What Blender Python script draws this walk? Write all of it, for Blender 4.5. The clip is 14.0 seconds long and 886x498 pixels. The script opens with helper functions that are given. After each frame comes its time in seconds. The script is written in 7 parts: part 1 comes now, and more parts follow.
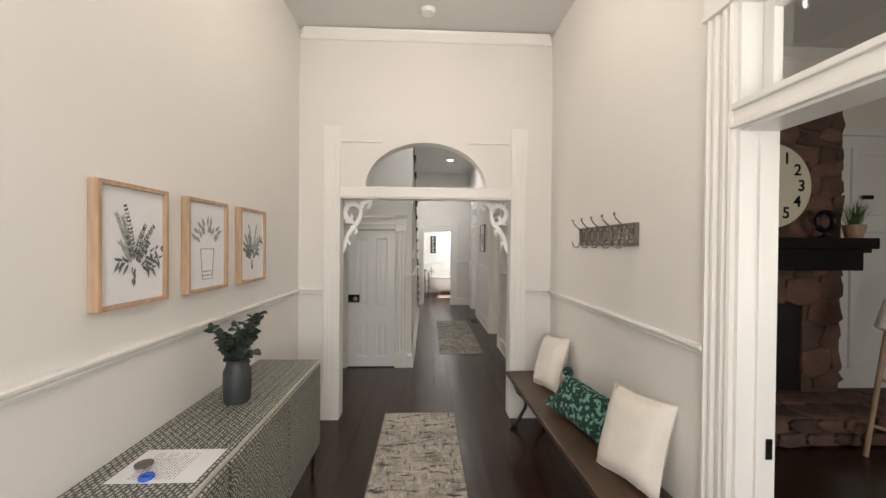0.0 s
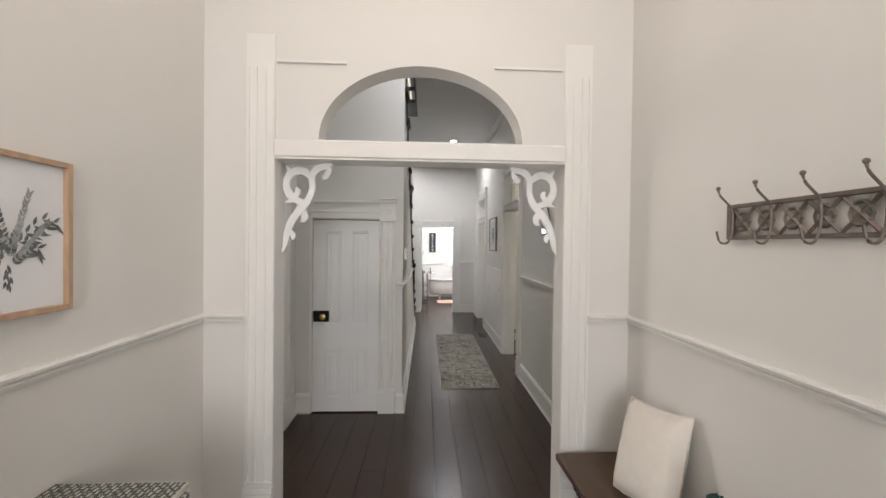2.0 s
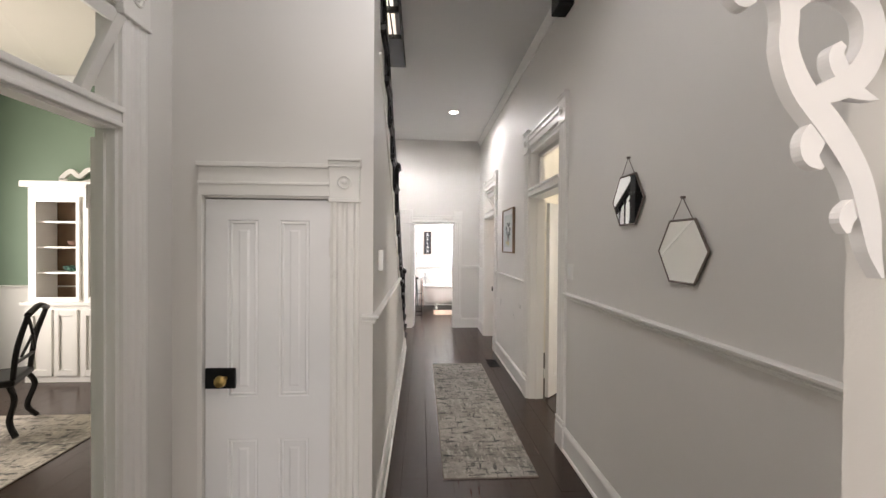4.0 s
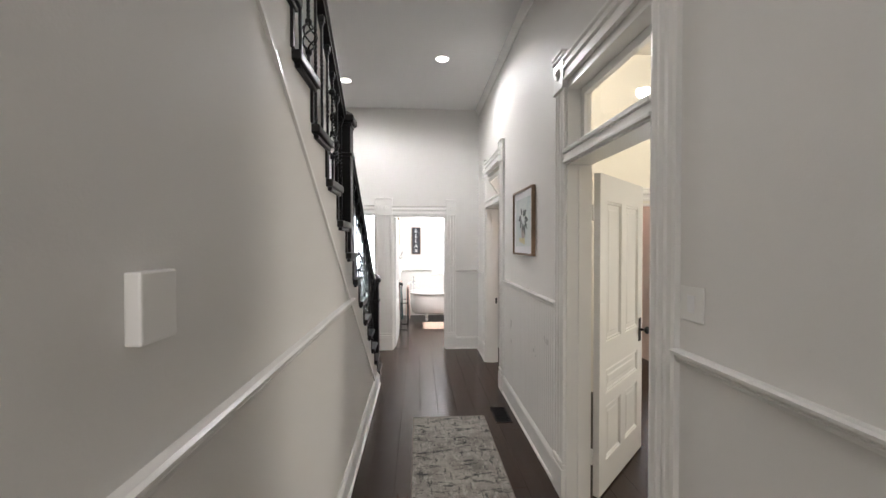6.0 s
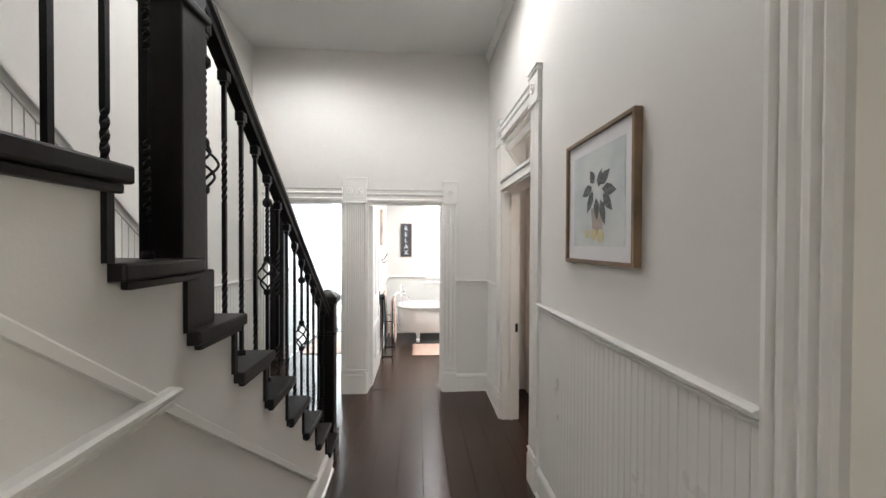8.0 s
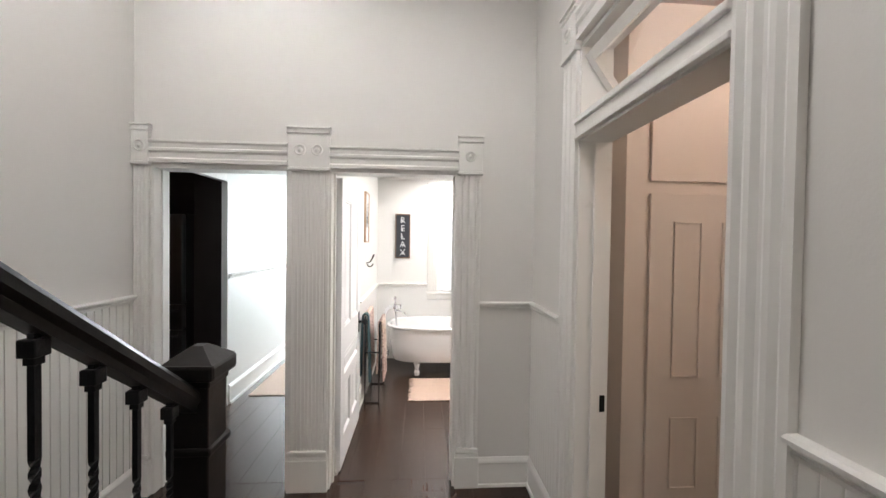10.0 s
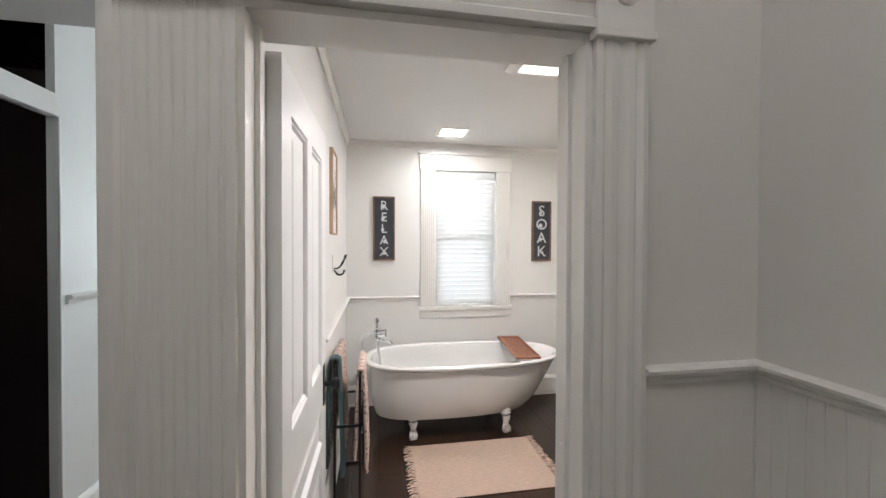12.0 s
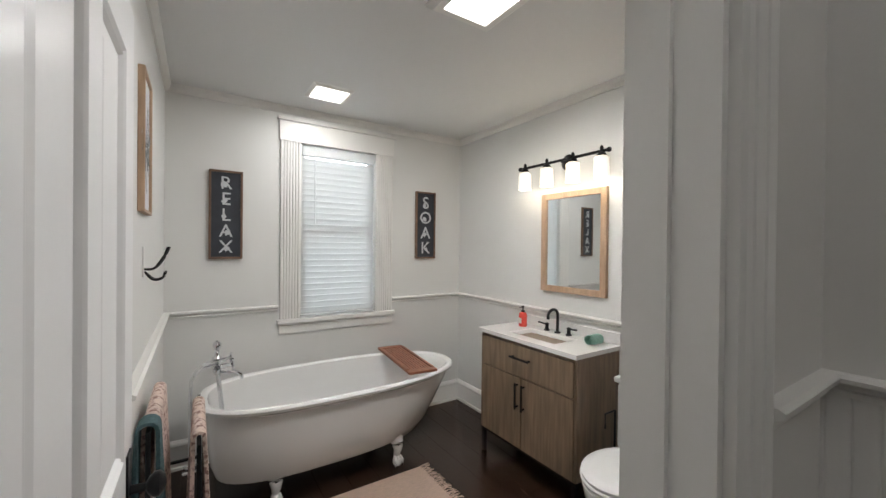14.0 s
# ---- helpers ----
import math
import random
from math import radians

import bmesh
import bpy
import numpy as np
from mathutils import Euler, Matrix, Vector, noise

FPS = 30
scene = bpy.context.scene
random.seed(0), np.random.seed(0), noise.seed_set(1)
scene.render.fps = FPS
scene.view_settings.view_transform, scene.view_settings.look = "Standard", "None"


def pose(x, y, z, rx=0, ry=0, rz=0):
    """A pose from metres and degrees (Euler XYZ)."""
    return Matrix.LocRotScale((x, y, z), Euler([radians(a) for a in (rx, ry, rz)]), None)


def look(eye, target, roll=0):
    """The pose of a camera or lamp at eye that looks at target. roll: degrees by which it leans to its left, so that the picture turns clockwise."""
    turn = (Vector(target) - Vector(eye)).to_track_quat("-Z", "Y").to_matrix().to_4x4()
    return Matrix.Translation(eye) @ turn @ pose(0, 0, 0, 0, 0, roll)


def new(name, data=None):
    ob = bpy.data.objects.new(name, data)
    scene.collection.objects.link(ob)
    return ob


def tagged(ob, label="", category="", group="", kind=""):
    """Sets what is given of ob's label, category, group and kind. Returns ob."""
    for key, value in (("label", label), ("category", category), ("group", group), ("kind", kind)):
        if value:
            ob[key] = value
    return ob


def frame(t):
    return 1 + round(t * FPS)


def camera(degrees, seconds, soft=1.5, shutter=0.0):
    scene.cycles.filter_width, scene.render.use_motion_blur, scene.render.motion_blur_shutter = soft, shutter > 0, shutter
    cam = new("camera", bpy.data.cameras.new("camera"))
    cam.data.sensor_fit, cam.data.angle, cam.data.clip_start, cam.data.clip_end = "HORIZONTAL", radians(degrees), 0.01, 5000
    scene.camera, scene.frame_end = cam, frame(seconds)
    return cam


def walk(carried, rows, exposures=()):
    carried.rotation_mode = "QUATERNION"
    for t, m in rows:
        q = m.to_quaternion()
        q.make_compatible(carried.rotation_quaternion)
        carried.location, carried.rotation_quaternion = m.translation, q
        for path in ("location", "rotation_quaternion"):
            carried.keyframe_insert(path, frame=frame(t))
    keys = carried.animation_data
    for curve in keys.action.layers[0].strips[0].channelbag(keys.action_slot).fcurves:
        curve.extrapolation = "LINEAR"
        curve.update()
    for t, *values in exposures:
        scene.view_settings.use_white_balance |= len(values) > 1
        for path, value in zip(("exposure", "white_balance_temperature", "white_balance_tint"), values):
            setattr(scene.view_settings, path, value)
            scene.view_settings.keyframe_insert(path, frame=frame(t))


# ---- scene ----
cam = camera(99.0, 14.0)
PATH = [
    (0, (0.003, 0.216, 1.658), (0.088, 2.214, 1.64), 0.5),
    (0.5, (0.004, 0.523, 1.647), (0.117, 2.52, 1.62), 0.6),
    (1, (0.042, 0.904, 1.638), (0.153, 2.901, 1.612), 0.6),
    (1.5, (0.043, 1.287, 1.627), (0.138, 3.285, 1.604), 0.7),
    (2, (0.023, 1.694, 1.636), (0.112, 3.692, 1.612), 0.7),
    (2.5, (0.018, 2.117, 1.635), (0.107, 4.115, 1.612), 0.6),
    (3, (0.007, 2.509, 1.631), (0.104, 4.507, 1.61), 0.4),
    (3.5, (0.006, 2.94, 1.63), (0.106, 4.937, 1.608), 0.5),
    (4, (0.054, 3.357, 1.628), (0.168, 5.353, 1.608), 0.4),
    (4.2, (0.08, 3.51, 1.635), (0.205, 5.506, 1.614), 0.3),
    (6.5, (0.319, 5.397, 1.641), (0.45, 7.393, 1.608), -0.1),
    (6.8, (0.346, 5.636, 1.607), (0.476, 7.631, 1.586), 0.3),
    (7, (0.35, 5.797, 1.613), (0.485, 7.793, 1.584), 0.1),
    (7.2, (0.36, 5.973, 1.607), (0.5, 7.968, 1.586), 0.2),
    (9.5, (0.462, 7.928, 1.638), (0.594, 9.923, 1.603), 0.5),
    (10, (0.447, 8.349, 1.614), (0.574, 10.345, 1.578), 0.8),
    (10.5, (0.384, 8.805, 1.608), (0.524, 10.8, 1.575), 0.7),
    (11, (0.275, 9.205, 1.599), (0.426, 11.199, 1.566), 0.5),
    (11.5, (0.195, 9.6, 1.563), (0.419, 11.587, 1.533), 0.3),
    (12, (0.17, 9.934, 1.542), (0.506, 11.905, 1.516), 0.2),
    (12.5, (0.158, 10.171, 1.526), (0.611, 12.119, 1.507), 0.4),
    (13, (0.063, 10.374, 1.505), (0.754, 12.251, 1.5), 0.5),
    (13.5, (0.07, 10.479, 1.513), (0.994, 12.252, 1.5), 0.5),
    (14, (0.059, 10.579, 1.482), (1.147, 12.257, 1.471), 0.6),
]
walk(cam, [(t, look(eye, target, roll)) for t, eye, target, roll in PATH], [(0.0, 0.0, 6550, 11), (1.0, 0.05, 6350, 11), (2.0, 0.1, 6200, 12), (3.0, 0.14, 6200, 13), (3.5, 0.22, 6250, 14), (4.0, 0.50, 6450, 15), (6.5, 0.30, 6250, 12), (7.5, 0.22, 6300, 11),
    (9.5, 0.12, 6450, 12), (10.5, -0.12, 6500, 14), (11.5, -0.48, 6500, 14), (12.5, -0.80, 6400, 12), (13.0, -0.92, 6400, 11), (13.5, -1.2, 6350, 10), (14.0, -1.3, 6350, 10)])

# ---- world and light ----
world = bpy.data.worlds.new("world")
world.use_nodes = True
scene.world = world
wn = world.node_tree
sky = wn.nodes.new("ShaderNodeTexSky")
sky.sky_type, sky.sun_disc = "NISHITA", False
sky.sun_elevation, sky.sun_rotation = radians(50), radians(140)
wn.links.new(sky.outputs[0], wn.nodes["Background"].inputs[0])
wn.nodes["Background"].inputs[1].default_value = 0.12


def area(name, place, rot, sx, sy, watts, color=(1, 1, 1)):
    d = bpy.data.lights.new(name, "AREA")
    d.shape, d.size, d.size_y, d.energy, d.color = "RECTANGLE", sx, sy, watts, color
    ob = new(name, d)
    ob.location, ob.rotation_euler = place, [radians(a) for a in rot]
    return ob


def bulb(name, place, watts, color, radius=0.04, spot=0):
    d = bpy.data.lights.new(name, "SPOT" if spot else "POINT")
    d.energy, d.color, d.shadow_soft_size = watts, color, radius
    if spot:
        d.spot_size, d.spot_blend = radians(spot), 0.6
    ob = new(name, d)
    ob.location = place
    return ob


WARM, NEUTRAL, COOL = (1.0, 0.85, 0.72), (1.0, 0.975, 0.95), (0.84, 0.92, 1.0)
CEIL = 3.69
sun = new("sun", bpy.data.lights.new("sun", "SUN"))
sun.data.energy, sun.data.angle, sun.data.color = 3.0, radians(0.5), (1.0, 0.95, 0.88)
sun.rotation_euler = (radians(40), 0, radians(140))
# daylight through openings
# the entry light is added in an assumed opening that is never in view
area("added_light_entry", (0.0, -1.12, 1.75), (-90, 0, 180), 1.5, 1.9, 68, (1.0, 0.945, 0.875))
area("window_light_bath", (1.02, 13.74, 1.57), (-90, 0, 0), 0.6, 1.3, 27, COOL)
area("window_light_passage", (-0.8, 16.9, 1.6), (-90, 0, 0), 0.9, 1.5, 400, COOL)
area("window_light_sunroom", (5.45, 12.62, 1.4), (0, 90, 0), 1.6, 0.9, 120, COOL)
area("window_light_bedroom", (5.5, 7.2, 1.6), (0, 90, 0), 1.5, 1.2, 60, (1.0, 0.93, 0.8))
area("window_light_living", (3.2, -0.85, 1.7), (-90, 0, 180), 1.4, 1.6, 33, (1.0, 0.93, 0.85))
area("window_light_dining", (-5.3, 6.6, 1.7), (0, -90, 0), 1.5, 1.4, 85, (1.0, 0.9, 0.78))
# two real downlights; the third, at y 4.7, is an added fill without fixture
for x, y, watts in ((0.54, 9.22, 58), (-0.64, 9.85, 56), (0.05, 4.7, 28)):
    bulb("downlight_and_fill", (x, y, CEIL - 0.05), watts, NEUTRAL, 0.08, 172)
bulb("chandelier_lamp", (0.03, 2.25, 3.42), 27, WARM, 0.12)
area("bath_light_fan", (1.04, 11.82, 2.47), (0, 0, 0), 0.2, 0.2, 52, NEUTRAL)
area("bath_light_small", (0.805, 13.17, 2.49), (0, 0, 0), 0.2, 0.2, 14, NEUTRAL)
for y in (11.99, 12.20, 12.42, 12.63):
    bulb("vanity_lamp", (2.09, y, 1.93), 2.8, (1, 0.88, 0.7), 0.03)
bulb("closet_room_lamp", (2.6, 9.4, 3.0), 24, (1.0, 0.86, 0.76), 0.1)
bulb("bedroom_downlight_lamp", (2.05, 8.0, 3.5), 26, (1, 0.9, 0.72), 0.08)
# added fill over the stairs, out of view, with no fixture
bulb("stair_fill", (-0.75, 6.6, 4.9), 45, (1, 0.9, 0.78), 0.1)

# ---- materials ----


def mat(name, base, rough=0.5, metal=0.0, var=0.06, scale=6.0, bump=0.0, bscale=60.0, emit=None, strength=0.0,
        second=None, mixlo=0.4, mixhi=0.6, stretch=(1, 1, 1), trans=0.0, rand=0.0, roughvar=0.0):
    m = bpy.data.materials.new(name)
    m.use_nodes = True
    nt = m.node_tree
    b = nt.nodes["Principled BSDF"]
    b.inputs["Roughness"].default_value, b.inputs["Metallic"].default_value = rough, metal
    b.inputs["Transmission Weight"].default_value = trans
    tc = nt.nodes.new("ShaderNodeTexCoord")
    mp = nt.nodes.new("ShaderNodeMapping")
    mp.inputs["Scale"].default_value = stretch
    nt.links.new(tc.outputs["Object"], mp.inputs[0])
    vec = mp.outputs[0]
    if rand:
        oi = nt.nodes.new("ShaderNodeObjectInfo")
        add = nt.nodes.new("ShaderNodeVectorMath")
        add.operation = "MULTIPLY_ADD"
        nt.links.new(oi.outputs["Random"], add.inputs[0])
        add.inputs[1].default_value = (37, 17, 23)
        nt.links.new(vec, add.inputs[2])
        vec = add.outputs[0]
    nz = nt.nodes.new("ShaderNodeTexNoise")
    nz.inputs["Scale"].default_value, nz.inputs["Detail"].default_value = scale, 8
    nt.links.new(vec, nz.inputs["Vector"])
    rp = nt.nodes.new("ShaderNodeValToRGB")
    rp.color_ramp.elements[0].position, rp.color_ramp.elements[1].position = (mixlo, mixhi) if second else (0.25, 0.75)
    c0 = second or tuple(c * (1 - var) for c in base)
    c1 = base if second else tuple(min(1, c * (1 + var)) for c in base)
    rp.color_ramp.elements[0].color, rp.color_ramp.elements[1].color = (*c0, 1), (*c1, 1)
    nt.links.new(nz.outputs["Fac"], rp.inputs[0])
    out = rp.outputs[0]
    if rand:
        hsv = nt.nodes.new("ShaderNodeHueSaturation")
        mr = nt.nodes.new("ShaderNodeMapRange")
        mr.inputs[3].default_value, mr.inputs[4].default_value = 1 - rand, 1 + rand
        nt.links.new(oi.outputs["Random"], mr.inputs[0])
        nt.links.new(mr.outputs[0], hsv.inputs["Value"])
        nt.links.new(out, hsv.inputs["Color"])
        out = hsv.outputs[0]
    nt.links.new(out, b.inputs["Base Color"])
    if roughvar:
        mr2 = nt.nodes.new("ShaderNodeMapRange")
        mr2.inputs[3].default_value, mr2.inputs[4].default_value = rough - roughvar, rough + roughvar
        nt.links.new(nz.outputs["Fac"], mr2.inputs[0])
        nt.links.new(mr2.outputs[0], b.inputs["Roughness"])
    if bump:
        n2 = nt.nodes.new("ShaderNodeTexNoise")
        n2.inputs["Scale"].default_value, n2.inputs["Detail"].default_value = bscale, 4
        nt.links.new(vec, n2.inputs["Vector"])
        bp = nt.nodes.new("ShaderNodeBump")
        bp.inputs["Strength"].default_value, bp.inputs["Distance"].default_value = bump, 0.004
        nt.links.new(n2.outputs["Fac"], bp.inputs["Height"])
        nt.links.new(bp.outputs[0], b.inputs["Normal"])
    if emit:
        b.inputs["Emission Color"].default_value, b.inputs["Emission Strength"].default_value = (*emit, 1), strength
    return m


M_WALL = mat("wall_paint", (0.72, 0.705, 0.675), 0.56, var=0.02, scale=1.2, bump=0.12, bscale=140, roughvar=0.05)
M_WALLB = mat("bath_wall_paint", (0.74, 0.74, 0.72), 0.42, var=0.02, scale=1.2, bump=0.12, bscale=140)
M_TRIM = mat("trim_paint", (0.79, 0.78, 0.75), 0.3, var=0.02, scale=3, bump=0.1, bscale=35, roughvar=0.06)
M_CEIL = mat("ceiling_paint", (0.64, 0.64, 0.63), 0.55, var=0.02, scale=1, bump=0.1, bscale=90)
M_BCEIL = mat("bath_ceiling_paint", (0.70, 0.70, 0.69), 0.6, var=0.02, scale=1, bump=0.1, bscale=90)
M_DOOR = mat("door_paint", (0.80, 0.80, 0.80), 0.32, var=0.02, scale=3, bump=0.12, bscale=30)
M_PLANK = mat("dark_floor_board", (0.035, 0.018, 0.011), 0.26, var=0.36, scale=3.0, stretch=(12, 1, 1), rand=0.10, roughvar=0.03)
M_SUB = mat("floor_joint", (0.015, 0.010, 0.008), 0.6)
M_BLACK = mat("black_stain_wood", (0.006, 0.0045, 0.004), 0.42, var=0.3, scale=14, bump=0.15, bscale=40)
M_BLACK.node_tree.nodes["Principled BSDF"].inputs["Specular IOR Level"].default_value = 0.3
M_IRON = mat("black_iron", (0.012, 0.012, 0.013), 0.38, 0.6, var=0.2, scale=40, bump=0.2, bscale=150)
M_OAK = mat("light_oak", (0.44, 0.30, 0.195), 0.5, var=0.2, scale=5, stretch=(9, 9, 1.4), bump=0.2, bscale=30)
M_BROWNF = mat("brown_frame_wood", (0.20, 0.13, 0.075), 0.45, var=0.3, scale=9, bump=0.2, bscale=40)
M_PAPER = mat("art_paper", (0.74, 0.74, 0.76), 0.8, var=0.02, scale=10)
M_LEAFD = mat("ink_dark", (0.13, 0.14, 0.14), 0.9, var=0.5, scale=60)
M_LEAFG = mat("ink_grey_green", (0.33, 0.35, 0.34), 0.9, var=0.4, scale=60)
M_BENCH = mat("bench_wood", (0.068, 0.038, 0.021), 0.36, var=0.4, scale=4, stretch=(8, 1, 8), bump=0.15, bscale=20, roughvar=0.1)
M_WHITECLOTH = mat("white_fabric", (0.78, 0.73, 0.66), 0.9, var=0.04, scale=20, bump=0.7, bscale=420)
M_GREEN = mat("green_velvet_pattern", (0.16, 0.34, 0.26), 0.85, second=(0.006, 0.036, 0.030), scale=38, mixlo=0.535, mixhi=0.56, bump=0.8, bscale=200)
M_RUG = mat("rug_abstract", (0.56, 0.51, 0.44), 0.95, var=0.1, scale=30, bump=0.8, bscale=300)
rn_ = M_RUG.node_tree
prev_ = [k.from_socket for k in rn_.links if k.to_socket.name == "Base Color"][0]
for st_, sc_, lo_, hi_, col_ in (((1, 1.3, 1), 2.2, 0.42, 0.62, (0.27, 0.245, 0.215)), ((3.0, 1, 1), 9, 0.52, 0.60, (0.62, 0.58, 0.50)), ((1, 3.4, 1), 6, 0.53, 0.61, (0.05, 0.055, 0.06)), ((4.0, 1, 1), 7, 0.55, 0.63, (0.08, 0.085, 0.085))):
    tc_, mp_, nz_, rp_, mx_ = [rn_.nodes.new(k) for k in ("ShaderNodeTexCoord", "ShaderNodeMapping", "ShaderNodeTexNoise", "ShaderNodeValToRGB", "ShaderNodeMix")]
    mp_.inputs["Scale"].default_value = st_
    mp_.inputs["Location"].default_value = (sc_, lo_ * 9, 0)
    nz_.inputs["Scale"].default_value, nz_.inputs["Detail"].default_value, nz_.inputs["Roughness"].default_value = sc_, 10, 0.75
    rp_.color_ramp.elements[0].position, rp_.color_ramp.elements[1].position = lo_, hi_
    mx_.data_type = "RGBA"
    rn_.links.new(tc_.outputs["Object"], mp_.inputs[0])
    rn_.links.new(mp_.outputs[0], nz_.inputs["Vector"])
    rn_.links.new(nz_.outputs["Fac"], rp_.inputs[0])
    rn_.links.new(rp_.outputs[0], mx_.inputs[0])
    rn_.links.new(prev_, mx_.inputs[6])
    mx_.inputs[7].default_value = (*col_, 1)
    prev_ = mx_.outputs[2]
rn_.links.new(prev_, rn_.nodes["Principled BSDF"].inputs["Base Color"])
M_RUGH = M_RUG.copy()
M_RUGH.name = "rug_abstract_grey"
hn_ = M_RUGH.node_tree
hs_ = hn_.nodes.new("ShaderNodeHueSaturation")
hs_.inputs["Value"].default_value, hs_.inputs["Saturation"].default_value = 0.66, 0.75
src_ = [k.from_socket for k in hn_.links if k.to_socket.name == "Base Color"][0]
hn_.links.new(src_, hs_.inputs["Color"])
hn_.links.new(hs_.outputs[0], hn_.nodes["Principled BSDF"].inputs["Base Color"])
M_VASE = mat("dark_grey_vase", (0.035, 0.04, 0.045), 0.55, var=0.2, scale=15, bump=0.3, bscale=60)
M_FOLIAGE = mat("eucalyptus_leaf", (0.035, 0.052, 0.038), 0.6, var=0.4, scale=20)
M_GRASS = mat("grass_leaf", (0.08, 0.16, 0.04), 0.6, var=0.4, scale=20)
M_GREYMETAL = mat("taupe_metal", (0.16, 0.13, 0.11), 0.5, 0.3, var=0.2, scale=30)
M_MIRROR = mat("mirror_glass", (0.86, 0.88, 0.88), 0.02, 1.0, var=0.0)
M_CHROME = mat("chrome", (0.75, 0.76, 0.78), 0.08, 1.0, var=0.02)
M_STEEL = mat("dark_stainless", (0.20, 0.20, 0.21), 0.28, 0.9, var=0.08, scale=3, stretch=(30, 30, 1))
M_BRASS = mat("brass", (0.55, 0.38, 0.14), 0.3, 1.0, var=0.1, scale=40)
M_LIT = mat("lit_diffuser", (0.9, 0.9, 0.85), 0.5, emit=(1, 0.95, 0.85), strength=9)
M_SHADE = mat("lit_glass_shade", (0.9, 0.88, 0.8), 0.4, emit=(1, 0.9, 0.72), strength=2.2)
M_GLOW = mat("daylight_backdrop", (0.8, 0.85, 0.8), 0.9, emit=(0.85, 0.95, 0.92), strength=6.0)
M_BLIND = mat("white_blind_slat", (0.80, 0.80, 0.79), 0.5, var=0.02)
b_ = M_BLIND.node_tree
tl_ = b_.nodes.new("ShaderNodeBsdfTranslucent")
tl_.inputs[0].default_value = (0.85, 0.87, 0.88, 1)
mx_ = b_.nodes.new("ShaderNodeMixShader")
mx_.inputs[0].default_value = 0.32
b_.links.new(b_.nodes["Principled BSDF"].outputs[0], mx_.inputs[1])
b_.links.new(tl_.outputs[0], mx_.inputs[2])
b_.links.new(mx_.outputs[0], b_.nodes["Material Output"].inputs[0])
M_TUB = mat("white_enamel", (0.82, 0.82, 0.81), 0.13, var=0.01)
M_TRAYW = mat("red_brown_wood", (0.26, 0.10, 0.055), 0.4, var=0.3, scale=8, stretch=(8, 2, 8), bump=0.2, bscale=50)
M_VAN = mat("vanity_walnut_grain", (0.19, 0.135, 0.088), 0.45, var=0.35, scale=4, stretch=(10, 10, 0.9), bump=0.15, bscale=30)
M_QUARTZ = mat("white_quartz", (0.80, 0.79, 0.77), 0.2, var=0.03)
M_JUTE = mat("blush_woven_mat", (0.60, 0.46, 0.37), 0.95, var=0.15, scale=90, stretch=(0.3, 3, 1), bump=1.0, bscale=260)
M_TOWELP = mat("pink_textured_towel", (0.66, 0.52, 0.45), 0.95, second=(0.26, 0.15, 0.13), scale=62, mixlo=0.38, mixhi=0.5, bump=1.0, bscale=160)
M_TOWELB = mat("blue_grey_towel", (0.06, 0.11, 0.12), 0.95, var=0.3, scale=80, bump=1.0, bscale=160)
M_SOAP = mat("coral_soap", (0.75, 0.10, 0.08), 0.25, var=0.05)
M_MINT = mat("mint_cloth", (0.35, 0.58, 0.50), 0.9, var=0.1, scale=60, bump=0.8, bscale=200)
M_SIGN = mat("blackboard_sign", (0.022, 0.026, 0.035), 0.6, var=0.3, scale=12)
M_SIGNF = mat("sign_frame_wood", (0.15, 0.085, 0.05), 0.55, var=0.3, scale=20)
M_INKW = mat("sign_white", (0.55, 0.57, 0.58), 0.8, var=0.1)
M_STONE = mat("red_brown_stone", (0.19, 0.10, 0.07), 0.8, second=(0.09, 0.06, 0.048), scale=5, mixlo=0.3, mixhi=0.7, bump=1.0, bscale=18, rand=0.35)
M_MORTAR = mat("mortar", (0.13, 0.085, 0.065), 0.95, var=0.2, scale=30, bump=1, bscale=60)
M_PINE = mat("red_pine_board", (0.36, 0.135, 0.058), 0.5, var=0.3, scale=3, stretch=(1.2, 1.2, 14), bump=0.2, bscale=20, rand=0.2)
M_SAGE = mat("green_wall_paint", (0.20, 0.275, 0.205), 0.6, var=0.04, scale=2)
M_CREAM = mat("cream_wall_paint", (0.78, 0.745, 0.66), 0.5, var=0.02, scale=2)
M_PINKW = mat("blush_panel_paint", (0.70, 0.61, 0.54), 0.45, var=0.02, scale=2)
M_BEDW = mat("dark_grey_bed_wood", (0.045, 0.04, 0.036), 0.5, var=0.2, scale=12, stretch=(1, 1, 6))
M_BLANKET = mat("cream_striped_blanket", (0.62, 0.50, 0.32), 0.95, second=(0.72, 0.66, 0.54), scale=5, mixlo=0.45, mixhi=0.55, stretch=(3, 0.5, 0.5), bump=0.9, bscale=150)
M_CAB = mat("bone_inlay_pattern", (0.50, 0.50, 0.45), 0.4, second=(0.125, 0.14, 0.125), scale=85, mixlo=0.47, mixhi=0.52, bump=0.3, bscale=80)
cn_ = M_CAB.node_tree
tc_, sx_, cx_, nz_, ad_, br_ = [cn_.nodes.new(k) for k in ("ShaderNodeTexCoord", "ShaderNodeSeparateXYZ", "ShaderNodeCombineXYZ", "ShaderNodeTexNoise", "ShaderNodeVectorMath", "ShaderNodeTexBrick")]
sm_ = cn_.nodes.new("ShaderNodeMath")
cn_.links.new(tc_.outputs["Object"], sx_.inputs[0])
cn_.links.new(sx_.outputs[0], sm_.inputs[0])
cn_.links.new(sx_.outputs[2], sm_.inputs[1])
cn_.links.new(sx_.outputs[1], cx_.inputs[0])
cn_.links.new(sm_.outputs[0], cx_.inputs[1])
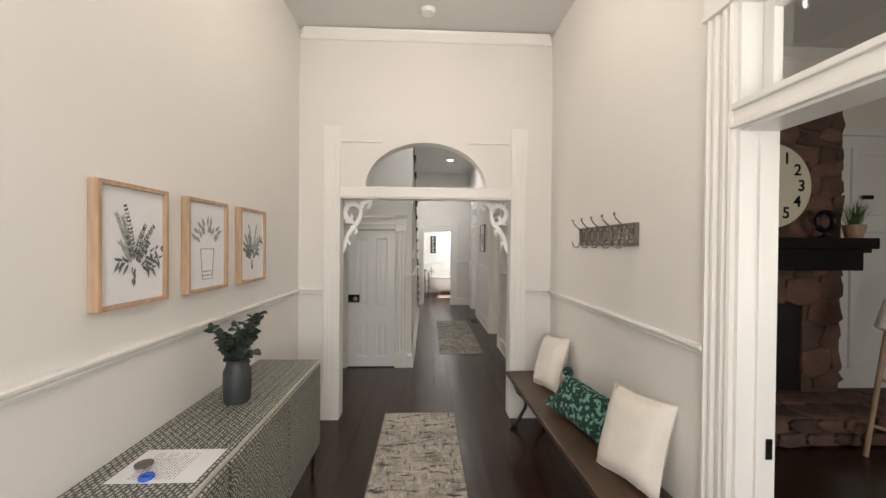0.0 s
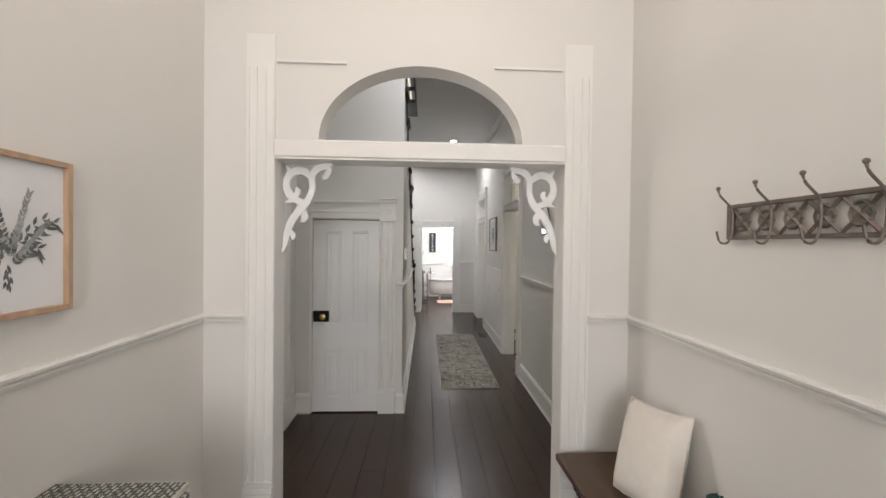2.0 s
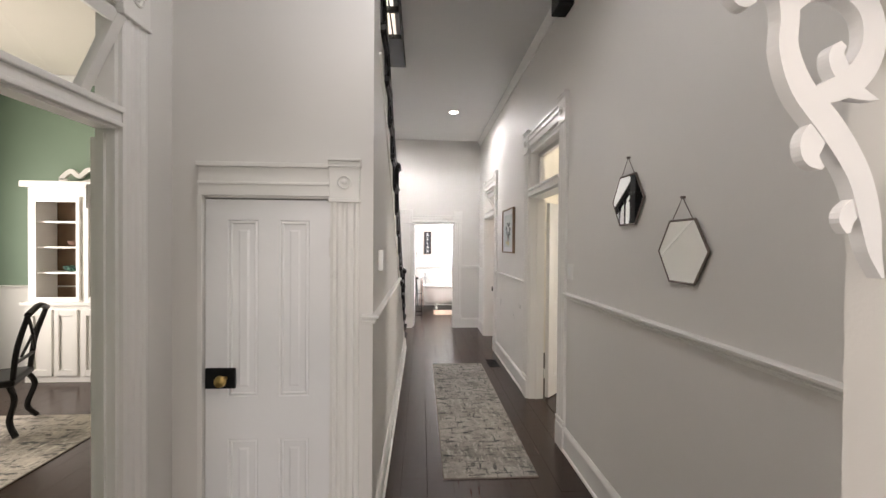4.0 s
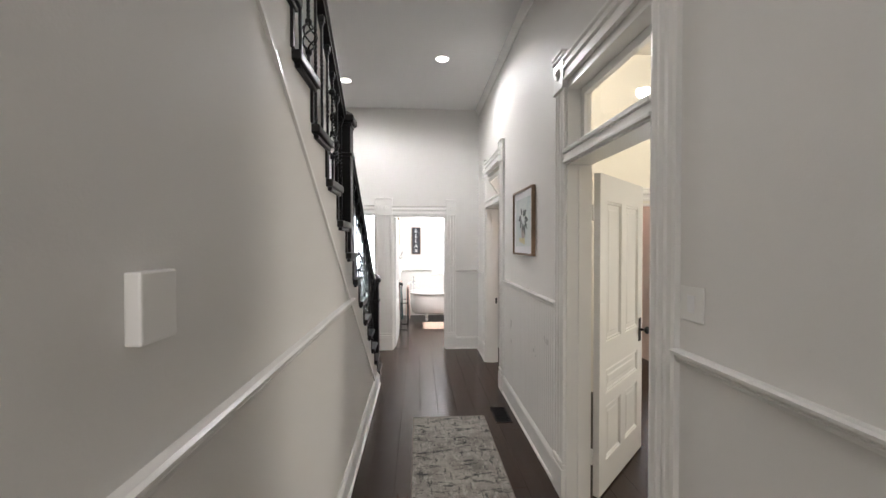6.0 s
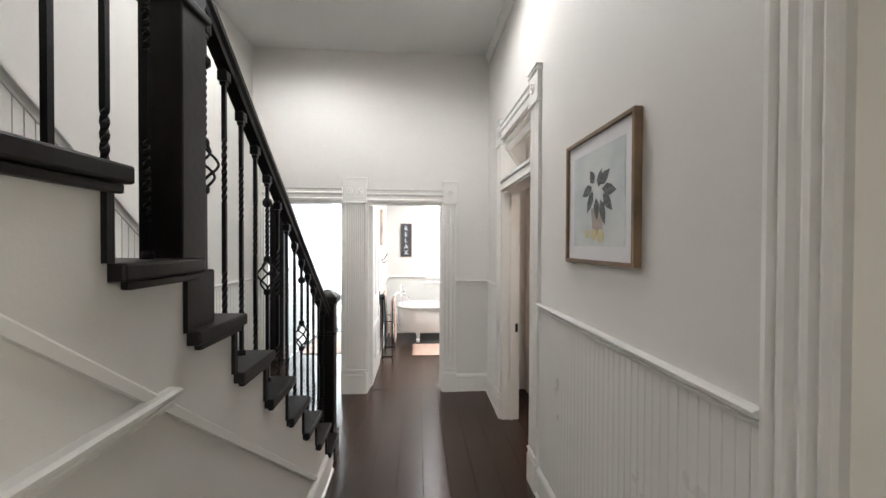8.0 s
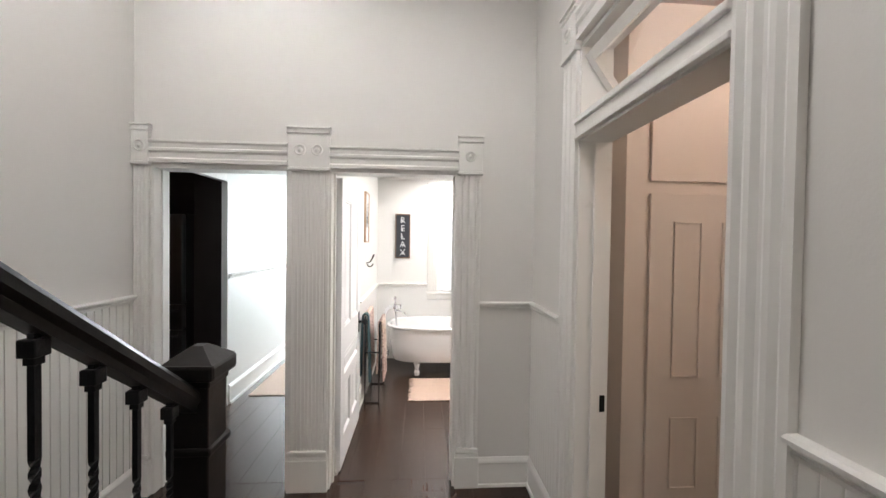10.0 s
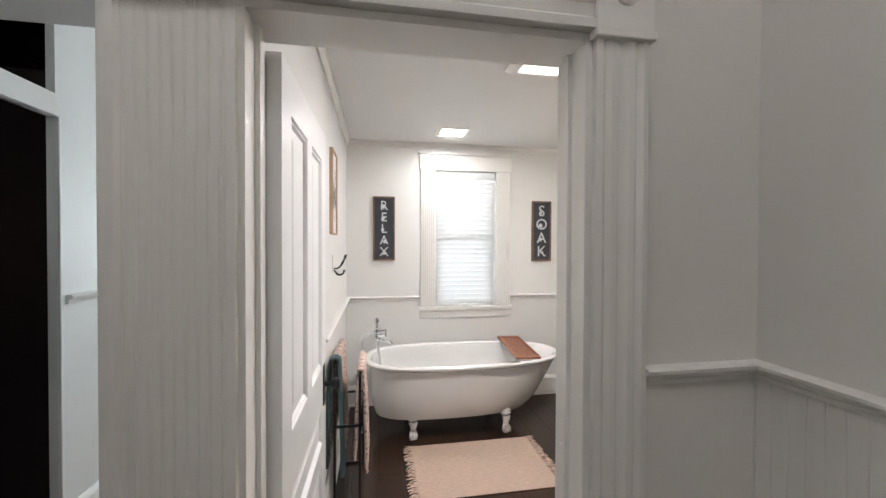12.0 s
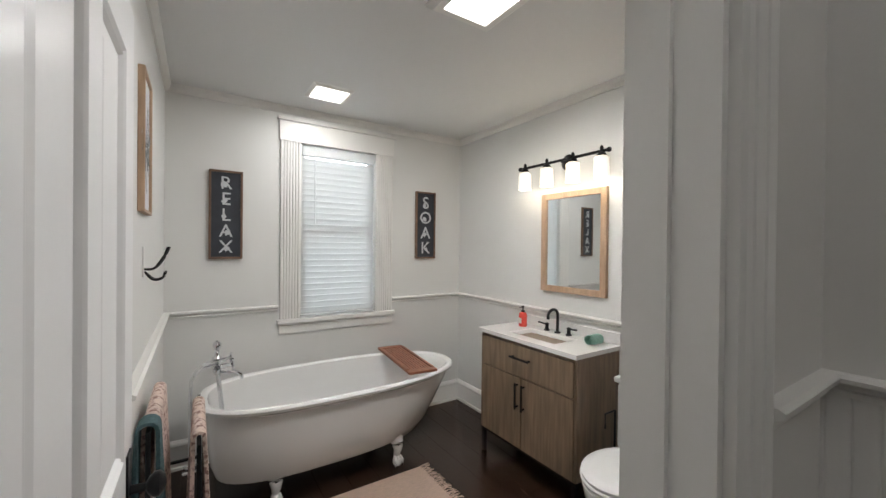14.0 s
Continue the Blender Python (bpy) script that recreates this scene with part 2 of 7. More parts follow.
nz_.inputs["Scale"].default_value = 45
cn_.links.new(tc_.outputs["Object"], nz_.inputs["Vector"])
ad_.operation = "MULTIPLY_ADD"
cn_.links.new(nz_.outputs["Color"], ad_.inputs[0])
ad_.inputs[1].default_value = (0.014, 0.010, 0)
cn_.links.new(cx_.outputs[0], ad_.inputs[2])
cn_.links.new(ad_.outputs[0], br_.inputs["Vector"])
for k_, v_ in (("Scale", 1.0), ("Brick Width", 0.026), ("Row Height", 0.0159), ("Mortar Size", 0.0044), ("Mortar Smooth", 0.2)):
    br_.inputs[k_].default_value = v_
br_.inputs["Color1"].default_value, br_.inputs["Color2"].default_value, br_.inputs["Mortar"].default_value = (0.58, 0.57, 0.51, 1), (0.42, 0.43, 0.38, 1), (0.055, 0.065, 0.055, 1)
cn_.links.new(br_.outputs["Color"], cn_.nodes["Principled BSDF"].inputs["Base Color"])
M_INLAYD = mat("dark_inlay_ground", (0.065, 0.075, 0.065), 0.4, var=0.2, scale=60)
M_INLAY = mat("bone_inlay_strip", (0.56, 0.55, 0.49), 0.4, var=0.1, scale=60)
M_CLOCK = mat("clock_face_paint", (0.78, 0.72, 0.58), 0.6, var=0.03)
M_NAVY = mat("navy_canvas", (0.03, 0.05, 0.075), 0.8, var=0.2, scale=4)
M_BLUE = mat("blue_plastic", (0.02, 0.10, 0.55), 0.35, var=0.05)
M_GLASS = mat("pane_glass", (1, 1, 1), 0.02, trans=1.0, var=0.0)
M_ARTSKY = mat("watercolour_grey_blue", (0.50, 0.56, 0.57), 0.8, second=(0.68, 0.70, 0.68), scale=4, mixlo=0.35, mixhi=0.65)
M_YELLOW = mat("watercolour_yellow", (0.62, 0.56, 0.33), 0.8)
M_HUTCHB = mat("brown_hutch_back", (0.19, 0.115, 0.065), 0.5, var=0.2, scale=6, bump=0.2, bscale=30)
M_ARTPOT = mat("watercolour_pot", (0.42, 0.36, 0.33), 0.8, var=0.15, scale=20)
# the unlit kitchen's darkness is put into this colour; also on firebox and cabinets
M_DARKROOM = mat("near_black_unlit", (0.018, 0.015, 0.014), 0.45, var=0.2, scale=4)
M_ORANGE = mat("amber_lamp_glow", (0.5, 0.25, 0.1), 0.5, emit=(1, 0.4, 0.12), strength=0.5)

# ---- mesh helpers ----


def box(bm, x0, x1, y0, y1, z0, z1, bevel=0.0):
    v = [bm.verts.new((x, y, z)) for x in (x0, x1) for y in (y0, y1) for z in (z0, z1)]
    fs = [bm.faces.new([v[i] for i in q]) for q in ((0, 1, 3, 2), (4, 6, 7, 5), (0, 4, 5, 1), (2, 3, 7, 6), (0, 2, 6, 4), (1, 5, 7, 3))]
    if bevel:
        bmesh.ops.bevel(bm, geom=list({e for f in fs for e in f.edges}), offset=bevel, segments=2, profile=0.5, affect="EDGES")
    return v


def ngon(bm, pts, depth):
    """A flat outline, given as 3D points, pushed out by the vector depth."""
    a = [bm.verts.new(p) for p in pts]
    b = [bm.verts.new(Vector(p) + Vector(depth)) for p in pts]
    n = len(a)
    bm.faces.new(a)
    bm.faces.new(b[::-1])
    for i in range(n):
        bm.faces.new((a[i], a[(i + 1) % n], b[(i + 1) % n], b[i]))


def lathe(bm, profile, seg=20, centre=(0, 0, 0), axis="z", sx=1.0, sy=1.0):
    rings = []
    for r, h in profile:
        ring = []
        for k in range(seg):
            a = 2 * math.pi * k / seg
            p = (r * math.cos(a) * sx, r * math.sin(a) * sy, h)
            if axis == "x":
                p = (p[2], p[0], p[1])
            elif axis == "y":
                p = (p[0], p[2], p[1])
            ring.append(bm.verts.new(Vector(p) + Vector(centre)))
        rings.append(ring)
    for a, b in zip(rings, rings[1:]):
        for k in range(seg):
            bm.faces.new((a[k], a[(k + 1) % seg], b[(k + 1) % seg], b[k]))
    bm.faces.new(rings[0])
    bm.faces.new(rings[-1])


def tube(bm, pts, r, seg=8, flat=1.0):
    """A round bar along points; r may be a list."""
    pts = [Vector(p) for p in pts]
    rs = r if isinstance(r, (list, tuple)) else [r] * len(pts)
    rings = []
    for i, p in enumerate(pts):
        d = (pts[min(i + 1, len(pts) - 1)] - pts[max(i - 1, 0)]).normalized()
        up = Vector((0, 0, 1)) if abs(d.z) < 0.9 else Vector((0, 1, 0))
        s = d.cross(up).normalized()
        t = s.cross(d)
        rings.append([bm.verts.new(p + rs[i] * (math.cos(2 * math.pi * k / seg) * s + flat * math.sin(2 * math.pi * k / seg) * t)) for k in range(seg)])
    for a, b in zip(rings, rings[1:]):
        for k in range(seg):
            bm.faces.new((a[k], a[(k + 1) % seg], b[(k + 1) % seg], b[k]))
    bm.faces.new(rings[0])
    bm.faces.new(rings[-1])


def sweep(bm, p0, p1, n, profile, m0=0.0, m1=0.0):
    """A moulding from p0 to p1 on a wall of normal n; the profile's points are (out, across); m0, m1: mitre, 1 inside, -1 outside."""
    p0, p1, n = Vector(p0), Vector(p1), Vector(n)
    d = (p1 - p0).normalized()
    s = n.cross(d)
    if abs(d.z) < 0.99 and s.z < 0:
        s = -s
    a = [bm.verts.new(p0 + n * u + s * v + d * (m0 * u)) for u, v in profile]
    b = [bm.verts.new(p1 + n * u + s * v - d * (m1 * u)) for u, v in profile]
    k = len(profile)
    for i in range(k):
        bm.faces.new((a[i], a[(i + 1) % k], b[(i + 1) % k], b[i]))
    bm.faces.new(a[::-1])
    bm.faces.new(b)


def make(name, bm, material, smooth=False):
    bmesh.ops.recalc_face_normals(bm, faces=bm.faces)
    me = bpy.data.meshes.new(name)
    bm.to_mesh(me)
    bm.free()
    me.materials.append(material)
    if smooth:
        for p in me.polygons:
            p.use_smooth = True
        me.set_sharp_from_angle(angle=radians(38))
    return me


def struct(name, bm, material, label="", smooth=False):
    ob = new(name, make(name, bm, material, smooth))
    return tagged(ob, label, "", "", "structure")


def thing(name, label, category, group="", at=(0, 0, 0), rz=0.0, rx=0.0, ry=0.0):
    ob = new(name)
    ob.matrix_basis = pose(*at, rx, ry, rz)
    return tagged(ob, label, category, group)


def part(name, bm, material, parent, label="", smooth=False):
    ob = new(name, make(name, bm, material, smooth))
    ob.parent = parent
    if label:
        tagged(ob, label)
    return ob


def wall(name, axis, c0, c1, a0, a1, z0, z1, holes=(), material=None, label=""):
    """A wall across x (axis x: it lies between x = c0 and c1 and runs along y) or y, with holes (a0, a1, z0, z1) through it."""
    A = sorted({a0, a1, *[h for q in holes for h in q[:2]]})
    Z = sorted({z0, z1, *[h for q in holes for h in q[2:]]})
    A, Z = [a for a in A if a0 <= a <= a1], [z for z in Z if z0 <= z <= z1]
    solid = lambda i, j: 0 <= i < len(A) - 1 and 0 <= j < len(Z) - 1 and not any(h[0] < (A[i] + A[i + 1]) / 2 < h[1] and h[2] < (Z[j] + Z[j + 1]) / 2 < h[3] for h in holes)
    bm = bmesh.new()
    P = (lambda c, a, z: (c, a, z)) if axis == "x" else (lambda c, a, z: (a, c, z))
    for i in range(len(A) - 1):
        for j in range(len(Z) - 1):
            if not solid(i, j):
                continue
            q = (A[i], A[i + 1], Z[j], Z[j + 1])
            for c in (c0, c1):
                bm.faces.new([bm.verts.new(P(c, a, z)) for a, z in ((q[0], q[2]), (q[1], q[2]), (q[1], q[3]), (q[0], q[3]))])
            for di, dj, e in ((-1, 0, ((q[0], q[2]), (q[0], q[3]))), (1, 0, ((q[1], q[2]), (q[1], q[3]))), (0, -1, ((q[0], q[2]), (q[1], q[2]))), (0, 1, ((q[0], q[3]), (q[1], q[3])))):
                if not solid(i + di, j + dj):
                    (u, v), (w, x) = e
                    bm.faces.new([bm.verts.new(p) for p in (P(c0, u, v), P(c0, w, x), P(c1, w, x), P(c1, u, v))])
    bmesh.ops.remove_doubles(bm, verts=bm.verts, dist=1e-5)
    return struct(name, bm, material or M_WALL, label)


RAIL = [(0, -0.022), (0.012, -0.022), (0.016, -0.010), (0.012, -0.006), (0.020, 0.004), (0.034, 0.010), (0.036, 0.020), (0.026, 0.026), (0, 0.026)]
BASE = [(0, 0), (0.030, 0), (0.030, 0.018), (0.018, 0.022), (0.018, 0.150), (0.024, 0.158), (0.020, 0.172), (0.008, 0.190), (0, 0.190)]
CROWN = [(0, 0), (0.02, 0), (0.025, 0.02), (0.07, 0.07), (0.08, 0.09), (0, 0.09)]
FLUTE = [(0, -0.066), (0.022, -0.066), (0.026, -0.052), (0.015, -0.040), (0.024, -0.028), (0.024, -0.016), (0.014, -0.004), (0.014, 0.004), (0.024, 0.016), (0.024, 0.028), (0.015, 0.040), (0.026, 0.052), (0.022, 0.066), (0, 0.066)]
HEADP = [(0, -0.07), (0.028, -0.07), (0.030, -0.05), (0.020, -0.04), (0.022, -0.01), (0.034, 0.0), (0.034, 0.014), (0.022, 0.022), (0.024, 0.045), (0.036, 0.055), (0.036, 0.07), (0, 0.07)]


def run(name, pieces, profile, label=""):
    """One mesh of mouldings: pieces of (p0, p1, normal, mitre, mitre)."""
    bm = bmesh.new()
    for p0, p1, n, m0, m1 in pieces:
        sweep(bm, p0, p1, n, profile, m0, m1)
    return struct(name, bm, M_TRIM, label)


def fr(plane, c, sgn):
    """Maps (along, out, z) to the world, on a wall face."""
    if plane == "x":
        return lambda a, u, z: (c + sgn * u, a, z)
    return lambda a, u, z: (a, c + sgn * u, z)


def fbox(bm, F, a0, a1, u0, u1, z0, z1, bevel=0.0):
    p, q = F(a0, u0, z0), F(a1, u1, z1)
    box(bm, min(p[0], q[0]), max(p[0], q[0]), min(p[1], q[1]), max(p[1], q[1]), z0, z1, bevel)


def rosette(bm, plane, c, sgn, a, z, r=0.038, base=0.03):
    prof = [(r, base - 0.004), (r, base + 0.006), (r * 0.82, base + 0.010), (r * 0.72, base + 0.002), (r * 0.42, base + 0.001), (r * 0.30, base + 0.009), (0.002, base + 0.013)]
    F = fr(plane, c, sgn)
    lathe(bm, [(rr, sgn * h) for rr, h in prof], 18, F(a, 0, z), plane)


def block(bm, plane, c, sgn, a, z, w, h, n=1):
    """A corner block with its bullseye and grooved caps."""
    F = fr(plane, c, sgn)
    fbox(bm, F, a - w / 2, a + w / 2, 0, 0.032, z - h / 2 + 0.03, z + h / 2 - 0.045, 0.003)
    fbox(bm, F, a - w / 2 - 0.004, a + w / 2 + 0.004, 0, 0.038, z - h / 2 + 0.008, z - h / 2 + 0.03, 0.004)
    for k, o in enumerate((0.042, 0.036, 0.046)):
        fbox(bm, F, a - w / 2 - 0.006, a + w / 2 + 0.006, 0, o, z + h / 2 - 0.045 + k * 0.015, z + h / 2 - 0.031 + k * 0.015, 0.003)
    for k in range(n):
        rosette(bm, plane, c, sgn, a + (k - (n - 1) / 2) * 0.105, z - 0.006, 0.036, 0.032)


def jamb_lining(name, plane, c0, c1, a0, a1, z1, material=None, mull=None, top=None):
    """Boards that line an opening, with a door stop, and where asked a mullion and a transom's frame above it."""
    bm = bmesh.new()
    F = fr(plane, c0, 1 if c1 > c0 else -1)
    D = abs(c1 - c0)
    zt = top or z1
    fbox(bm, F, a0 - 0.001, a0 + 0.018, -0.004, D + 0.004, 0, zt)
    fbox(bm, F, a1 - 0.018, a1 + 0.001, -0.004, D + 0.004, 0, zt)
    fbox(bm, F, a0 + 0.018, a1 - 0.018, -0.004, D + 0.004, zt - 0.018, zt + 0.001)
    fbox(bm, F, a0 + 0.018, a0 + 0.030, D * 0.45, D * 0.6, 0, z1 - 0.018)
    fbox(bm, F, a1 - 0.030, a1 - 0.018, D * 0.45, D * 0.6, 0, z1 - 0.018)
    if mull:
        fbox(bm, F, a0 + 0.018, a1 - 0.018, -0.004, D, z1, mull)
        fbox(bm, F, a0, a1, -0.030, -0.004, z1 + 0.01, z1 + 0.03, 0.004)
        fbox(bm, F, a0, a1, -0.020, -0.004, z1 + 0.03, mull - 0.03, 0.003)
        fbox(bm, F, a0, a1, -0.034, -0.004, mull - 0.03, mull - 0.004, 0.005)
    return struct(name, bm, material or M_TRIM, "white painted door lining with a stop bead")


def casing(name, plane, c, sgn, a0, a1, ztop, w=0.132, label="white fluted door casing with bullseye corner blocks", skip=(), plinth=0.24, hb=0.2):
    bm = bmesh.new()
    F = fr(plane, c, sgn)
    n = (sgn, 0, 0) if plane == "x" else (0, sgn, 0)
    prof = [(u, v * w / 0.132) for u, v in FLUTE]
    for k, a in enumerate((a0 - w / 2, a1 + w / 2)):
        if k in skip:
            continue
        sweep(bm, F(a, 0, plinth), F(a, 0, ztop), n, prof)
        fbox(bm, F, a - w / 2 - 0.004, a + w / 2 + 0.004, 0, 0.034, 0, plinth - 0.05, 0.003)
        fbox(bm, F, a - w / 2 - 0.003, a + w / 2 + 0.003, 0, 0.028, plinth - 0.05, plinth - 0.02, 0.004)
        fbox(bm, F, a - w / 2, a + w / 2, 0, 0.036, plinth - 0.02, plinth, 0.005)
        block(bm, plane, c, sgn, a, ztop + hb / 2, w + 0.012, hb + 0.05)
    sweep(bm, F(a0, 0, ztop + hb / 2), F(a1, 0, ztop + hb / 2), n, HEADP)
    return struct(name, bm, M_TRIM, label)


def transom(name, plane, c, a0, a1, z0, z1, tilt=0.0, label="white framed glass transom above a doorway"):
    t = thing(name, label, "window", at=fr(plane, c, 1)(a0, 0, z0 if tilt <= 0 else z1), rz=90 if plane == "x" else 0)
    w, h, f = a1 - a0, z1 - z0, 0.045
    bm = bmesh.new()
    box(bm, 0, f, -0.02, 0.02, 0, h, 0.003)
    box(bm, w - f, w, -0.02, 0.02, 0, h, 0.003)
    box(bm, f, w - f, -0.02, 0.02, 0, f, 0.003)
    box(bm, f, w - f, -0.02, 0.02, h - f, h, 0.003)
    a = part("window_frame", bm, M_TRIM, t)
    bm = bmesh.new()
    box(bm, f - 0.004, w - f + 0.004, -0.003, 0.003, f - 0.004, h - f + 0.004)
    b = part("pane", bm, M_GLASS, t, "clear glass")
    b.visible_shadow = False
    if tilt:
        t.matrix_basis = Matrix.Translation(fr(plane, c, 1)(a0, 0, z0 + h / 2)) @ t.matrix_basis.to_3x3().to_4x4() @ pose(0, 0, 0, tilt) @ pose(0, 0, -h / 2)
    return t


def door(name, label, at, rz, w, h, material, panels, knob_side=1, knob=M_IRON, plate=True, knobz=0.95, hinges=True):
    """A leaf hinged at its x = 0; panels: rows of (x0, x1, z0, z1)."""
    d = thing(name, label, "door", at=at, rz=rz)
    T = 0.04
    bm = bmesh.new()
    xs = sorted({0.0, w, *[p[k] for p in panels for k in (0, 1)]})
    zs = sorted({0.0, h, *[p[k] for p in panels for k in (2, 3)]})
    for side in (0, 1):
        y = -T * side
        for i in range(len(xs) - 1):
            for j in range(len(zs) - 1):
                cx, cz = (xs[i] + xs[i + 1]) / 2, (zs[j] + zs[j + 1]) / 2
                if not any(p[0] < cx < p[1] and p[2] < cz < p[3] for p in panels):
                    bm.faces.new([bm.verts.new((x, y, z)) for x, z in ((xs[i], zs[j]), (xs[i + 1], zs[j]), (xs[i + 1], zs[j + 1]), (xs[i], zs[j + 1]))])
        s = 1 if side else -1
        for x0, x1, z0, z1 in panels:
            rects = [(0, 0), (0.006, 0.007), (0.016, 0.003), (0.022, 0.012), (0.05, 0.012), (0.06, 0.008)]
            rings = [[bm.verts.new((x, y + s * dd, z)) for x, z in ((x0 + k, z0 + k), (x1 - k, z0 + k), (x1 - k, z1 - k), (x0 + k, z1 - k))] for k, dd in rects if 2 * k < x1 - x0 - 0.01]
            for a, b in zip(rings, rings[1:]):
                for q in range(4):
                    bm.faces.new((a[q], a[(q + 1) % 4], b[(q + 1) % 4], b[q]))
            bm.faces.new(rings[-1])
    for q in (((0, 0), (w, 0)), ((w, 0), (w, h)), ((w, h), (0, h)), ((0, h), (0, 0))):
        bm.faces.new([bm.verts.new(p) for p in ((q[0][0], 0, q[0][1]), (q[1][0], 0, q[1][1]), (q[1][0], -T, q[1][1]), (q[0][0], -T, q[0][1]))])
    bmesh.ops.remove_doubles(bm, verts=bm.verts, dist=1e-5)
    part("leaf", bm, material, d)
    kx = w - 0.065
    for s, y in ((1, 0.0), (-1, -T)):
        bm = bmesh.new()
        if plate:
            box(bm, kx - 0.025, kx + 0.025, min(y, y + s * 0.005), max(y, y + s * 0.005), knobz - 0.09, knobz + 0.09, 0.002)
            part("escutcheon", bm, M_IRON, d, "black metal plate")
            bm = bmesh.new()
        lathe(bm, [(0.011, y + s * 0.005), (0.009, y + s * 0.035), (0.020, y + s * 0.040), (0.029, y + s * 0.052), (0.029, y + s * 0.062), (0.018, y + s * 0.072), (0.003, y + s * 0.075)], 16, (kx, 0, knobz), "y")
        part("door_knob", bm, knob, d, "black round knob" if knob is M_IRON else "brass round knob", True)
    if hinges:
        for z in (0.25, h - 0.25):
            bm = bmesh.new()
            lathe(bm, [(0.007, -0.05), (0.008, 0.05)], 8, (-0.004, 0.006, z))
            box(bm, -0.0035, 0.028, -0.001, 0.002, z - 0.045, z + 0.045)
            part("hinge", bm, M_TRIM, d, "painted butt hinge")
    return d

# ---- the large structure ----
bm = bmesh.new()
box(bm, -6.5, 7.5, -1.6, 17.2, -0.25, -0.006)
floor = struct("floor", bm, M_SUB, "dark brown wood plank floor")
bm = bmesh.new()
box(bm, -60, 60, -60, 60, -0.40, -0.30)
struct("ground", bm, mat("lawn", (0.06, 0.10, 0.03), 0.9, var=0.4, scale=0.5), "grassy ground outside")

L, R, A0, A1, BY, BY2 = -1.208, 1.205, 3.845, 3.99, 10.82, 10.96
HR, HL = 1.205, -1.32
# entry wall stays out of view; its opening is added to light the foyer
wall("wall_entry", "y", -1.2, -1.05, -1.40, 1.37, 0, CEIL, [(-0.8, 0.8, 0.75, 2.8)], label="unseen off-white entry wall with an added opening for the foyer's light")
wall("wall_foyer_west", "x", L - 0.16, L, -1.05, A0, 0, CEIL, label="off-white plaster wall")
wall("wall_foyer_east", "x", R, R + 0.15, -1.05, A0, 0, CEIL, [(0.66, 1.64, 0, 2.62)], label="off-white plaster wall with a tall doorway")
wall("wall_arch", "y", A0, A1, L, R, 0, CEIL, [(-0.82, 0.81, 0, 2.112), (-0.585, 0.565, 2.215, 2.645)], label="off-white wall with a square opening under a half-round one")
bm = bmesh.new()
cx, rx, rz_, n = -0.01, 0.575, 0.425, 28
pr = [(cx - rx * math.cos(math.pi * k / n), 2.215 + rz_ * math.sin(math.pi * k / n)) for k in range(n + 1)]
for y in (A0, A1):
    for (xa, za), (xb, zb) in zip(pr, pr[1:]):
        bm.faces.new([bm.verts.new(p) for p in ((xa, y, za), (xb, y, zb), (xb, y, 2.645), (xa, y, 2.645))])
for (xa, za), (xb, zb) in zip(pr, pr[1:]):
    bm.faces.new([bm.verts.new(p) for p in ((xa, A0, za), (xb, A0, zb), (xb, A1, zb), (xa, A1, za))])
bmesh.ops.remove_doubles(bm, verts=bm.verts, dist=1e-5)
struct("arch_spandrel", bm, M_WALL, "off-white half-round arch above the opening", True)
wall("wall_hall_west", "x", -1.29, -1.22, A1, 5.37, 0, CEIL, [(4.14, 5.02, 0, 2.62)], label="off-white wall with the dining room doorway")
wall("wall_stair_west", "x", HL - 0.08, HL, 5.37, BY, 0, 6.0, label="off-white wall beside the staircase")
wall("wall_closet", "y", 5.37, 5.49, HL, -0.20, 0, 6.0, [(-1.06, -0.42, 0, 1.865)], label="off-white wall with a low closet door under the stairs")
wall("wall_hall_east", "x", HR, HR + 0.15, A1, BY, 0, CEIL, [(6.43, 7.325, 0, 2.62), (9.215, 10.12, 0, 2.62)], label="off-white hallway wall with two tall doorways")
wall("wall_hall_north", "y", BY, BY2, HL, HR + 0.15, 0, CEIL, [(-1.22, -0.38, 0, 2.07), (-0.133, 0.70, 0, 2.07)], label="off-white end wall with two cased openings")
bm = bmesh.new()
box(bm, L - 0.16, R + 0.15, -1.2, A1, CEIL, CEIL + 0.12)
box(bm, -0.20, HR + 0.15, A1, BY2, CEIL, CEIL + 0.12)
box(bm, HL - 0.08, -0.20, A1, 5.49, CEIL, CEIL + 0.12)
box(bm, HL - 0.08, -0.20, 7.70, BY2, CEIL, CEIL + 0.12)
struct("ceiling", bm, M_CEIL, "pale grey-white hallway ceiling")
bm = bmesh.new()
box(bm, HL - 0.2, 0.0, 5.4, 8.6, 6.0, 6.1)
box(bm, -0.20, -0.10, 5.49, 8.55, CEIL + 0.12, 6.0)
box(bm, HL, -0.20, 7.70, 7.80, CEIL + 0.12, 6.0)
struct("ceiling_stairwell", bm, M_WALL, "off-white upper stairwell")

# bathroom and the passage beside it
BX0, BX1, BYN, BCE = -0.125, 2.215, 13.61, 2.52
wall("wall_bath_west", "x", BX0 - 0.14, BX0, BY2, 16.6, 0, CEIL, material=M_WALLB, label="white bathroom partition wall")
wall("wall_bath_east", "x", BX1, BX1 + 0.14, BY2, BYN + 0.15, 0, BCE + 0.1, material=M_WALLB, label="white bathroom wall")
wall("wall_bath_north", "y", BYN, BYN + 0.15, BX0, BX1, 0, BCE + 0.1, [(0.723, 1.333, 0.928, 2.263)], material=M_WALLB, label="white bathroom wall with one window")
bm = bmesh.new()
box(bm, BX0, BX1 + 0.14, BY2, BYN + 0.15, BCE, BCE + 0.1)
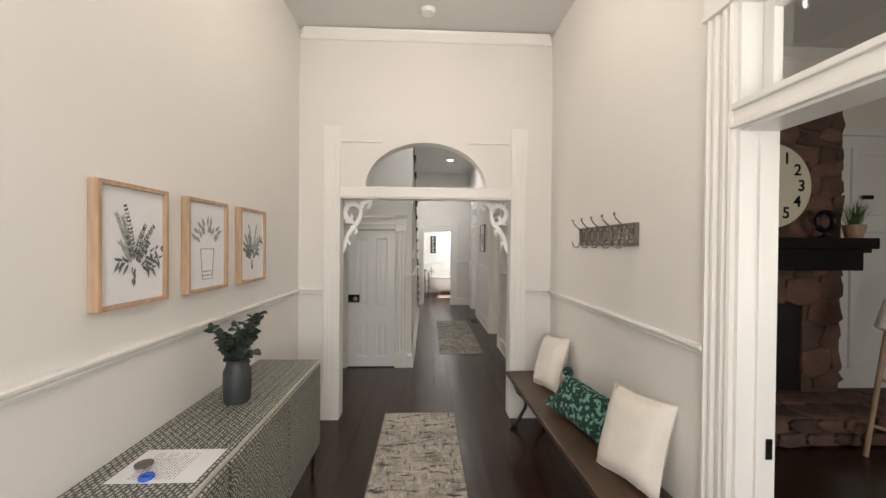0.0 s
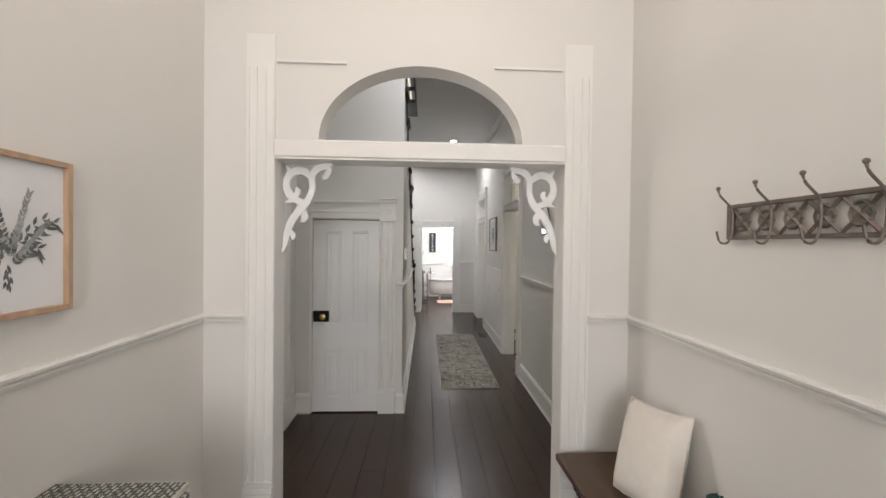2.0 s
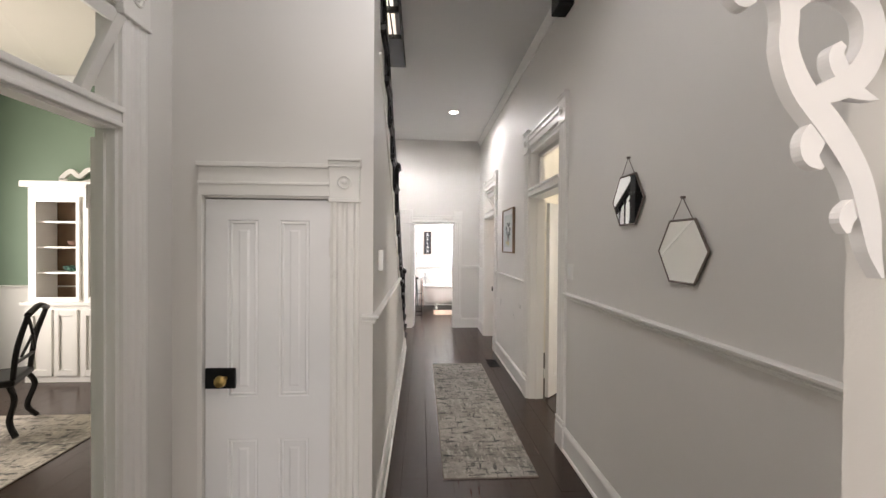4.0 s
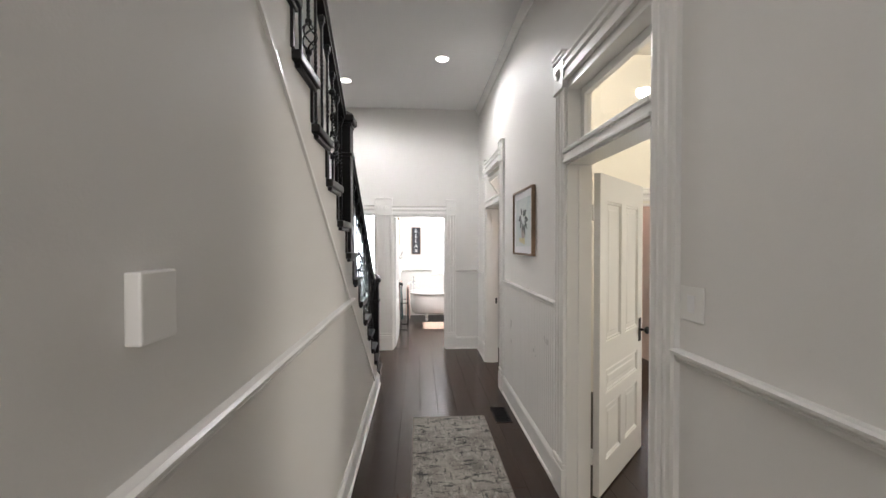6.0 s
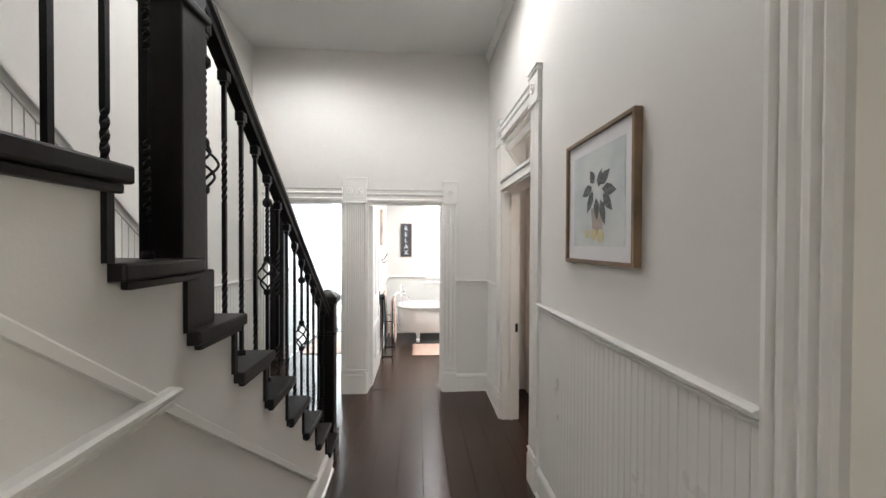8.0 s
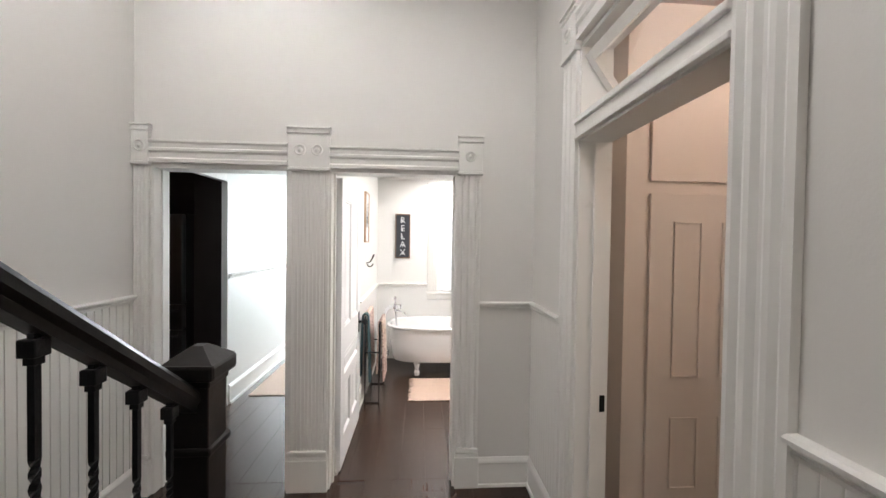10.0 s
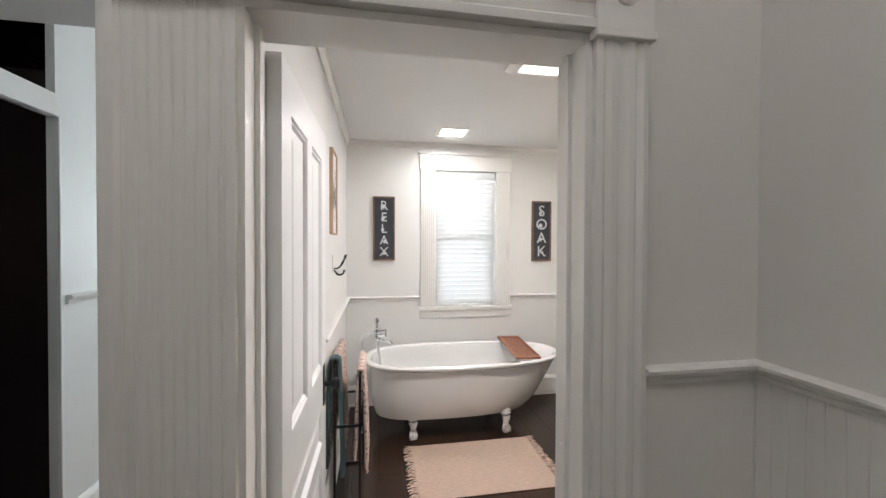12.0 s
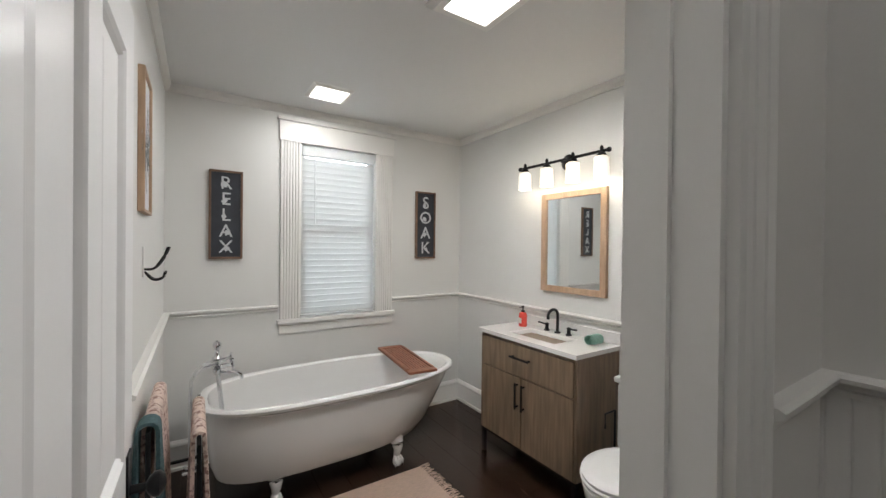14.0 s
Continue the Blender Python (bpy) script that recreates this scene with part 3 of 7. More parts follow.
struct("ceiling_bath", bm, M_BCEIL, "white bathroom ceiling")
wall("wall_bath_south", "y", BY2 - 0.14, BY2, HR + 0.15, BX1 + 0.14, 0, CEIL, material=M_WALLB, label="white bathroom wall")
wall("wall_passage_west", "x", -1.44, -1.40, BY2, 16.6, 0, CEIL, [(11.22, 12.10, 0, 2.17), (11.22, 12.10, 2.27, 2.62)], material=M_WALLB, label="white passage wall with an opening to the kitchen")
wall("wall_passage_north", "y", 16.6, 16.75, -1.44, BX0, 0, CEIL, [(-1.25, -0.45, 0.85, 2.35)], material=M_WALLB, label="white wall with a bright window")
bm = bmesh.new()
box(bm, -1.44, BX0, BY2, 16.75, CEIL, CEIL + 0.1)
struct("ceiling_passage", bm, M_BCEIL, "white passage ceiling")
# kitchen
# near-black walls and ceiling stand in for the missing light here
wall("wall_kitchen_north", "y", 12.95, 13.05, -5.0, -1.44, 0, CEIL, material=M_DARKROOM, label="kitchen wall coloured near black for the unlit room")
wall("wall_kitchen_west", "x", -5.1, -5.0, 10.4, 13.05, 0, CEIL, material=M_DARKROOM, label="kitchen wall coloured near black for the unlit room")
wall("wall_kitchen_south", "y", 10.4, 10.5, -5.0, HL - 0.08, 0, CEIL, material=M_DARKROOM, label="kitchen wall coloured near black for the unlit room")
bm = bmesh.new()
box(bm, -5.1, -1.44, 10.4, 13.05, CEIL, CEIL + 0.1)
struct("ceiling_kitchen", bm, M_DARKROOM, "kitchen ceiling coloured near black for the unlit room")

# living room beyond the foyer
wall("wall_living_north", "y", 3.95, 4.10, R + 0.15, 7.0, 0, CEIL, material=M_CREAM, label="cream living room wall")
wall("wall_living_east", "x", 6.9, 7.0, -1.05, 3.95, 0, CEIL, material=M_CREAM, label="cream living room wall")
wall("wall_living_south", "y", -1.2, -1.05, R + 0.15, 7.0, 0, CEIL, [(2.5, 3.9, 0.8, 2.5)], material=M_CREAM, label="cream living room wall with a window")
bm = bmesh.new()
box(bm, R + 0.15, 7.0, -1.2, 4.1, CEIL, CEIL + 0.1)
struct("ceiling_living", bm, M_CEIL, "grey-white living room ceiling")
run("trim_living_crown", [((R + 0.15, 3.95, CEIL - 0.1), (7.0, 3.95, CEIL - 0.1), (0, -1, 0), 0, 0)], CROWN, "white crown moulding")

# bedroom, with the sunroom behind it
wall("wall_bedroom_north", "y", 9.0, 9.15, HR + 0.15, 5.65, 0, CEIL, [(2.52, 3.45, 0, 2.07)], material=M_CREAM, label="cream bedroom wall with a doorway")
wall("wall_bedroom_east", "x", 5.65, 5.8, 4.4, 9.15, 0, CEIL, [(6.5, 7.9, 0.8, 2.4)], material=M_CREAM, label="cream bedroom wall with a window")
wall("wall_bedroom_south", "y", 4.25, 4.4, HR + 0.15, 5.8, 0, CEIL, material=M_CREAM, label="cream bedroom wall")
bm = bmesh.new()
box(bm, HR + 0.15, 5.8, 4.25, 9.15, CEIL, CEIL + 0.1)
struct("ceiling_bedroom", bm, M_CREAM, "cream bedroom ceiling")
wall("wall_pine_east", "x", 5.62, 5.77, 9.15, 14.2, 0, 3.0, [(12.15, 13.1, 0.55, 2.25)], material=M_MORTAR, label="wall lined with red pine boards")
wall("wall_pine_north", "y", 14.2, 14.3, 2.30, 5.77, 0, 3.0, material=M_CREAM, label="cream wall")
wall("wall_side_room_east", "x", 3.45, 3.55, 9.9, 11.5, 0, 3.2, material=M_PINKW, label="blush painted wall")
wall("wall_side_room_north", "y", 11.0, 11.1, HR + 0.15, 3.55, 0, 3.2, material=M_MORTAR, label="wall lined with red pine boards")
bm = bmesh.new()
box(bm, HR + 0.15, 5.8, 9.15, 14.3, 3.2, 3.3)
struct("ceiling_side_room", bm, mat("blush_ceiling", (0.62, 0.48, 0.42), 0.6), "blush tinted ceiling")

# dining room
wall("wall_dining_north", "y", 8.35, 8.5, -5.6, HL - 0.08, 0, CEIL, material=M_SAGE, label="sage green dining room wall")
wall("wall_dining_west", "x", -5.75, -5.6, 3.0, 8.5, 0, CEIL, [(5.8, 7.4, 0.8, 2.5)], material=M_SAGE, label="sage green wall with a window")
wall("wall_dining_south", "y", 3.0, 3.1, -5.6, HL - 0.08, 0, CEIL, material=M_SAGE, label="sage green dining room wall")
bm = bmesh.new()
box(bm, -5.75, HL - 0.08, 3.0, 8.5, CEIL, CEIL + 0.1)
struct("ceiling_dining", bm, M_CREAM, "cream dining room ceiling")
bm = bmesh.new()
box(bm, -5.6, HL - 0.08, 8.335, 8.35, 0, 1.05)
struct("wainscot_dining", bm, M_TRIM, "white dining room wainscot")
run("trim_dining", [((-5.6, 8.335, 1.07), (HL - 0.08, 8.335, 1.07), (0, -1, 0), 0, 0)], RAIL, "white chair rail")
run("trim_dining_crown", [((-5.6, 8.35, CEIL - 0.1), (HL - 0.08, 8.35, CEIL - 0.1), (0, -1, 0), 0, 0)], CROWN, "white crown moulding")

# ---- mouldings ----
RZ, HZ = 1.212, 1.235
run("trim_foyer_rail", [((L, -1.05, RZ), (L, A0, RZ), (1, 0, 0), 0, 1), ((L, A0, RZ), (-0.975, A0, RZ), (0, -1, 0), 1, 0),
                        ((0.955, A0, RZ), (R, A0, RZ), (0, -1, 0), 0, 1), ((R, A0, RZ), (R, 1.785, RZ), (-1, 0, 0), 1, 0),
                        ((R, 0.51, RZ), (R, -1.05, RZ), (-1, 0, 0), 0, 0)], RAIL, "white chair rail moulding")
run("baseboard_foyer", [((L, -1.05, 0), (L, A0, 0), (1, 0, 0), 0, 1), ((L, A0, 0), (-0.985, A0, 0), (0, -1, 0), 1, 0),
                        ((0.965, A0, 0), (R, A0, 0), (0, -1, 0), 0, 1), ((R, A0, 0), (R, 1.785, 0), (-1, 0, 0), 1, 0)], BASE, "white tall baseboard")
run("trim_foyer_crown", [((L, -1.05, CEIL - 0.1), (L, A0, CEIL - 0.1), (1, 0, 0), 0, 1), ((L, A0, CEIL - 0.1), (R, A0, CEIL - 0.1), (0, -1, 0), 1, 1),
                         ((R, A0, CEIL - 0.1), (R, -1.05, CEIL - 0.1), (-1, 0, 0), 1, 0)][1:2], [(u * 0.7, v) for u, v in CROWN], "white crown moulding over the arch")
ST = 7.65
run("trim_hall_rail", [((HR, A1, HZ), (HR, 6.29, HZ), (-1, 0, 0), 0, 0), ((HR, 7.475, HZ - 0.018), (HR, 9.05, HZ - 0.018), (-1, 0, 0), 0, 0),
                       ((HR, 10.287, 1.20), (HR, BY, 1.20), (-1, 0, 0), 0, 1), ((HR, BY, 1.20), (0.845, BY, 1.20), (0, -1, 0), 1, 0),
                       ((-0.20, 5.37, HZ), (-0.20, ST, HZ), (1, 0, 0), -1, 0), ((-0.255, 5.37, HZ), (-0.20, 5.37, HZ), (0, -1, 0), 0, -1),
                       ((HL, 9.72, HZ), (HL, BY, HZ), (1, 0, 0), 0, 0), ((HL, 9.72, HZ), (HL, 6.4, HZ + 0.8 * 3.32), (1, 0, 0), 0, 0)], RAIL, "white chair rail moulding")
run("baseboard_hall", [((HR, A1, 0), (HR, 6.29, 0), (-1, 0, 0), 0, 0), ((HR, 7.475, 0), (HR, 9.05, 0), (-1, 0, 0), 0, 0),
                       ((HR, 10.287, 0), (HR, BY, 0), (-1, 0, 0), 0, 1), ((HR, BY, 0), (0.845, BY, 0), (0, -1, 0), 1, 0),
                       ((-0.20, 5.37, 0), (-0.20, 9.40, 0), (1, 0, 0), -1, 0), ((-0.255, 5.37, 0), (-0.20, 5.37, 0), (0, -1, 0), 0, -1),
                       ((-1.22, 5.17, 0), (-1.22, 5.37, 0), (1, 0, 0), 0, 1), ((-1.22, 5.37, 0), (-1.07, 5.37, 0), (0, -1, 0), 1, 0),
                       ((HL, 9.5, 0), (HL, BY, 0), (1, 0, 0), 0, 0)], BASE, "white tall baseboard")
run("trim_stringer", [((-0.20, 5.6, 1.210 + 0.750 * (ST - 5.6)), (-0.20, 9.06, 1.210 - 0.755 * (9.06 - ST)), (1, 0, 0), 0, 0)],
    [(0, -0.012), (0.012, -0.012), (0.012, 0.010), (0.006, 0.016), (0, 0.016)], "thin sloping bead on the stair wall")
run("trim_hall_crown", [((HR, A1, CEIL - 0.09), (HR, BY, CEIL - 0.09), (-1, 0, 0), 0, 0)], [(u * 0.6, v) for u, v in CROWN], "narrow white crown moulding")
run("trim_bath_rail", [((BX0, 12.0, 1.012), (BX0, BYN, 1.012), (1, 0, 0), 0, 1), ((BX0, BYN, 1.012), (0.56, BYN, 1.012), (0, -1, 0), 1, 0),
                       ((1.485, BYN, 1.012), (BX1, BYN, 1.012), (0, -1, 0), 0, 1), ((BX1, BYN, 1.012), (BX1, BY2, 1.012), (-1, 0, 0), 1, 0)], RAIL, "white chair rail moulding")
run("baseboard_bath", [((BX0, BY2, 0), (BX0, BYN, 0), (1, 0, 0), 0, 1), ((BX0, BYN, 0), (BX1, BYN, 0), (0, -1, 0), 1, 1),
                       ((BX1, BYN, 0), (BX1, BY2, 0), (-1, 0, 0), 1, 0)], BASE, "white tall baseboard")
run("trim_bath_crown", [((BX0, BYN, BCE - 0.05), (BX1, BYN, BCE - 0.05), (0, -1, 0), 1, 1), ((BX1, BYN, BCE - 0.05), (BX1, BY2, BCE - 0.05), (-1, 0, 0), 1, 0),
                        ((BX0, BY2, BCE - 0.05), (BX0, BYN, BCE - 0.05), (1, 0, 0), 0, 1)], [(0, 0), (0.012, 0), (0.030, 0.02), (0.034, 0.05), (0, 0.05)], "small white crown moulding")
run("baseboard_passage", [((-1.40, 12.15, 0), (-1.40, 16.6, 0), (1, 0, 0), 0, 0)], BASE, "white tall baseboard")
run("trim_passage_rail", [((-1.40, 12.15, 1.25), (-1.40, 16.6, 1.25), (1, 0, 0), 0, 0)], RAIL, "white chair rail moulding")
run("baseboard_rooms", [((5.60, 9.15, 0), (5.60, 14.2, 0), (-1, 0, 0), 0, 0), ((3.54, 9.0, 0), (5.65, 9.0, 0), (0, -1, 0), 0, 0)], BASE, "white baseboard")


def beadboard(name, c, sgn, a0, a1, z1, z0=0.19):
    bm = bmesh.new()
    n = int(round((a1 - a0) / 0.042))
    pts = []
    for k in range(n):
        a, s = a0 + (a1 - a0) * k / n, (a1 - a0) / n
        pts += [(a, 0.006), (a + s - 0.010, 0.006), (a + s - 0.006, 0.0035), (a + s - 0.003, 0.0055)]
    pts += [(a1, 0.006)]
    ngon(bm, [(c + sgn * u, a, z0) for a, u in [(a0, 0.0)] + pts + [(a1, 0.0)]], (0, 0, z1 - z0))
    return struct(name, bm, M_TRIM, "white grooved beadboard wainscot")


beadboard("wainscot_east", HR, -1, 7.475, 9.05, HZ - 0.038)
beadboard("wainscot_east", HR, -1, 10.287, BY, 1.18)
bm = bmesh.new()
n = 84
for k in range(n):
    a, s = BY - 0.05 * (k + 1), 0.05
    if a < 6.5:
        break
    top = HZ - 0.02 if a > 9.70 else HZ - 0.02 + 0.8 * (9.72 - a)
    box(bm, HL, HL + 0.006, a + 0.004, a + s - 0.003, 0.19, top)
struct("wainscot_stair", bm, M_TRIM, "white grooved beadboard beside the stairs")

# casings, linings, transoms
casing("trim_door_living", "x", R, -1, 0.66, 1.64, 2.63, 0.145, "white fluted door casing", plinth=0.26)
jamb_lining("trim_lining_living", "x", R, R + 0.15, 0.66, 1.64, 2.11, mull=2.22, top=2.62)
transom("window_transom", "x", R + 0.10, 0.68, 1.62, 2.22, 2.60)
casing("trim_door_bedroom", "x", HR, -1, 6.43, 7.325, 2.63, 0.148)
jamb_lining("trim_lining_bedroom", "x", HR, HR + 0.15, 6.43, 7.325, 2.13, mull=2.23, top=2.62)
transom("window_transom", "x", HR + 0.10, 6.45, 7.305, 2.23, 2.60)
casing("trim_door_side_room", "x", HR, -1, 9.215, 10.12, 2.55, 0.165)
jamb_lining("trim_lining_side_room", "x", HR, HR + 0.15, 9.215, 10.12, 2.10, mull=2.21, top=2.56)
transom("window_transom", "x", HR + 0.12, 9.235, 10.10, 2.21, 2.54, tilt=-35, label="white framed glass transom tilted open")
casing("trim_door_dining", "x", -1.22, 1, 4.14, 5.02, 2.60, 0.145)
jamb_lining("trim_lining_dining", "x", -1.22, -1.29, 4.14, 5.02, 2.10, mull=2.20, top=2.60)
transom("window_transom", "x", -1.265, 4.16, 5.00, 2.20, 2.58, tilt=25, label="white framed glass transom tilted open")

# the arch's casing
bm = bmesh.new()
for s in (-1, 1):
    xi = -0.82 if s < 0 else 0.81
    xo = xi + s * 0.155
    box(bm, min(xi, xo), max(xi, xo), A0 - 0.012, A0, 0.30, 2.785)
    for o in (0.01, 0.05, 0.10, 0.14):
        x = xi + s * o
        box(bm, x - 0.005, x + 0.005, A0 - 0.019, A0 - 0.011, 0.30, 2.60, 0.0015)
    box(bm, min(xi, xo + s * 0.008), max(xi, xo + s * 0.008), A0 - 0.035, A0, 0.0, 0.235, 0.004)
    box(bm, min(xi, xo + s * 0.004), max(xi, xo + s * 0.004), A0 - 0.028, A0, 0.235, 0.265, 0.004)
    box(bm, min(xi, xo), max(xi, xo), A0 - 0.021, A0, 0.265, 0.30, 0.004)
    box(bm, min(xi, xi + s * 0.02), max(xi, xi + s * 0.012), A0 - 0.017, A0 - 0.012, 0.235, 2.112, 0.002)
    xa, xb = (-0.81, -0.43) if s < 0 else (0.40, 0.79)
    box(bm, xa, xb, A0 - 0.018, A0, 2.632, 2.645, 0.002)
struct("trim_arch_casing", bm, M_TRIM, "off-white flat casing with thin beads around the arch opening")
bm = bmesh.new()
box(bm, -0.82, 0.81, A0 - 0.028, A0, 2.112, 2.205, 0.006)
box(bm, -0.82, 0.81, A0 - 0.018, A1 + 0.004, 2.100, 2.112, 0.002)
struct("trim_arch_lintel", bm, M_TRIM, "off-white lintel under the arch")

# the end wall's casings
bm = bmesh.new()
nrm = (0, -1, 0)
for xc, w in ((-1.268, 0.09), (-0.252, 0.245), (0.775, 0.145)):
    ZB = 0.26
    sweep(bm, (xc, BY, ZB), (xc, BY, 2.07), nrm, [(u * 0.9, v * w / 0.132) for u, v in FLUTE] if w < 0.2 else
          [(0, -0.1225), (0.020, -0.1225), (0.022, -0.105)] + [q for k in range(9) for q in ((0.015, -0.092 + k * 0.023 - 0.004), (0.019, -0.092 + k * 0.023), (0.015, -0.092 + k * 0.023 + 0.004))] + [(0.022, 0.105), (0.020, 0.1225), (0, 0.1225)])
    box(bm, xc - w / 2 - 0.006, xc + w / 2 + 0.006, BY - 0.036, BY, 0, 0.205, 0.003)
    box(bm, xc - w / 2 - 0.004, xc + w / 2 + 0.004, BY - 0.030, BY, 0.205, 0.228, 0.004)
    box(bm, xc - w / 2, xc + w / 2, BY - 0.034, BY, 0.236, 0.262, 0.005)
    block(bm, "y", BY, -1, xc, 2.175 if xc > 0 else 2.188, w + 0.012, 0.26 if w < 0.2 else 0.285, 2 if w > 0.2 else 1)
sweep(bm, (-1.22, BY, 2.155), (-0.385, BY, 2.155), nrm, HEADP)
sweep(bm, (-0.125, BY, 2.145), (0.70, BY, 2.145), nrm, HEADP)
struct("trim_end_wall", bm, M_TRIM, "white fluted pilasters with bullseye blocks on the end wall")
jamb_lining("trim_lining_passage", "y", BY, BY2, -1.22, -0.38, 2.07)
jamb_lining("trim_lining_bath", "y", BY, BY2, -0.133, 0.70, 2.07)
bm = bmesh.new()
box(bm, -1.45, -1.39, 11.21, 12.105, 2.165, 2.275, 0.004)
box(bm, -1.442, -1.385, 12.101, 12.118, 0, 2.165, 0.003)
struct("trim_kitchen_opening", bm, M_TRIM, "white lintel and post of the kitchen opening")

# closet door casing
bm = bmesh.new()
sweep(bm, (-0.345, 5.37, 0.24), (-0.345, 5.37, 1.86), nrm, [(u, v * 1.1) for u, v in FLUTE])
box(bm, -0.425, -0.265, 5.334, 5.37, 0, 0.20, 0.003)
box(bm, -0.422, -0.268, 5.342, 5.37, 0.20, 0.24, 0.005)
block(bm, "y", 5.37, -1, -0.345, 1.955, 0.155, 0.235)
box(bm, -1.08, -0.423, 5.346, 5.37, 1.875, 2.02, 0.003)
box(bm, -1.08, -0.423, 5.338, 5.37, 1.93, 1.945, 0.003)
box(bm, -1.085, -0.423, 5.330, 5.37, 2.02, 2.045, 0.004)
box(bm, -1.085, -1.062, 5.348, 5.37, 0.2, 1.875, 0.002)
struct("trim_closet_casing", bm, M_TRIM, "white closet door casing with one bullseye block")

# ---- doors ----
closet = door("door", "closed white four-panel closet door under the stairs", (-1.055, 5.365, 0.012), 0, 0.632, 1.845, M_DOOR,
              [(0.11, 0.265, 0.13, 0.60), (0.37, 0.525, 0.13, 0.60), (0.11, 0.265, 0.82, 1.74), (0.37, 0.525, 0.82, 1.74)], knob=M_BRASS, plate=False, hinges=False)
for o in list(closet.children):
    if o.name.startswith("door_knob"):
        bpy.data.objects.remove(o)
bm = bmesh.new()
lathe(bm, [(0.012, 0), (0.010, -0.03), (0.024, -0.036), (0.030, -0.048), (0.026, -0.06), (0.006, -0.066)], 16, (0.108, -0.058, 0.925), "y")
part("door_knob", bm, M_BRASS, closet, "brass round knob", True)
bm = bmesh.new()
box(bm, 0.005, 0.155, -0.056, -0.041, 0.87, 0.975, 0.004)
part("rim_lock", bm, M_IRON, closet, "black iron rim lock box")
closet.matrix_basis = pose(-1.055, 5.41, 0.012)
for z in (0.25, 1.6):
    bm = bmesh.new()
    lathe(bm, [(0.008, -0.05), (0.008, 0.05)], 8, (0.636, -0.046, z))
    part("hinge", bm, M_TRIM, closet, "painted butt hinge")

FP = lambda w: [(0.11, w / 2 - 0.045, 0.20, 0.56), (w / 2 + 0.045, w - 0.11, 0.20, 0.56), (0.11, w - 0.11, 0.64, 0.80), (0.11, w / 2 - 0.045, 0.98, 1.90), (w / 2 + 0.045, w - 0.11, 0.98, 1.90)]
door("door", "open white five-panel bathroom door with black knob", (-0.120, 10.985, 0.012), 89.7, 0.80, 2.03, M_DOOR, FP(0.80), knobz=0.89)
door("door", "open white five-panel bedroom door with black knob", (1.385, 7.33, 0.012), 42.5, 0.86, 2.07, M_TRIM, FP(0.86))
door("door", "open white panelled dining room door", (-1.335, 5.03, 0.012), 99, 0.82, 2.06, M_TRIM, FP(0.82))
bm = bmesh.new()
for plane, c, a, z in (("x", R + 0.135, 1.620, 0.93), ("x", HR + 0.135, 10.10, 0.90)):
    box(bm, c - 0.02, c + 0.005, a - 0.004, a + 0.001, z - 0.09, z - 0.01, 0.002)
struct("door_strike", bm, M_IRON, "black strike plates on the door linings")
bm = bmesh.new()
box(bm, 0.676, 0.683, 10.90, 10.935, 0.90, 0.98, 0.001)
struct("door_strike", bm, M_TRIM, "painted strike plate on the bathroom lining")

# ---- the staircase ----
RUN, RISE, N1, SX = 0.258, 0.197, 9.56, -0.20
bm = bmesh.new()
pts = [(5.49, 0.0), (N1 - 0.03, 0.0)]
for k in range(1, 16):
    yk = N1 - RUN * (k - 1) - 0.03
    pts += [(yk, RISE * k - 0.04), (yk - RUN, RISE * k - 0.04)]
pts += [(pts[-1][0], RISE * 16 - 0.04), (5.49, RISE * 16 - 0.04)]
ngon(bm, [(SX - 0.10, y, z) for y, z in pts], (0.10, 0, 0))
struct("wall_stair", bm, M_WALL, "off-white stepped wall that carries the stairs")
stairs = thing("staircase", "staircase with black stained treads and risers beside the hallway", "staircase", at=(-0.76, N1, 0))
tread_me, riser_me = None, None
for k in range(1, 17):
    yk = N1 - RUN * (k - 1)
    for kind in ("tread", "riser"):
        bm = bmesh.new()
        if kind == "tread":
            box(bm, HL + 0.76, SX + 0.035 + 0.76, -RUN - 0.03, 0.0, -0.038, 0, 0.006)
            box(bm, SX + 0.76 + 0.001, SX + 0.022 + 0.76, -RUN, -0.012, -0.058, -0.0385, 0.004)
            if not tread_me:
                tread_me = make(kind, bm, M_BLACK)
            me = tread_me
        else:
            box(bm, HL + 0.76, SX + 0.012 + 0.76, -0.045, -0.026, -RISE, -0.039)
            if not riser_me:
                riser_me = make(kind, bm, M_BLACK)
            me = riser_me
        ob = new(kind, me)
        ob.parent, ob.location = stairs, (0, -RUN * (k - 1), RISE * k)

RX = -0.270
rail_z = lambda y: 1.135 + 0.77 * (9.6 - y)
railing = thing("stair_railing", "black wood handrail with twisted iron balusters and square newels", "stair railing", at=(RX, 9.64, 0))


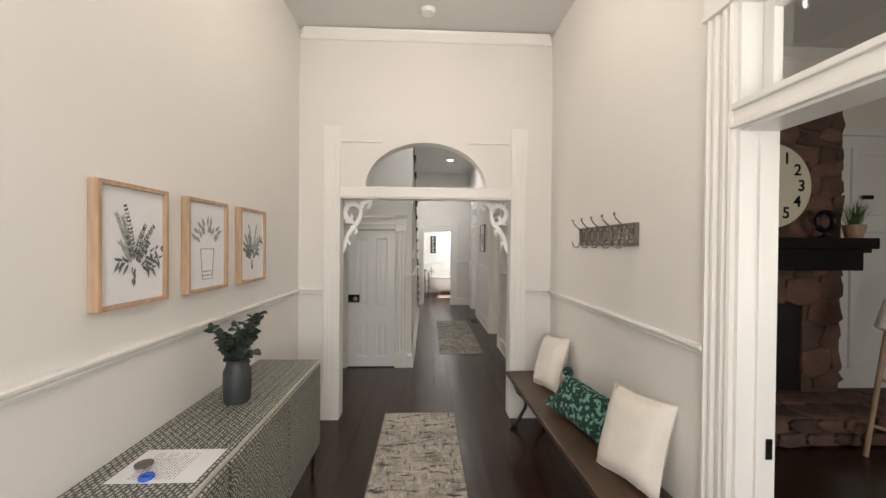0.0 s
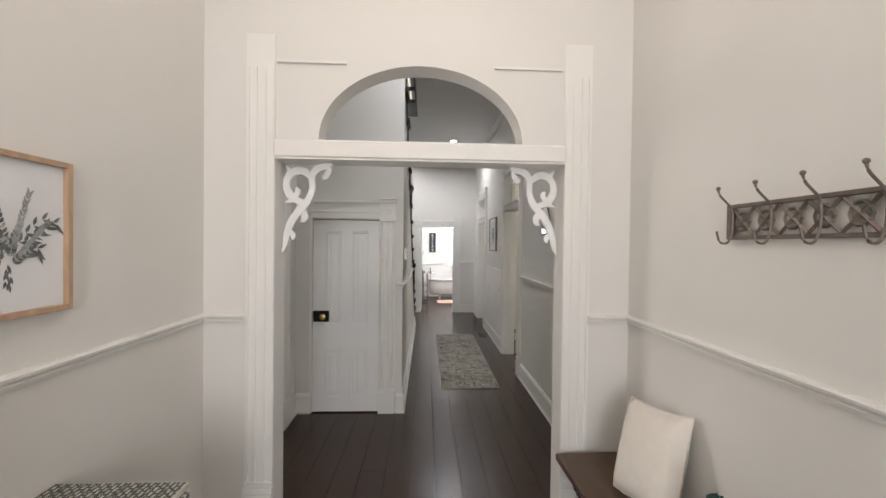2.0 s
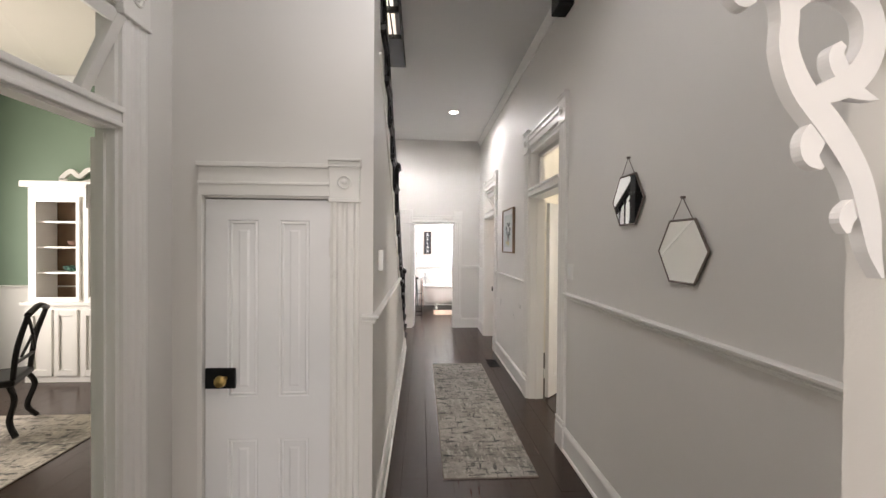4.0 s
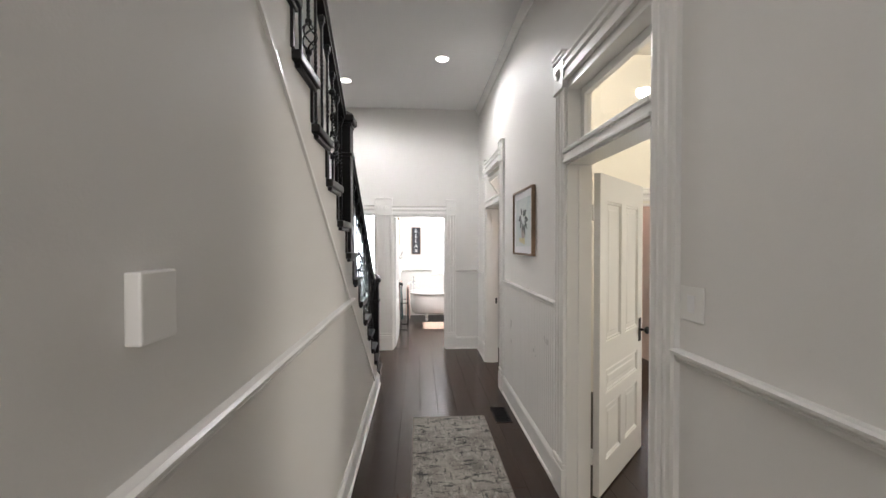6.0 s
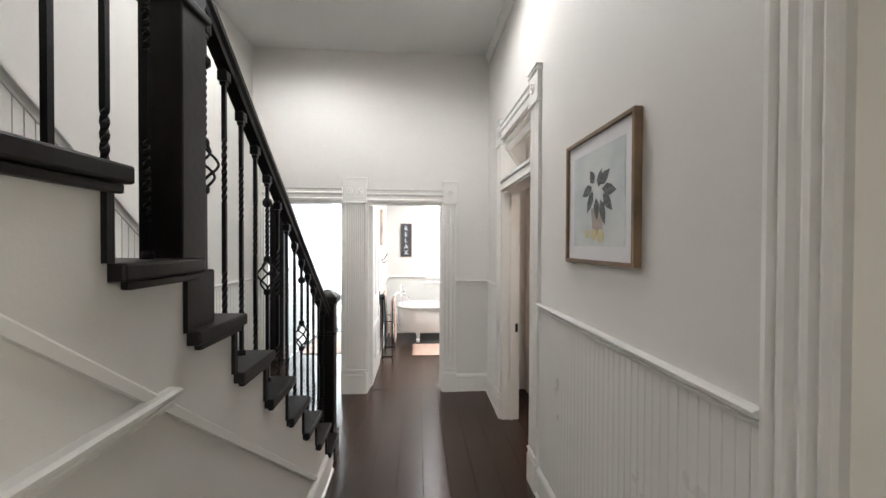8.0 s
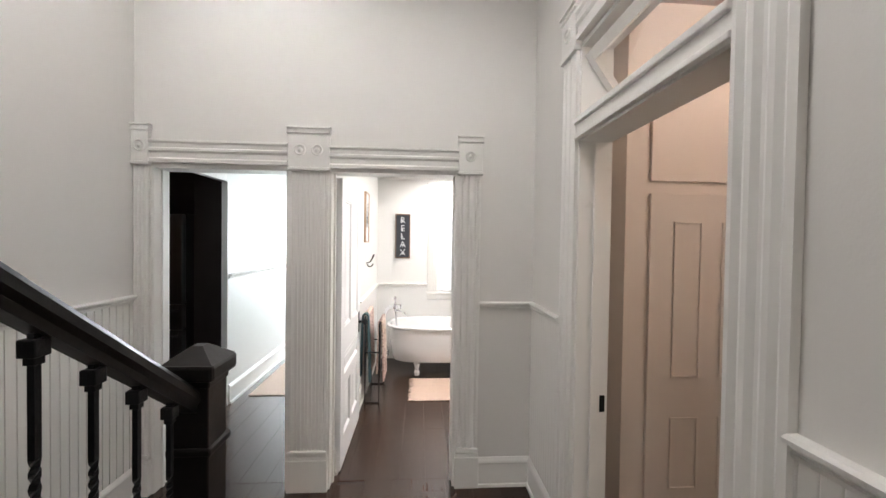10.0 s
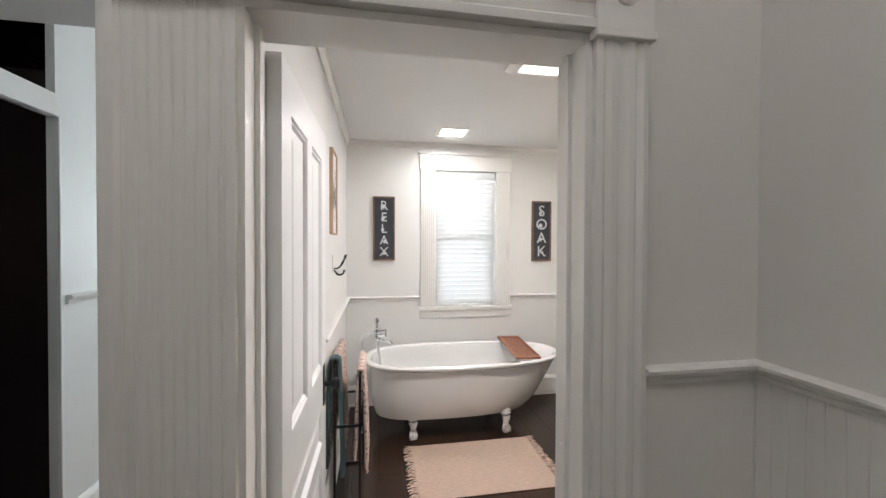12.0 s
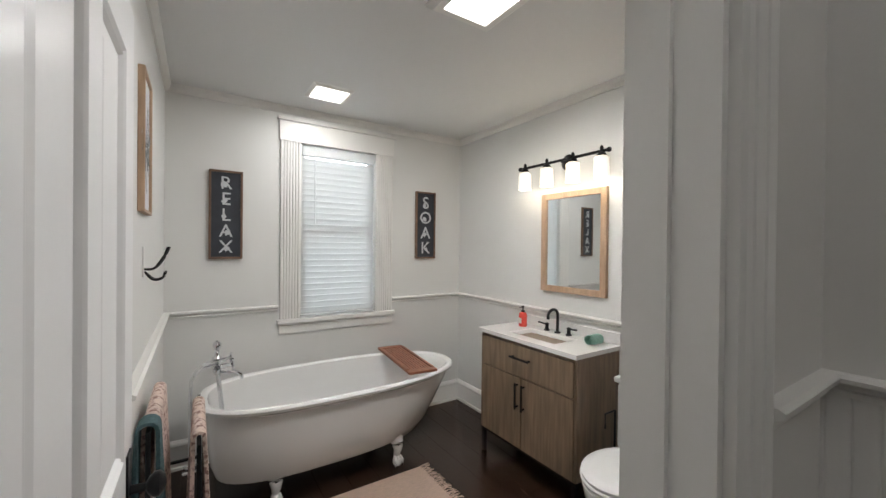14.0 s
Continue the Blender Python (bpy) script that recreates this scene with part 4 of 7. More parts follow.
def newel(y, z0, z1):
    bm = bmesh.new()
    w = 0.057
    dy = y - 9.64
    box(bm, -w, w, dy - w, dy + w, z0, z1 - 0.11, 0.004)
    box(bm, -w - 0.016, w + 0.016, dy - w - 0.016, dy + w + 0.016, z0, z0 + 0.16, 0.006)
    box(bm, -w - 0.012, w + 0.012, dy - w - 0.012, dy + w + 0.012, z1 - 0.34, z1 - 0.315, 0.006)
    box(bm, -w - 0.006, w + 0.006, dy - w - 0.006, dy + w + 0.006, z1 - 0.125, z1 - 0.10, 0.005)
    box(bm, -w - 0.026, w + 0.026, dy - w - 0.026, dy + w + 0.026, z1 - 0.10, z1 - 0.045, 0.012)
    q = w + 0.02
    a = [bm.verts.new((sx * q, dy + sy * q, z1 - 0.046)) for sx, sy in ((-1, -1), (1, -1), (1, 1), (-1, 1))]
    b = [bm.verts.new((sx * 0.018, dy + sy * 0.018, z1)) for sx, sy in ((-1, -1), (1, -1), (1, 1), (-1, 1))]
    for i in range(4):
        bm.faces.new((a[i], a[(i + 1) % 4], b[(i + 1) % 4], b[i]))
    bm.faces.new(b)
    bm.faces.new(a[::-1])
    part("newel_post", bm, M_BLACK, railing, "black square newel post with a low pyramid cap")


newel(9.64, 0.0, 1.265)
newel(7.79, RISE * 7, 2.60)
prof = [(-0.022, -0.030), (0.022, -0.030), (0.024, -0.012), (0.034, 0.0), (0.034, 0.018), (0.022, 0.032), (0, 0.037), (-0.022, 0.032), (-0.034, 0.018), (-0.034, 0.0), (-0.024, -0.012)]
for ya, yb in ((9.59, 7.84), (7.74, 5.55)):
    bm = bmesh.new()
    rings = []
    for y in (ya, yb):
        z = rail_z(y) - 0.037 * 1.28
        rings.append([bm.verts.new((u, y - 9.64, z + v * 1.28)) for u, v in prof])
    for i in range(len(prof)):
        bm.faces.new((rings[0][i], rings[0][(i + 1) % len(prof)], rings[1][(i + 1) % len(prof)], rings[1][i]))
    bm.faces.new(rings[0])
    bm.faces.new(rings[1][::-1])
    part("handrail", bm, M_BLACK, railing, "black moulded handrail")


def twisted(bm, z0, z1, r, turns, seg=None):
    n = seg or max(6, int(turns * 10))
    rings = []
    for k in range(n + 1):
        a = 2 * math.pi * turns * k / n
        rings.append([bm.verts.new((r * math.cos(a + q * math.pi / 2 + 0.785), r * math.sin(a + q * math.pi / 2 + 0.785), z0 + (z1 - z0) * k / n)) for q in range(4)])
    for a, b in zip(rings, rings[1:]):
        for q in range(4):
            bm.faces.new((a[q], a[(q + 1) % 4], b[(q + 1) % 4], b[q]))
    bm.faces.new(rings[0])
    bm.faces.new(rings[-1])


def baluster_mesh(h, kind):
    bm = bmesh.new()
    r = 0.0095
    lathe(bm, [(0.016, 0), (0.016, 0.012), (0.011, 0.02)], 8)
    box(bm, -0.017, 0.017, -0.017, 0.017, h - 0.045, h - 0.01, 0.003)
    box(bm, -0.011, 0.011, -0.011, 0.011, h - 0.060, h - 0.045, 0.002)
    if kind == "twist":
        for a, b, t in ((0, 0.10, 0), (0.10, 0.32, 2.0), (0.32, 0.55, 0), (0.55, 0.77, 2.0), (0.77, 1.0, 0)):
            twisted(bm, h * a, h * b, r, t, 1 if not t else None)
    elif kind == "knuckle":
        for a, b, t in ((0, 0.45, 0), (0.45, 0.78, 2.5), (0.78, 1.0, 0)):
            twisted(bm, h * a, h * b, r, t, 1 if not t else None)
        for z in (h * 0.84,):
            lathe(bm, [(0.012, -0.022), (0.018, -0.015), (0.026, -0.006), (0.026, 0.006), (0.018, 0.015), (0.012, 0.022)], 8, (0, 0, z))
    else:
        zc = h * 0.51
        twisted(bm, 0, zc - 0.11, r, 0, 1)
        for z in (zc - 0.075, zc + 0.075):
            lathe(bm, [(0.012, -0.014), (0.017, -0.006), (0.017, 0.006), (0.012, 0.014)], 8, (0, 0, z))
        twisted(bm, zc - 0.11, zc - 0.066, r, 0, 1)
        for q in range(4):
            pts = []
            for k in range(13):
                f = k / 12
                rr = 0.006 + 0.036 * math.sin(math.pi * f)
                a = q * math.pi / 2 + f * math.pi * 1.1
                pts.append((rr * math.cos(a), rr * math.sin(a), zc - 0.07 + 0.14 * f))
            tube(bm, pts, 0.0045, 5)
        twisted(bm, zc + 0.066, h * 0.88, r, 3)
        twisted(bm, h * 0.88, h, r, 0, 1)
        lathe(bm, [(0.012, -0.020), (0.022, -0.008), (0.022, 0.008), (0.012, 0.020)], 8, (0, 0, h * 0.86))
    return make("baluster", bm, M_IRON)


cache = {}
cnt = 0
for k in range(1, 16):
    for off in (0.072, 0.201):
        y = N1 - RUN * (k - 1) - off
        cnt += 1
        if abs(y - 7.79) < 0.08 or abs(y - 9.64) < 0.08:
            continue
        h = round(rail_z(y) - 0.085 - RISE * k, 2)
        kd = "basket" if cnt % 4 == 1 and cnt > 1 else "twist"
        if (h, kd) not in cache:
            cache[h, kd] = baluster_mesh(h, kd)
        ob = new("baluster", cache[h, kd])
        ob.parent, ob.location = railing, (0, y - 9.64, RISE * k)
        tagged(ob, {"twist": "twisted black iron baluster", "basket": "black iron baluster with a spiral basket", "knuckle": "black iron baluster with a knuckle"}[kd])

# black-trimmed edge of the stairwell at the hall's ceiling
edge = thing("stairwell_trim", "black stained frame with an iron bar under the hall ceiling at the stairwell", "railing", at=(-0.235, 7.70, CEIL - 0.045))
bm = bmesh.new()
box(bm, -0.10, 0.10, -0.60, 0, 0, 0.044, 0.004)
part("board", bm, M_BLACK, edge, "black stained board")
for x in (-0.09, 0.09):
    bm = bmesh.new()
    box(bm, x - 0.013, x + 0.013, -1.9, -0.601, 0, 0.044, 0.003)
    part("side_board", bm, M_BLACK, edge, "narrow black side board")
for y in (-1.02, -1.90):
    bm = bmesh.new()
    box(bm, -0.076, 0.076, y - 0.02, y + 0.02, 0.002, 0.043, 0.003)
    part("cross_board", bm, M_BLACK, edge, "black cross board")
bm = bmesh.new()
tube(bm, [(0, -1.88, 0.02), (0, -0.60, 0.02)], 0.007, 6)
part("iron_bar", bm, M_IRON, edge, "thin black iron bar")
spk = thing("wall_speaker", "small black box fixed high on the hall wall", "speaker", at=(HR, 6.28, 3.47))
bm = bmesh.new()
box(bm, -0.12, 0, -0.09, 0.09, 0, 0.17, 0.008)
part("case", bm, M_IRON, spk, "black box")

# ---- carved brackets under the arch ----


def arc(cx, cz, r, a0, a1, n=10):
    return [(cx + r * math.cos(radians(a0 + (a1 - a0) * k / n)), cz + r * math.sin(radians(a0 + (a1 - a0) * k / n))) for k in range(n + 1)]


def ribbon(bm, pts, ws, y0, y1):
    """A flat scroll of varying width along a curve in x and z."""
    a, b = [], []
    for i, (x, z) in enumerate(pts):
        p, q = pts[max(i - 1, 0)], pts[min(i + 1, len(pts) - 1)]
        d = Vector((q[0] - p[0], 0, q[1] - p[1])).normalized()
        nn = Vector((-d.z, 0, d.x)) * (ws[i] / 2)
        for side, lst in ((1, a), (-1, b)):
            lst.append([bm.verts.new((x + side * nn.x, y, z + side * nn.z)) for y in (y0, y1)])
    for i in range(len(pts) - 1):
        bm.faces.new((a[i][0], a[i + 1][0], b[i + 1][0], b[i][0]))
        bm.faces.new((a[i][1], b[i][1], b[i + 1][1], a[i + 1][1]))
        bm.faces.new((a[i][0], a[i][1], a[i + 1][1], a[i + 1][0]))
        bm.faces.new((b[i][0], b[i + 1][0], b[i + 1][1], b[i][1]))
    for e in (0, -1):
        bm.faces.new((a[e][0], b[e][0], b[e][1], a[e][1]))


def smooth_path(p, n=6):
    out = []
    for i in range(len(p) - 1):
        a, b, c, d = p[max(i - 1, 0)], p[i], p[i + 1], p[min(i + 2, len(p) - 1)]
        for k in range(n):
            t = k / n
            out.append(tuple(0.5 * (2 * b[j] + (c[j] - a[j]) * t + (2 * a[j] - 5 * b[j] + 4 * c[j] - d[j]) * t * t + (3 * b[j] - a[j] - 3 * c[j] + d[j]) * t ** 3) for j in range(len(b))))
    return out + [p[-1]]


def bracket(at, flip):
    t = thing("scroll_bracket", "white scroll-cut wooden bracket in the corner of the opening", "bracket", "brackets in the opening", at=at)
    s = -1 if flip else 1
    # x from the jamb inwards, z down from the lintel, width of the scroll
    main = smooth_path([(0.303, -0.008, 0.012), (0.274, -0.020, 0.036), (0.225, -0.032, 0.046), (0.188, -0.066, 0.044), (0.182, -0.110, 0.036), (0.183, -0.160, 0.038), (0.158, -0.222, 0.046), (0.104, -0.285, 0.050), (0.058, -0.355, 0.046), (0.036, -0.425, 0.042), (0.026, -0.480, 0.028), (0.010, -0.525, 0.005)])
    loop = smooth_path([(0.160, -0.236, 0.018), (0.110, -0.226, 0.040), (0.062, -0.200, 0.050), (0.034, -0.150, 0.046), (0.040, -0.094, 0.044), (0.075, -0.058, 0.048), (0.122, -0.050, 0.046), (0.160, -0.072, 0.040), (0.186, -0.105, 0.020)])
    curl = smooth_path([(0.060, -0.205, 0.020), (0.088, -0.192, 0.034), (0.098, -0.165, 0.030), (0.086, -0.148, 0.014)])
    tip = smooth_path([(0.290, -0.030, 0.018), (0.278, -0.058, 0.034), (0.260, -0.082, 0.034), (0.240, -0.080, 0.016)])
    spur = smooth_path([(0.112, -0.270, 0.020), (0.135, -0.300, 0.046), (0.138, -0.330, 0.034), (0.118, -0.348, 0.008)])
    foot = smooth_path([(0.045, -0.395, 0.020), (0.072, -0.425, 0.034), (0.070, -0.452, 0.008)])
    for n, (nm, path) in enumerate((("scroll", main), ("ring", loop), ("curl", curl), ("tip", tip), ("spur", spur), ("foot", foot))):
        bm = bmesh.new()
        ribbon(bm, [(s * x * 0.97, z) for x, z, w in path], [w * 0.88 for *_, w in path], 0.008 + 0.0006 * n, 0.030 - 0.0006 * n)
        part(nm, bm, M_DOOR, t, "white cut-out scroll")
    for x, z, a, l in ((0.045, -0.045, 120, 0.038), (0.050, -0.226, -165, 0.038)):
        dx, dz = math.cos(radians(a)) * l * 0.8, math.sin(radians(a)) * l * 0.8
        horn = [(-0.8, 0.45), (0.0, 0.34), (0.6, 0.22), (1.1, 0.0), (0.5, -0.18), (0.1, -0.34), (-0.8, -0.5)]
        bm = bmesh.new()
        ngon(bm, [(s * (x + dx * u - dz * v), 0.0115, z + dz * u + dx * v) for u, v in horn], (0, 0.0135, 0))
        part("leaf", bm, M_DOOR, t, "white cut-out leaf point")


bracket((-0.822, A0 + 0.075, 2.104), False)
bracket((0.812, A0 + 0.075, 2.104), True)

# ---- foyer things ----


def picture(at, rz, w, h, depth, fmat, fw, label, art, mattw=0.0):
    """A framed picture that hangs on a wall: x along the wall, y out of it."""
    t = thing("framed_picture", label, "framed picture", "", at=at, rz=rz)
    bm = bmesh.new()
    for x0, x1, z0, z1 in ((-w / 2, -w / 2 + fw, 0, h), (w / 2 - fw, w / 2, 0, h), (-w / 2 + fw, w / 2 - fw, 0, fw), (-w / 2 + fw, w / 2 - fw, h - fw, h)):
        box(bm, x0, x1, 0, depth, z0, z1, 0.002)
    part("frame", bm, fmat, t, "wooden picture frame")
    bm = bmesh.new()
    box(bm, -w / 2 + fw, w / 2 - fw, 0.002, depth * 0.55, fw, h - fw)
    part("print", bm, M_PAPER, t, "white art print")
    art(t, w - 2 * fw, h - 2 * fw, fw, depth * 0.55 + 0.001)
    return t


def leafshape(bm, x, z, a, l, w, y):
    d, n = (math.cos(a), math.sin(a)), (-math.sin(a), math.cos(a))
    pts = [(0, 0), (0.3, 0.45), (0.6, 0.4), (1, 0), (0.6, -0.4), (0.3, -0.45)]
    vs = [bm.verts.new((x + d[0] * l * u + n[0] * w * v, y, z + d[1] * l * u + n[1] * w * v)) for u, v in pts]
    bm.faces.new(vs)


def art_fern(t, w, h, z0, y):
    """A tied bouquet: leafy stems that fan out of a narrow foot, some feathered, some with long drooping leaves."""
    seed = int(t.location.y * 10)
    rnd = random.Random(seed)
    dark, grey = bmesh.new(), bmesh.new()
    foot, late = z0 + h * 0.29, seed > 22
    stems = [(91, 0.56, "feather"), (112, 0.47, "feather"), (99, 0.42, "feather"), (70, 0.50, "plume"), (78, 0.45, "plume"), (130, 0.42, "long"),
             (143, 0.36, "long"), (122, 0.30, "feather"), (58, 0.27, "plume"), (150, 0.24, "long"), (45, 0.20, "long"), (84, 0.32, "feather")]
    if late:
        stems = [(180 - a, l * 0.92, {"long": "feather", "plume": "long", "feather": "feather"}[k]) for a, l, k in stems] + [(128, 0.40, "plume"), (104, 0.50, "plume")]
    n = 0
    for ang, ln, kind in stems:
        a0, ln = radians(ang + rnd.uniform(-3, 3)), ln * h
        x, z, a = 0.0, foot, a0
        steps = 16
        for k in range(steps):
            f = k / (steps - 1)
            bend = (0.05 if kind == "long" else 0.02) * (1 if math.cos(a0) < 0 else -1)
            a += bend * (1 if kind != "plume" else 0.3)
            x, z = x + math.cos(a) * ln / steps * 0.9, z + math.sin(a) * ln / steps
            n += 1
            yy = y + 0.0001 + 0.000012 * n
            if kind == "feather" and k > 2:
                for sd in (-1, 1):
                    leafshape(dark if (k + n) % 3 else grey, x, z, a + sd * rnd.uniform(0.6, 1.0), h * (0.060 - 0.030 * f), h * 0.026, yy)
            elif kind == "plume" and k > 2:
                for sd in (-1, 1):
                    leafshape(grey, x, z, a + sd * rnd.uniform(0.25, 0.5), h * 0.055, h * 0.020, yy)
            elif kind == "long" and k > 5 and k % 3 == 0:
                sd = 1 if math.cos(a0) < 0 else -1
                leafshape(dark, x, z, a + sd * rnd.uniform(0.5, 1.5), h * 0.125, h * 0.030, yy)
                leafshape(dark, x, z, a - sd * rnd.uniform(0.2, 0.6), h * 0.07, h * 0.026, yy)
    for k in range(11):
        leafshape(dark, rnd.uniform(-0.007, 0.007), foot + h * 0.02 - k * h * 0.013, radians(-90) + rnd.uniform(-0.35, 0.35), h * 0.055, h * 0.020, y + 0.0003 + 0.0001 * k)
    part("dark_leaves", dark, M_LEAFD, t, "painted dark green-grey leaves")
    part("grey_leaves", grey, M_LEAFG, t, "painted pale grey-green leaves")


def art_potted(t, w, h, z0, y):
    bm = bmesh.new()
    rnd = random.Random(5)
    for k in range(17):
        a = radians(90 + (k % 9 - 4) * 17 + rnd.uniform(-5, 5))
        f = h * (0.17 + 0.09 * (k // 9))
        leafshape(bm, math.cos(a) * f * 0.9, z0 + h * 0.47 + math.sin(a) * f, a + rnd.uniform(-0.4, 0.4), h * 0.13, h * 0.05, y + 0.0003 * k)
    part("leaves", bm, M_LEAFG, t, "painted grey-green leaves")
    bm = bmesh.new()
    zt, zb = z0 + h * 0.46, z0 + h * 0.10
    for p, q in (((-0.062, zt), (-0.045, zb)), ((0.062, zt), (0.045, zb)), ((-0.045, zb), (0.045, zb)), ((-0.062, zt), (0.062, zt))):
        tube(bm, [(p[0], y, p[1]), (q[0], y, q[1])], 0.0014, 4)
    for k in range(10):
        lathe(bm, [(0.0045, 0), (0.0045, 0.001)], 6, (-0.036 + 0.018 * (k % 5), y, zb + 0.02 + 0.022 * (k // 5)), "y")
    part("pot_outline", bm, M_LEAFD, t, "ink outline of a dotted pot")


for yc, art, lb in ((1.803, art_fern, "light oak framed botanical print of a fern bouquet above the cabinet"), (2.318, art_potted, "light oak framed print of a leafy plant in a dotted pot"), (2.842, art_fern, "light oak framed botanical print of drooping leaves and fern")):
    tagged(picture((L + 0.001, yc, 1.404), -90, 0.373, 0.487, 0.038, M_OAK, 0.018, lb, art), group="botanical prints on the foyer wall")

# patterned cabinet
cab = thing("cabinet", "low cabinet with grey-green and white bone-inlay pattern and black legs", "cabinet", at=(-0.977, 2.055, 0))
bm = bmesh.new()
box(bm, -0.225, 0.197, -0.965, 0.945, 0.205, 0.80, 0.004)
part("body", bm, M_CAB, cab, "grey-green and white patterned body")
for k in range(9):
    bm = bmesh.new()
    x0 = -0.23 + k * 0.0478
    box(bm, x0 + 0.0016, x0 + 0.0462, -0.97, 0.95, 0.80, 0.82, 0.001)
    part("top_strip", bm, M_CAB, cab, "narrow patterned strip of the top")
# fans of inlay on the doors, in raised arcs
for dn in range(3):
    y0 = -0.955 + dn * 0.635
    d = new("door", make("door", (lambda b: (box(b, 0.197, 0.214, y0, y0 + 0.625, 0.215, 0.795, 0.002), b)[1])(bmesh.new()), M_CAB))
    d.parent = cab
    tagged(d, "patterned cabinet door with inlaid arcs")
    bm, bd = bmesh.new(), bmesh.new()
    for row in range(4):
        for col in range(4):
            if col > 2 + row % 2:
                continue
            cy, cz = y0 + (0.105 if row % 2 == 0 else 0.0) + col * 0.2085, 0.222 + row * 0.145
            dk = [(0.2141, min(max(cy + 0.103 * math.cos(math.pi * q / 14), y0 + 0.006), y0 + 0.619), min(cz + 0.103 * math.sin(math.pi * q / 14), 0.793)) for q in range(15)]
            bd.faces.new([bd.verts.new(p) for p in dk])
            for ri in range(6):
                rr = 0.018 + ri * 0.0158
                n = 6 + ri * 3
                for k in range(n):
                    pts = [(0.2146, cy + rr * math.cos(math.pi * q / n), cz + rr * math.sin(math.pi * q / n)) for q in (k + 0.16, k + 0.5, k + 0.84)]
                    if all(y0 + 0.008 < p[1] < y0 + 0.617 and p[2] < 0.79 for p in pts):
                        for p, q in zip(pts, pts[1:]):
                            bm.faces.new([bm.verts.new(v) for v in ((0.2146, cy + (p[1] - cy) * (1 - 0.0075 / rr), cz + (p[2] - cz) * (1 - 0.0075 / rr)), p, q, (0.2146, cy + (q[1] - cy) * (1 - 0.0075 / rr), cz + (q[2] - cz) * (1 - 0.0075 / rr)))])
    part("inlay_ground", bd, M_INLAYD, d, "dark half-round fields of the inlay")
    tagged(part("inlay", bm, M_INLAY, d, "fans of small bone-white inlaid strips"), kind="stuff")
bm = bmesh.new()
box(bm, 0.2005, 0.2065, -0.97, 0.95, 0.8005, 0.8205, 0.001)
part("top_edge", bm, M_INLAY, cab, "pale edge strip of the top")
for x in (-0.19, 0.17):
    for y in (-0.93, 0.91):
        bm = bmesh.new()
        lathe(bm, [(0.012, 0), (0.02, 0.205)], 10, (x, y, 0))
        part("leg", bm, M_IRON, cab, "black tapered leg", True)

vase = thing("vase", "dark grey ribbed vase of eucalyptus on the patterned cabinet", "vase", at=(-1.0, 2.27, 0.82))
bm = bmesh.new()
lathe(bm, [(0.058, 0), (0.066, 0.012), (0.069, 0.10), (0.068, 0.165), (0.056, 0.195), (0.052, 0.212), (0.057, 0.226), (0.049, 0.225), (0.046, 0.20), (0.055, 0.15)], 24)
part("vase_body", bm, M_VASE, vase, "dark grey vase", True)
rnd = random.Random(3)
bs, bl = bmesh.new(), bmesh.new()
for k in range(17):
    a, sp, hh = k * 2.4, rnd.uniform(0.04, 0.17), rnd.uniform(0.05, 0.24)
    base = Vector((0.02 * math.cos(a), 0.02 * math.sin(a), 0.17))
    tip = Vector((sp * math.cos(a), sp * math.sin(a), 0.22 + hh))
    mid = (base + tip) / 2 + Vector((-0.01 * math.cos(a), -0.01 * math.sin(a), 0.03))
    path = smooth_path([tuple(base), tuple(mid), tuple(tip)], 5)
    tube(bs, path, 0.0015, 5)
    for i in range(3, len(path)):
        p = Vector(path[i])
        for sd in range(3):
            q = rnd.uniform(0, 6.28)
            out = Vector((math.cos(q), math.sin(q), rnd.uniform(-0.2, 0.6))).normalized()
            side = out.cross(Vector((rnd.uniform(-1, 1), rnd.uniform(-1, 1), 1))).normalized()
            r = rnd.uniform(0.012, 0.023)
            c = p + out * (r + 0.002)
            up = out.cross(side) * r * 0.25
            vs = [bl.verts.new(c + out * r * math.cos(t2) + side * r * math.sin(t2) + up * math.cos(2 * t2)) for t2 in [math.pi * 2 * j / 8 for j in range(8)]]
            bl.faces.new(vs)
part("stems", bs, M_FOLIAGE, vase, "thin green stems")
tagged(part("leaves", bl, M_FOLIAGE, vase, "round eucalyptus leaves"), kind="stuff")

sheet = thing("paper", "printed white sheet of paper lying on the cabinet", "paper", at=(-0.958, 1.678, 0.8215))
bm = bmesh.new()
box(bm, -0.155, 0.155, -0.11, 0.11, -0.001, 0.0)
part("sheet", bm, M_PAPER, sheet, "white paper sheet")
bm = bmesh.new()
for k in range(14):
    box(bm, -0.090 + 0.012 * k, -0.0885 + 0.012 * k, -0.09, 0.085 - 0.04 * (k % 4 == 3), 0.0002, 0.0005)
part("print", bm, M_GREYMETAL, sheet, "grey printed lines")
ring = thing("tape_ring", "bright blue plastic ring on the paper", "ring", at=(-0.985, 1.595, 0.8225))
bm = bmesh.new()
lathe(bm, [(0.010, 0), (0.023, 0), (0.025, 0.006), (0.022, 0.012), (0.012, 0.012), (0.010, 0.006)], 20)
part("ring_body", bm, M_BLUE, ring, "", True)
jar = thing("glass_dish", "small clear dish with a dark lid on the paper", "dish", at=(-1.03, 1.645, 0.8225))
bm = bmesh.new()
lathe(bm, [(0.020, 0), (0.026, 0.004), (0.028, 0.018), (0.004, 0.018)], 18)
part("dish", bm, M_CHROME, jar, "shiny dish", True)
bm = bmesh.new()
lathe(bm, [(0.029, 0.0185), (0.030, 0.026), (0.022, 0.029), (0.002, 0.029)], 18)
part("lid", bm, M_GREYMETAL, jar, "dark metal lid", True)

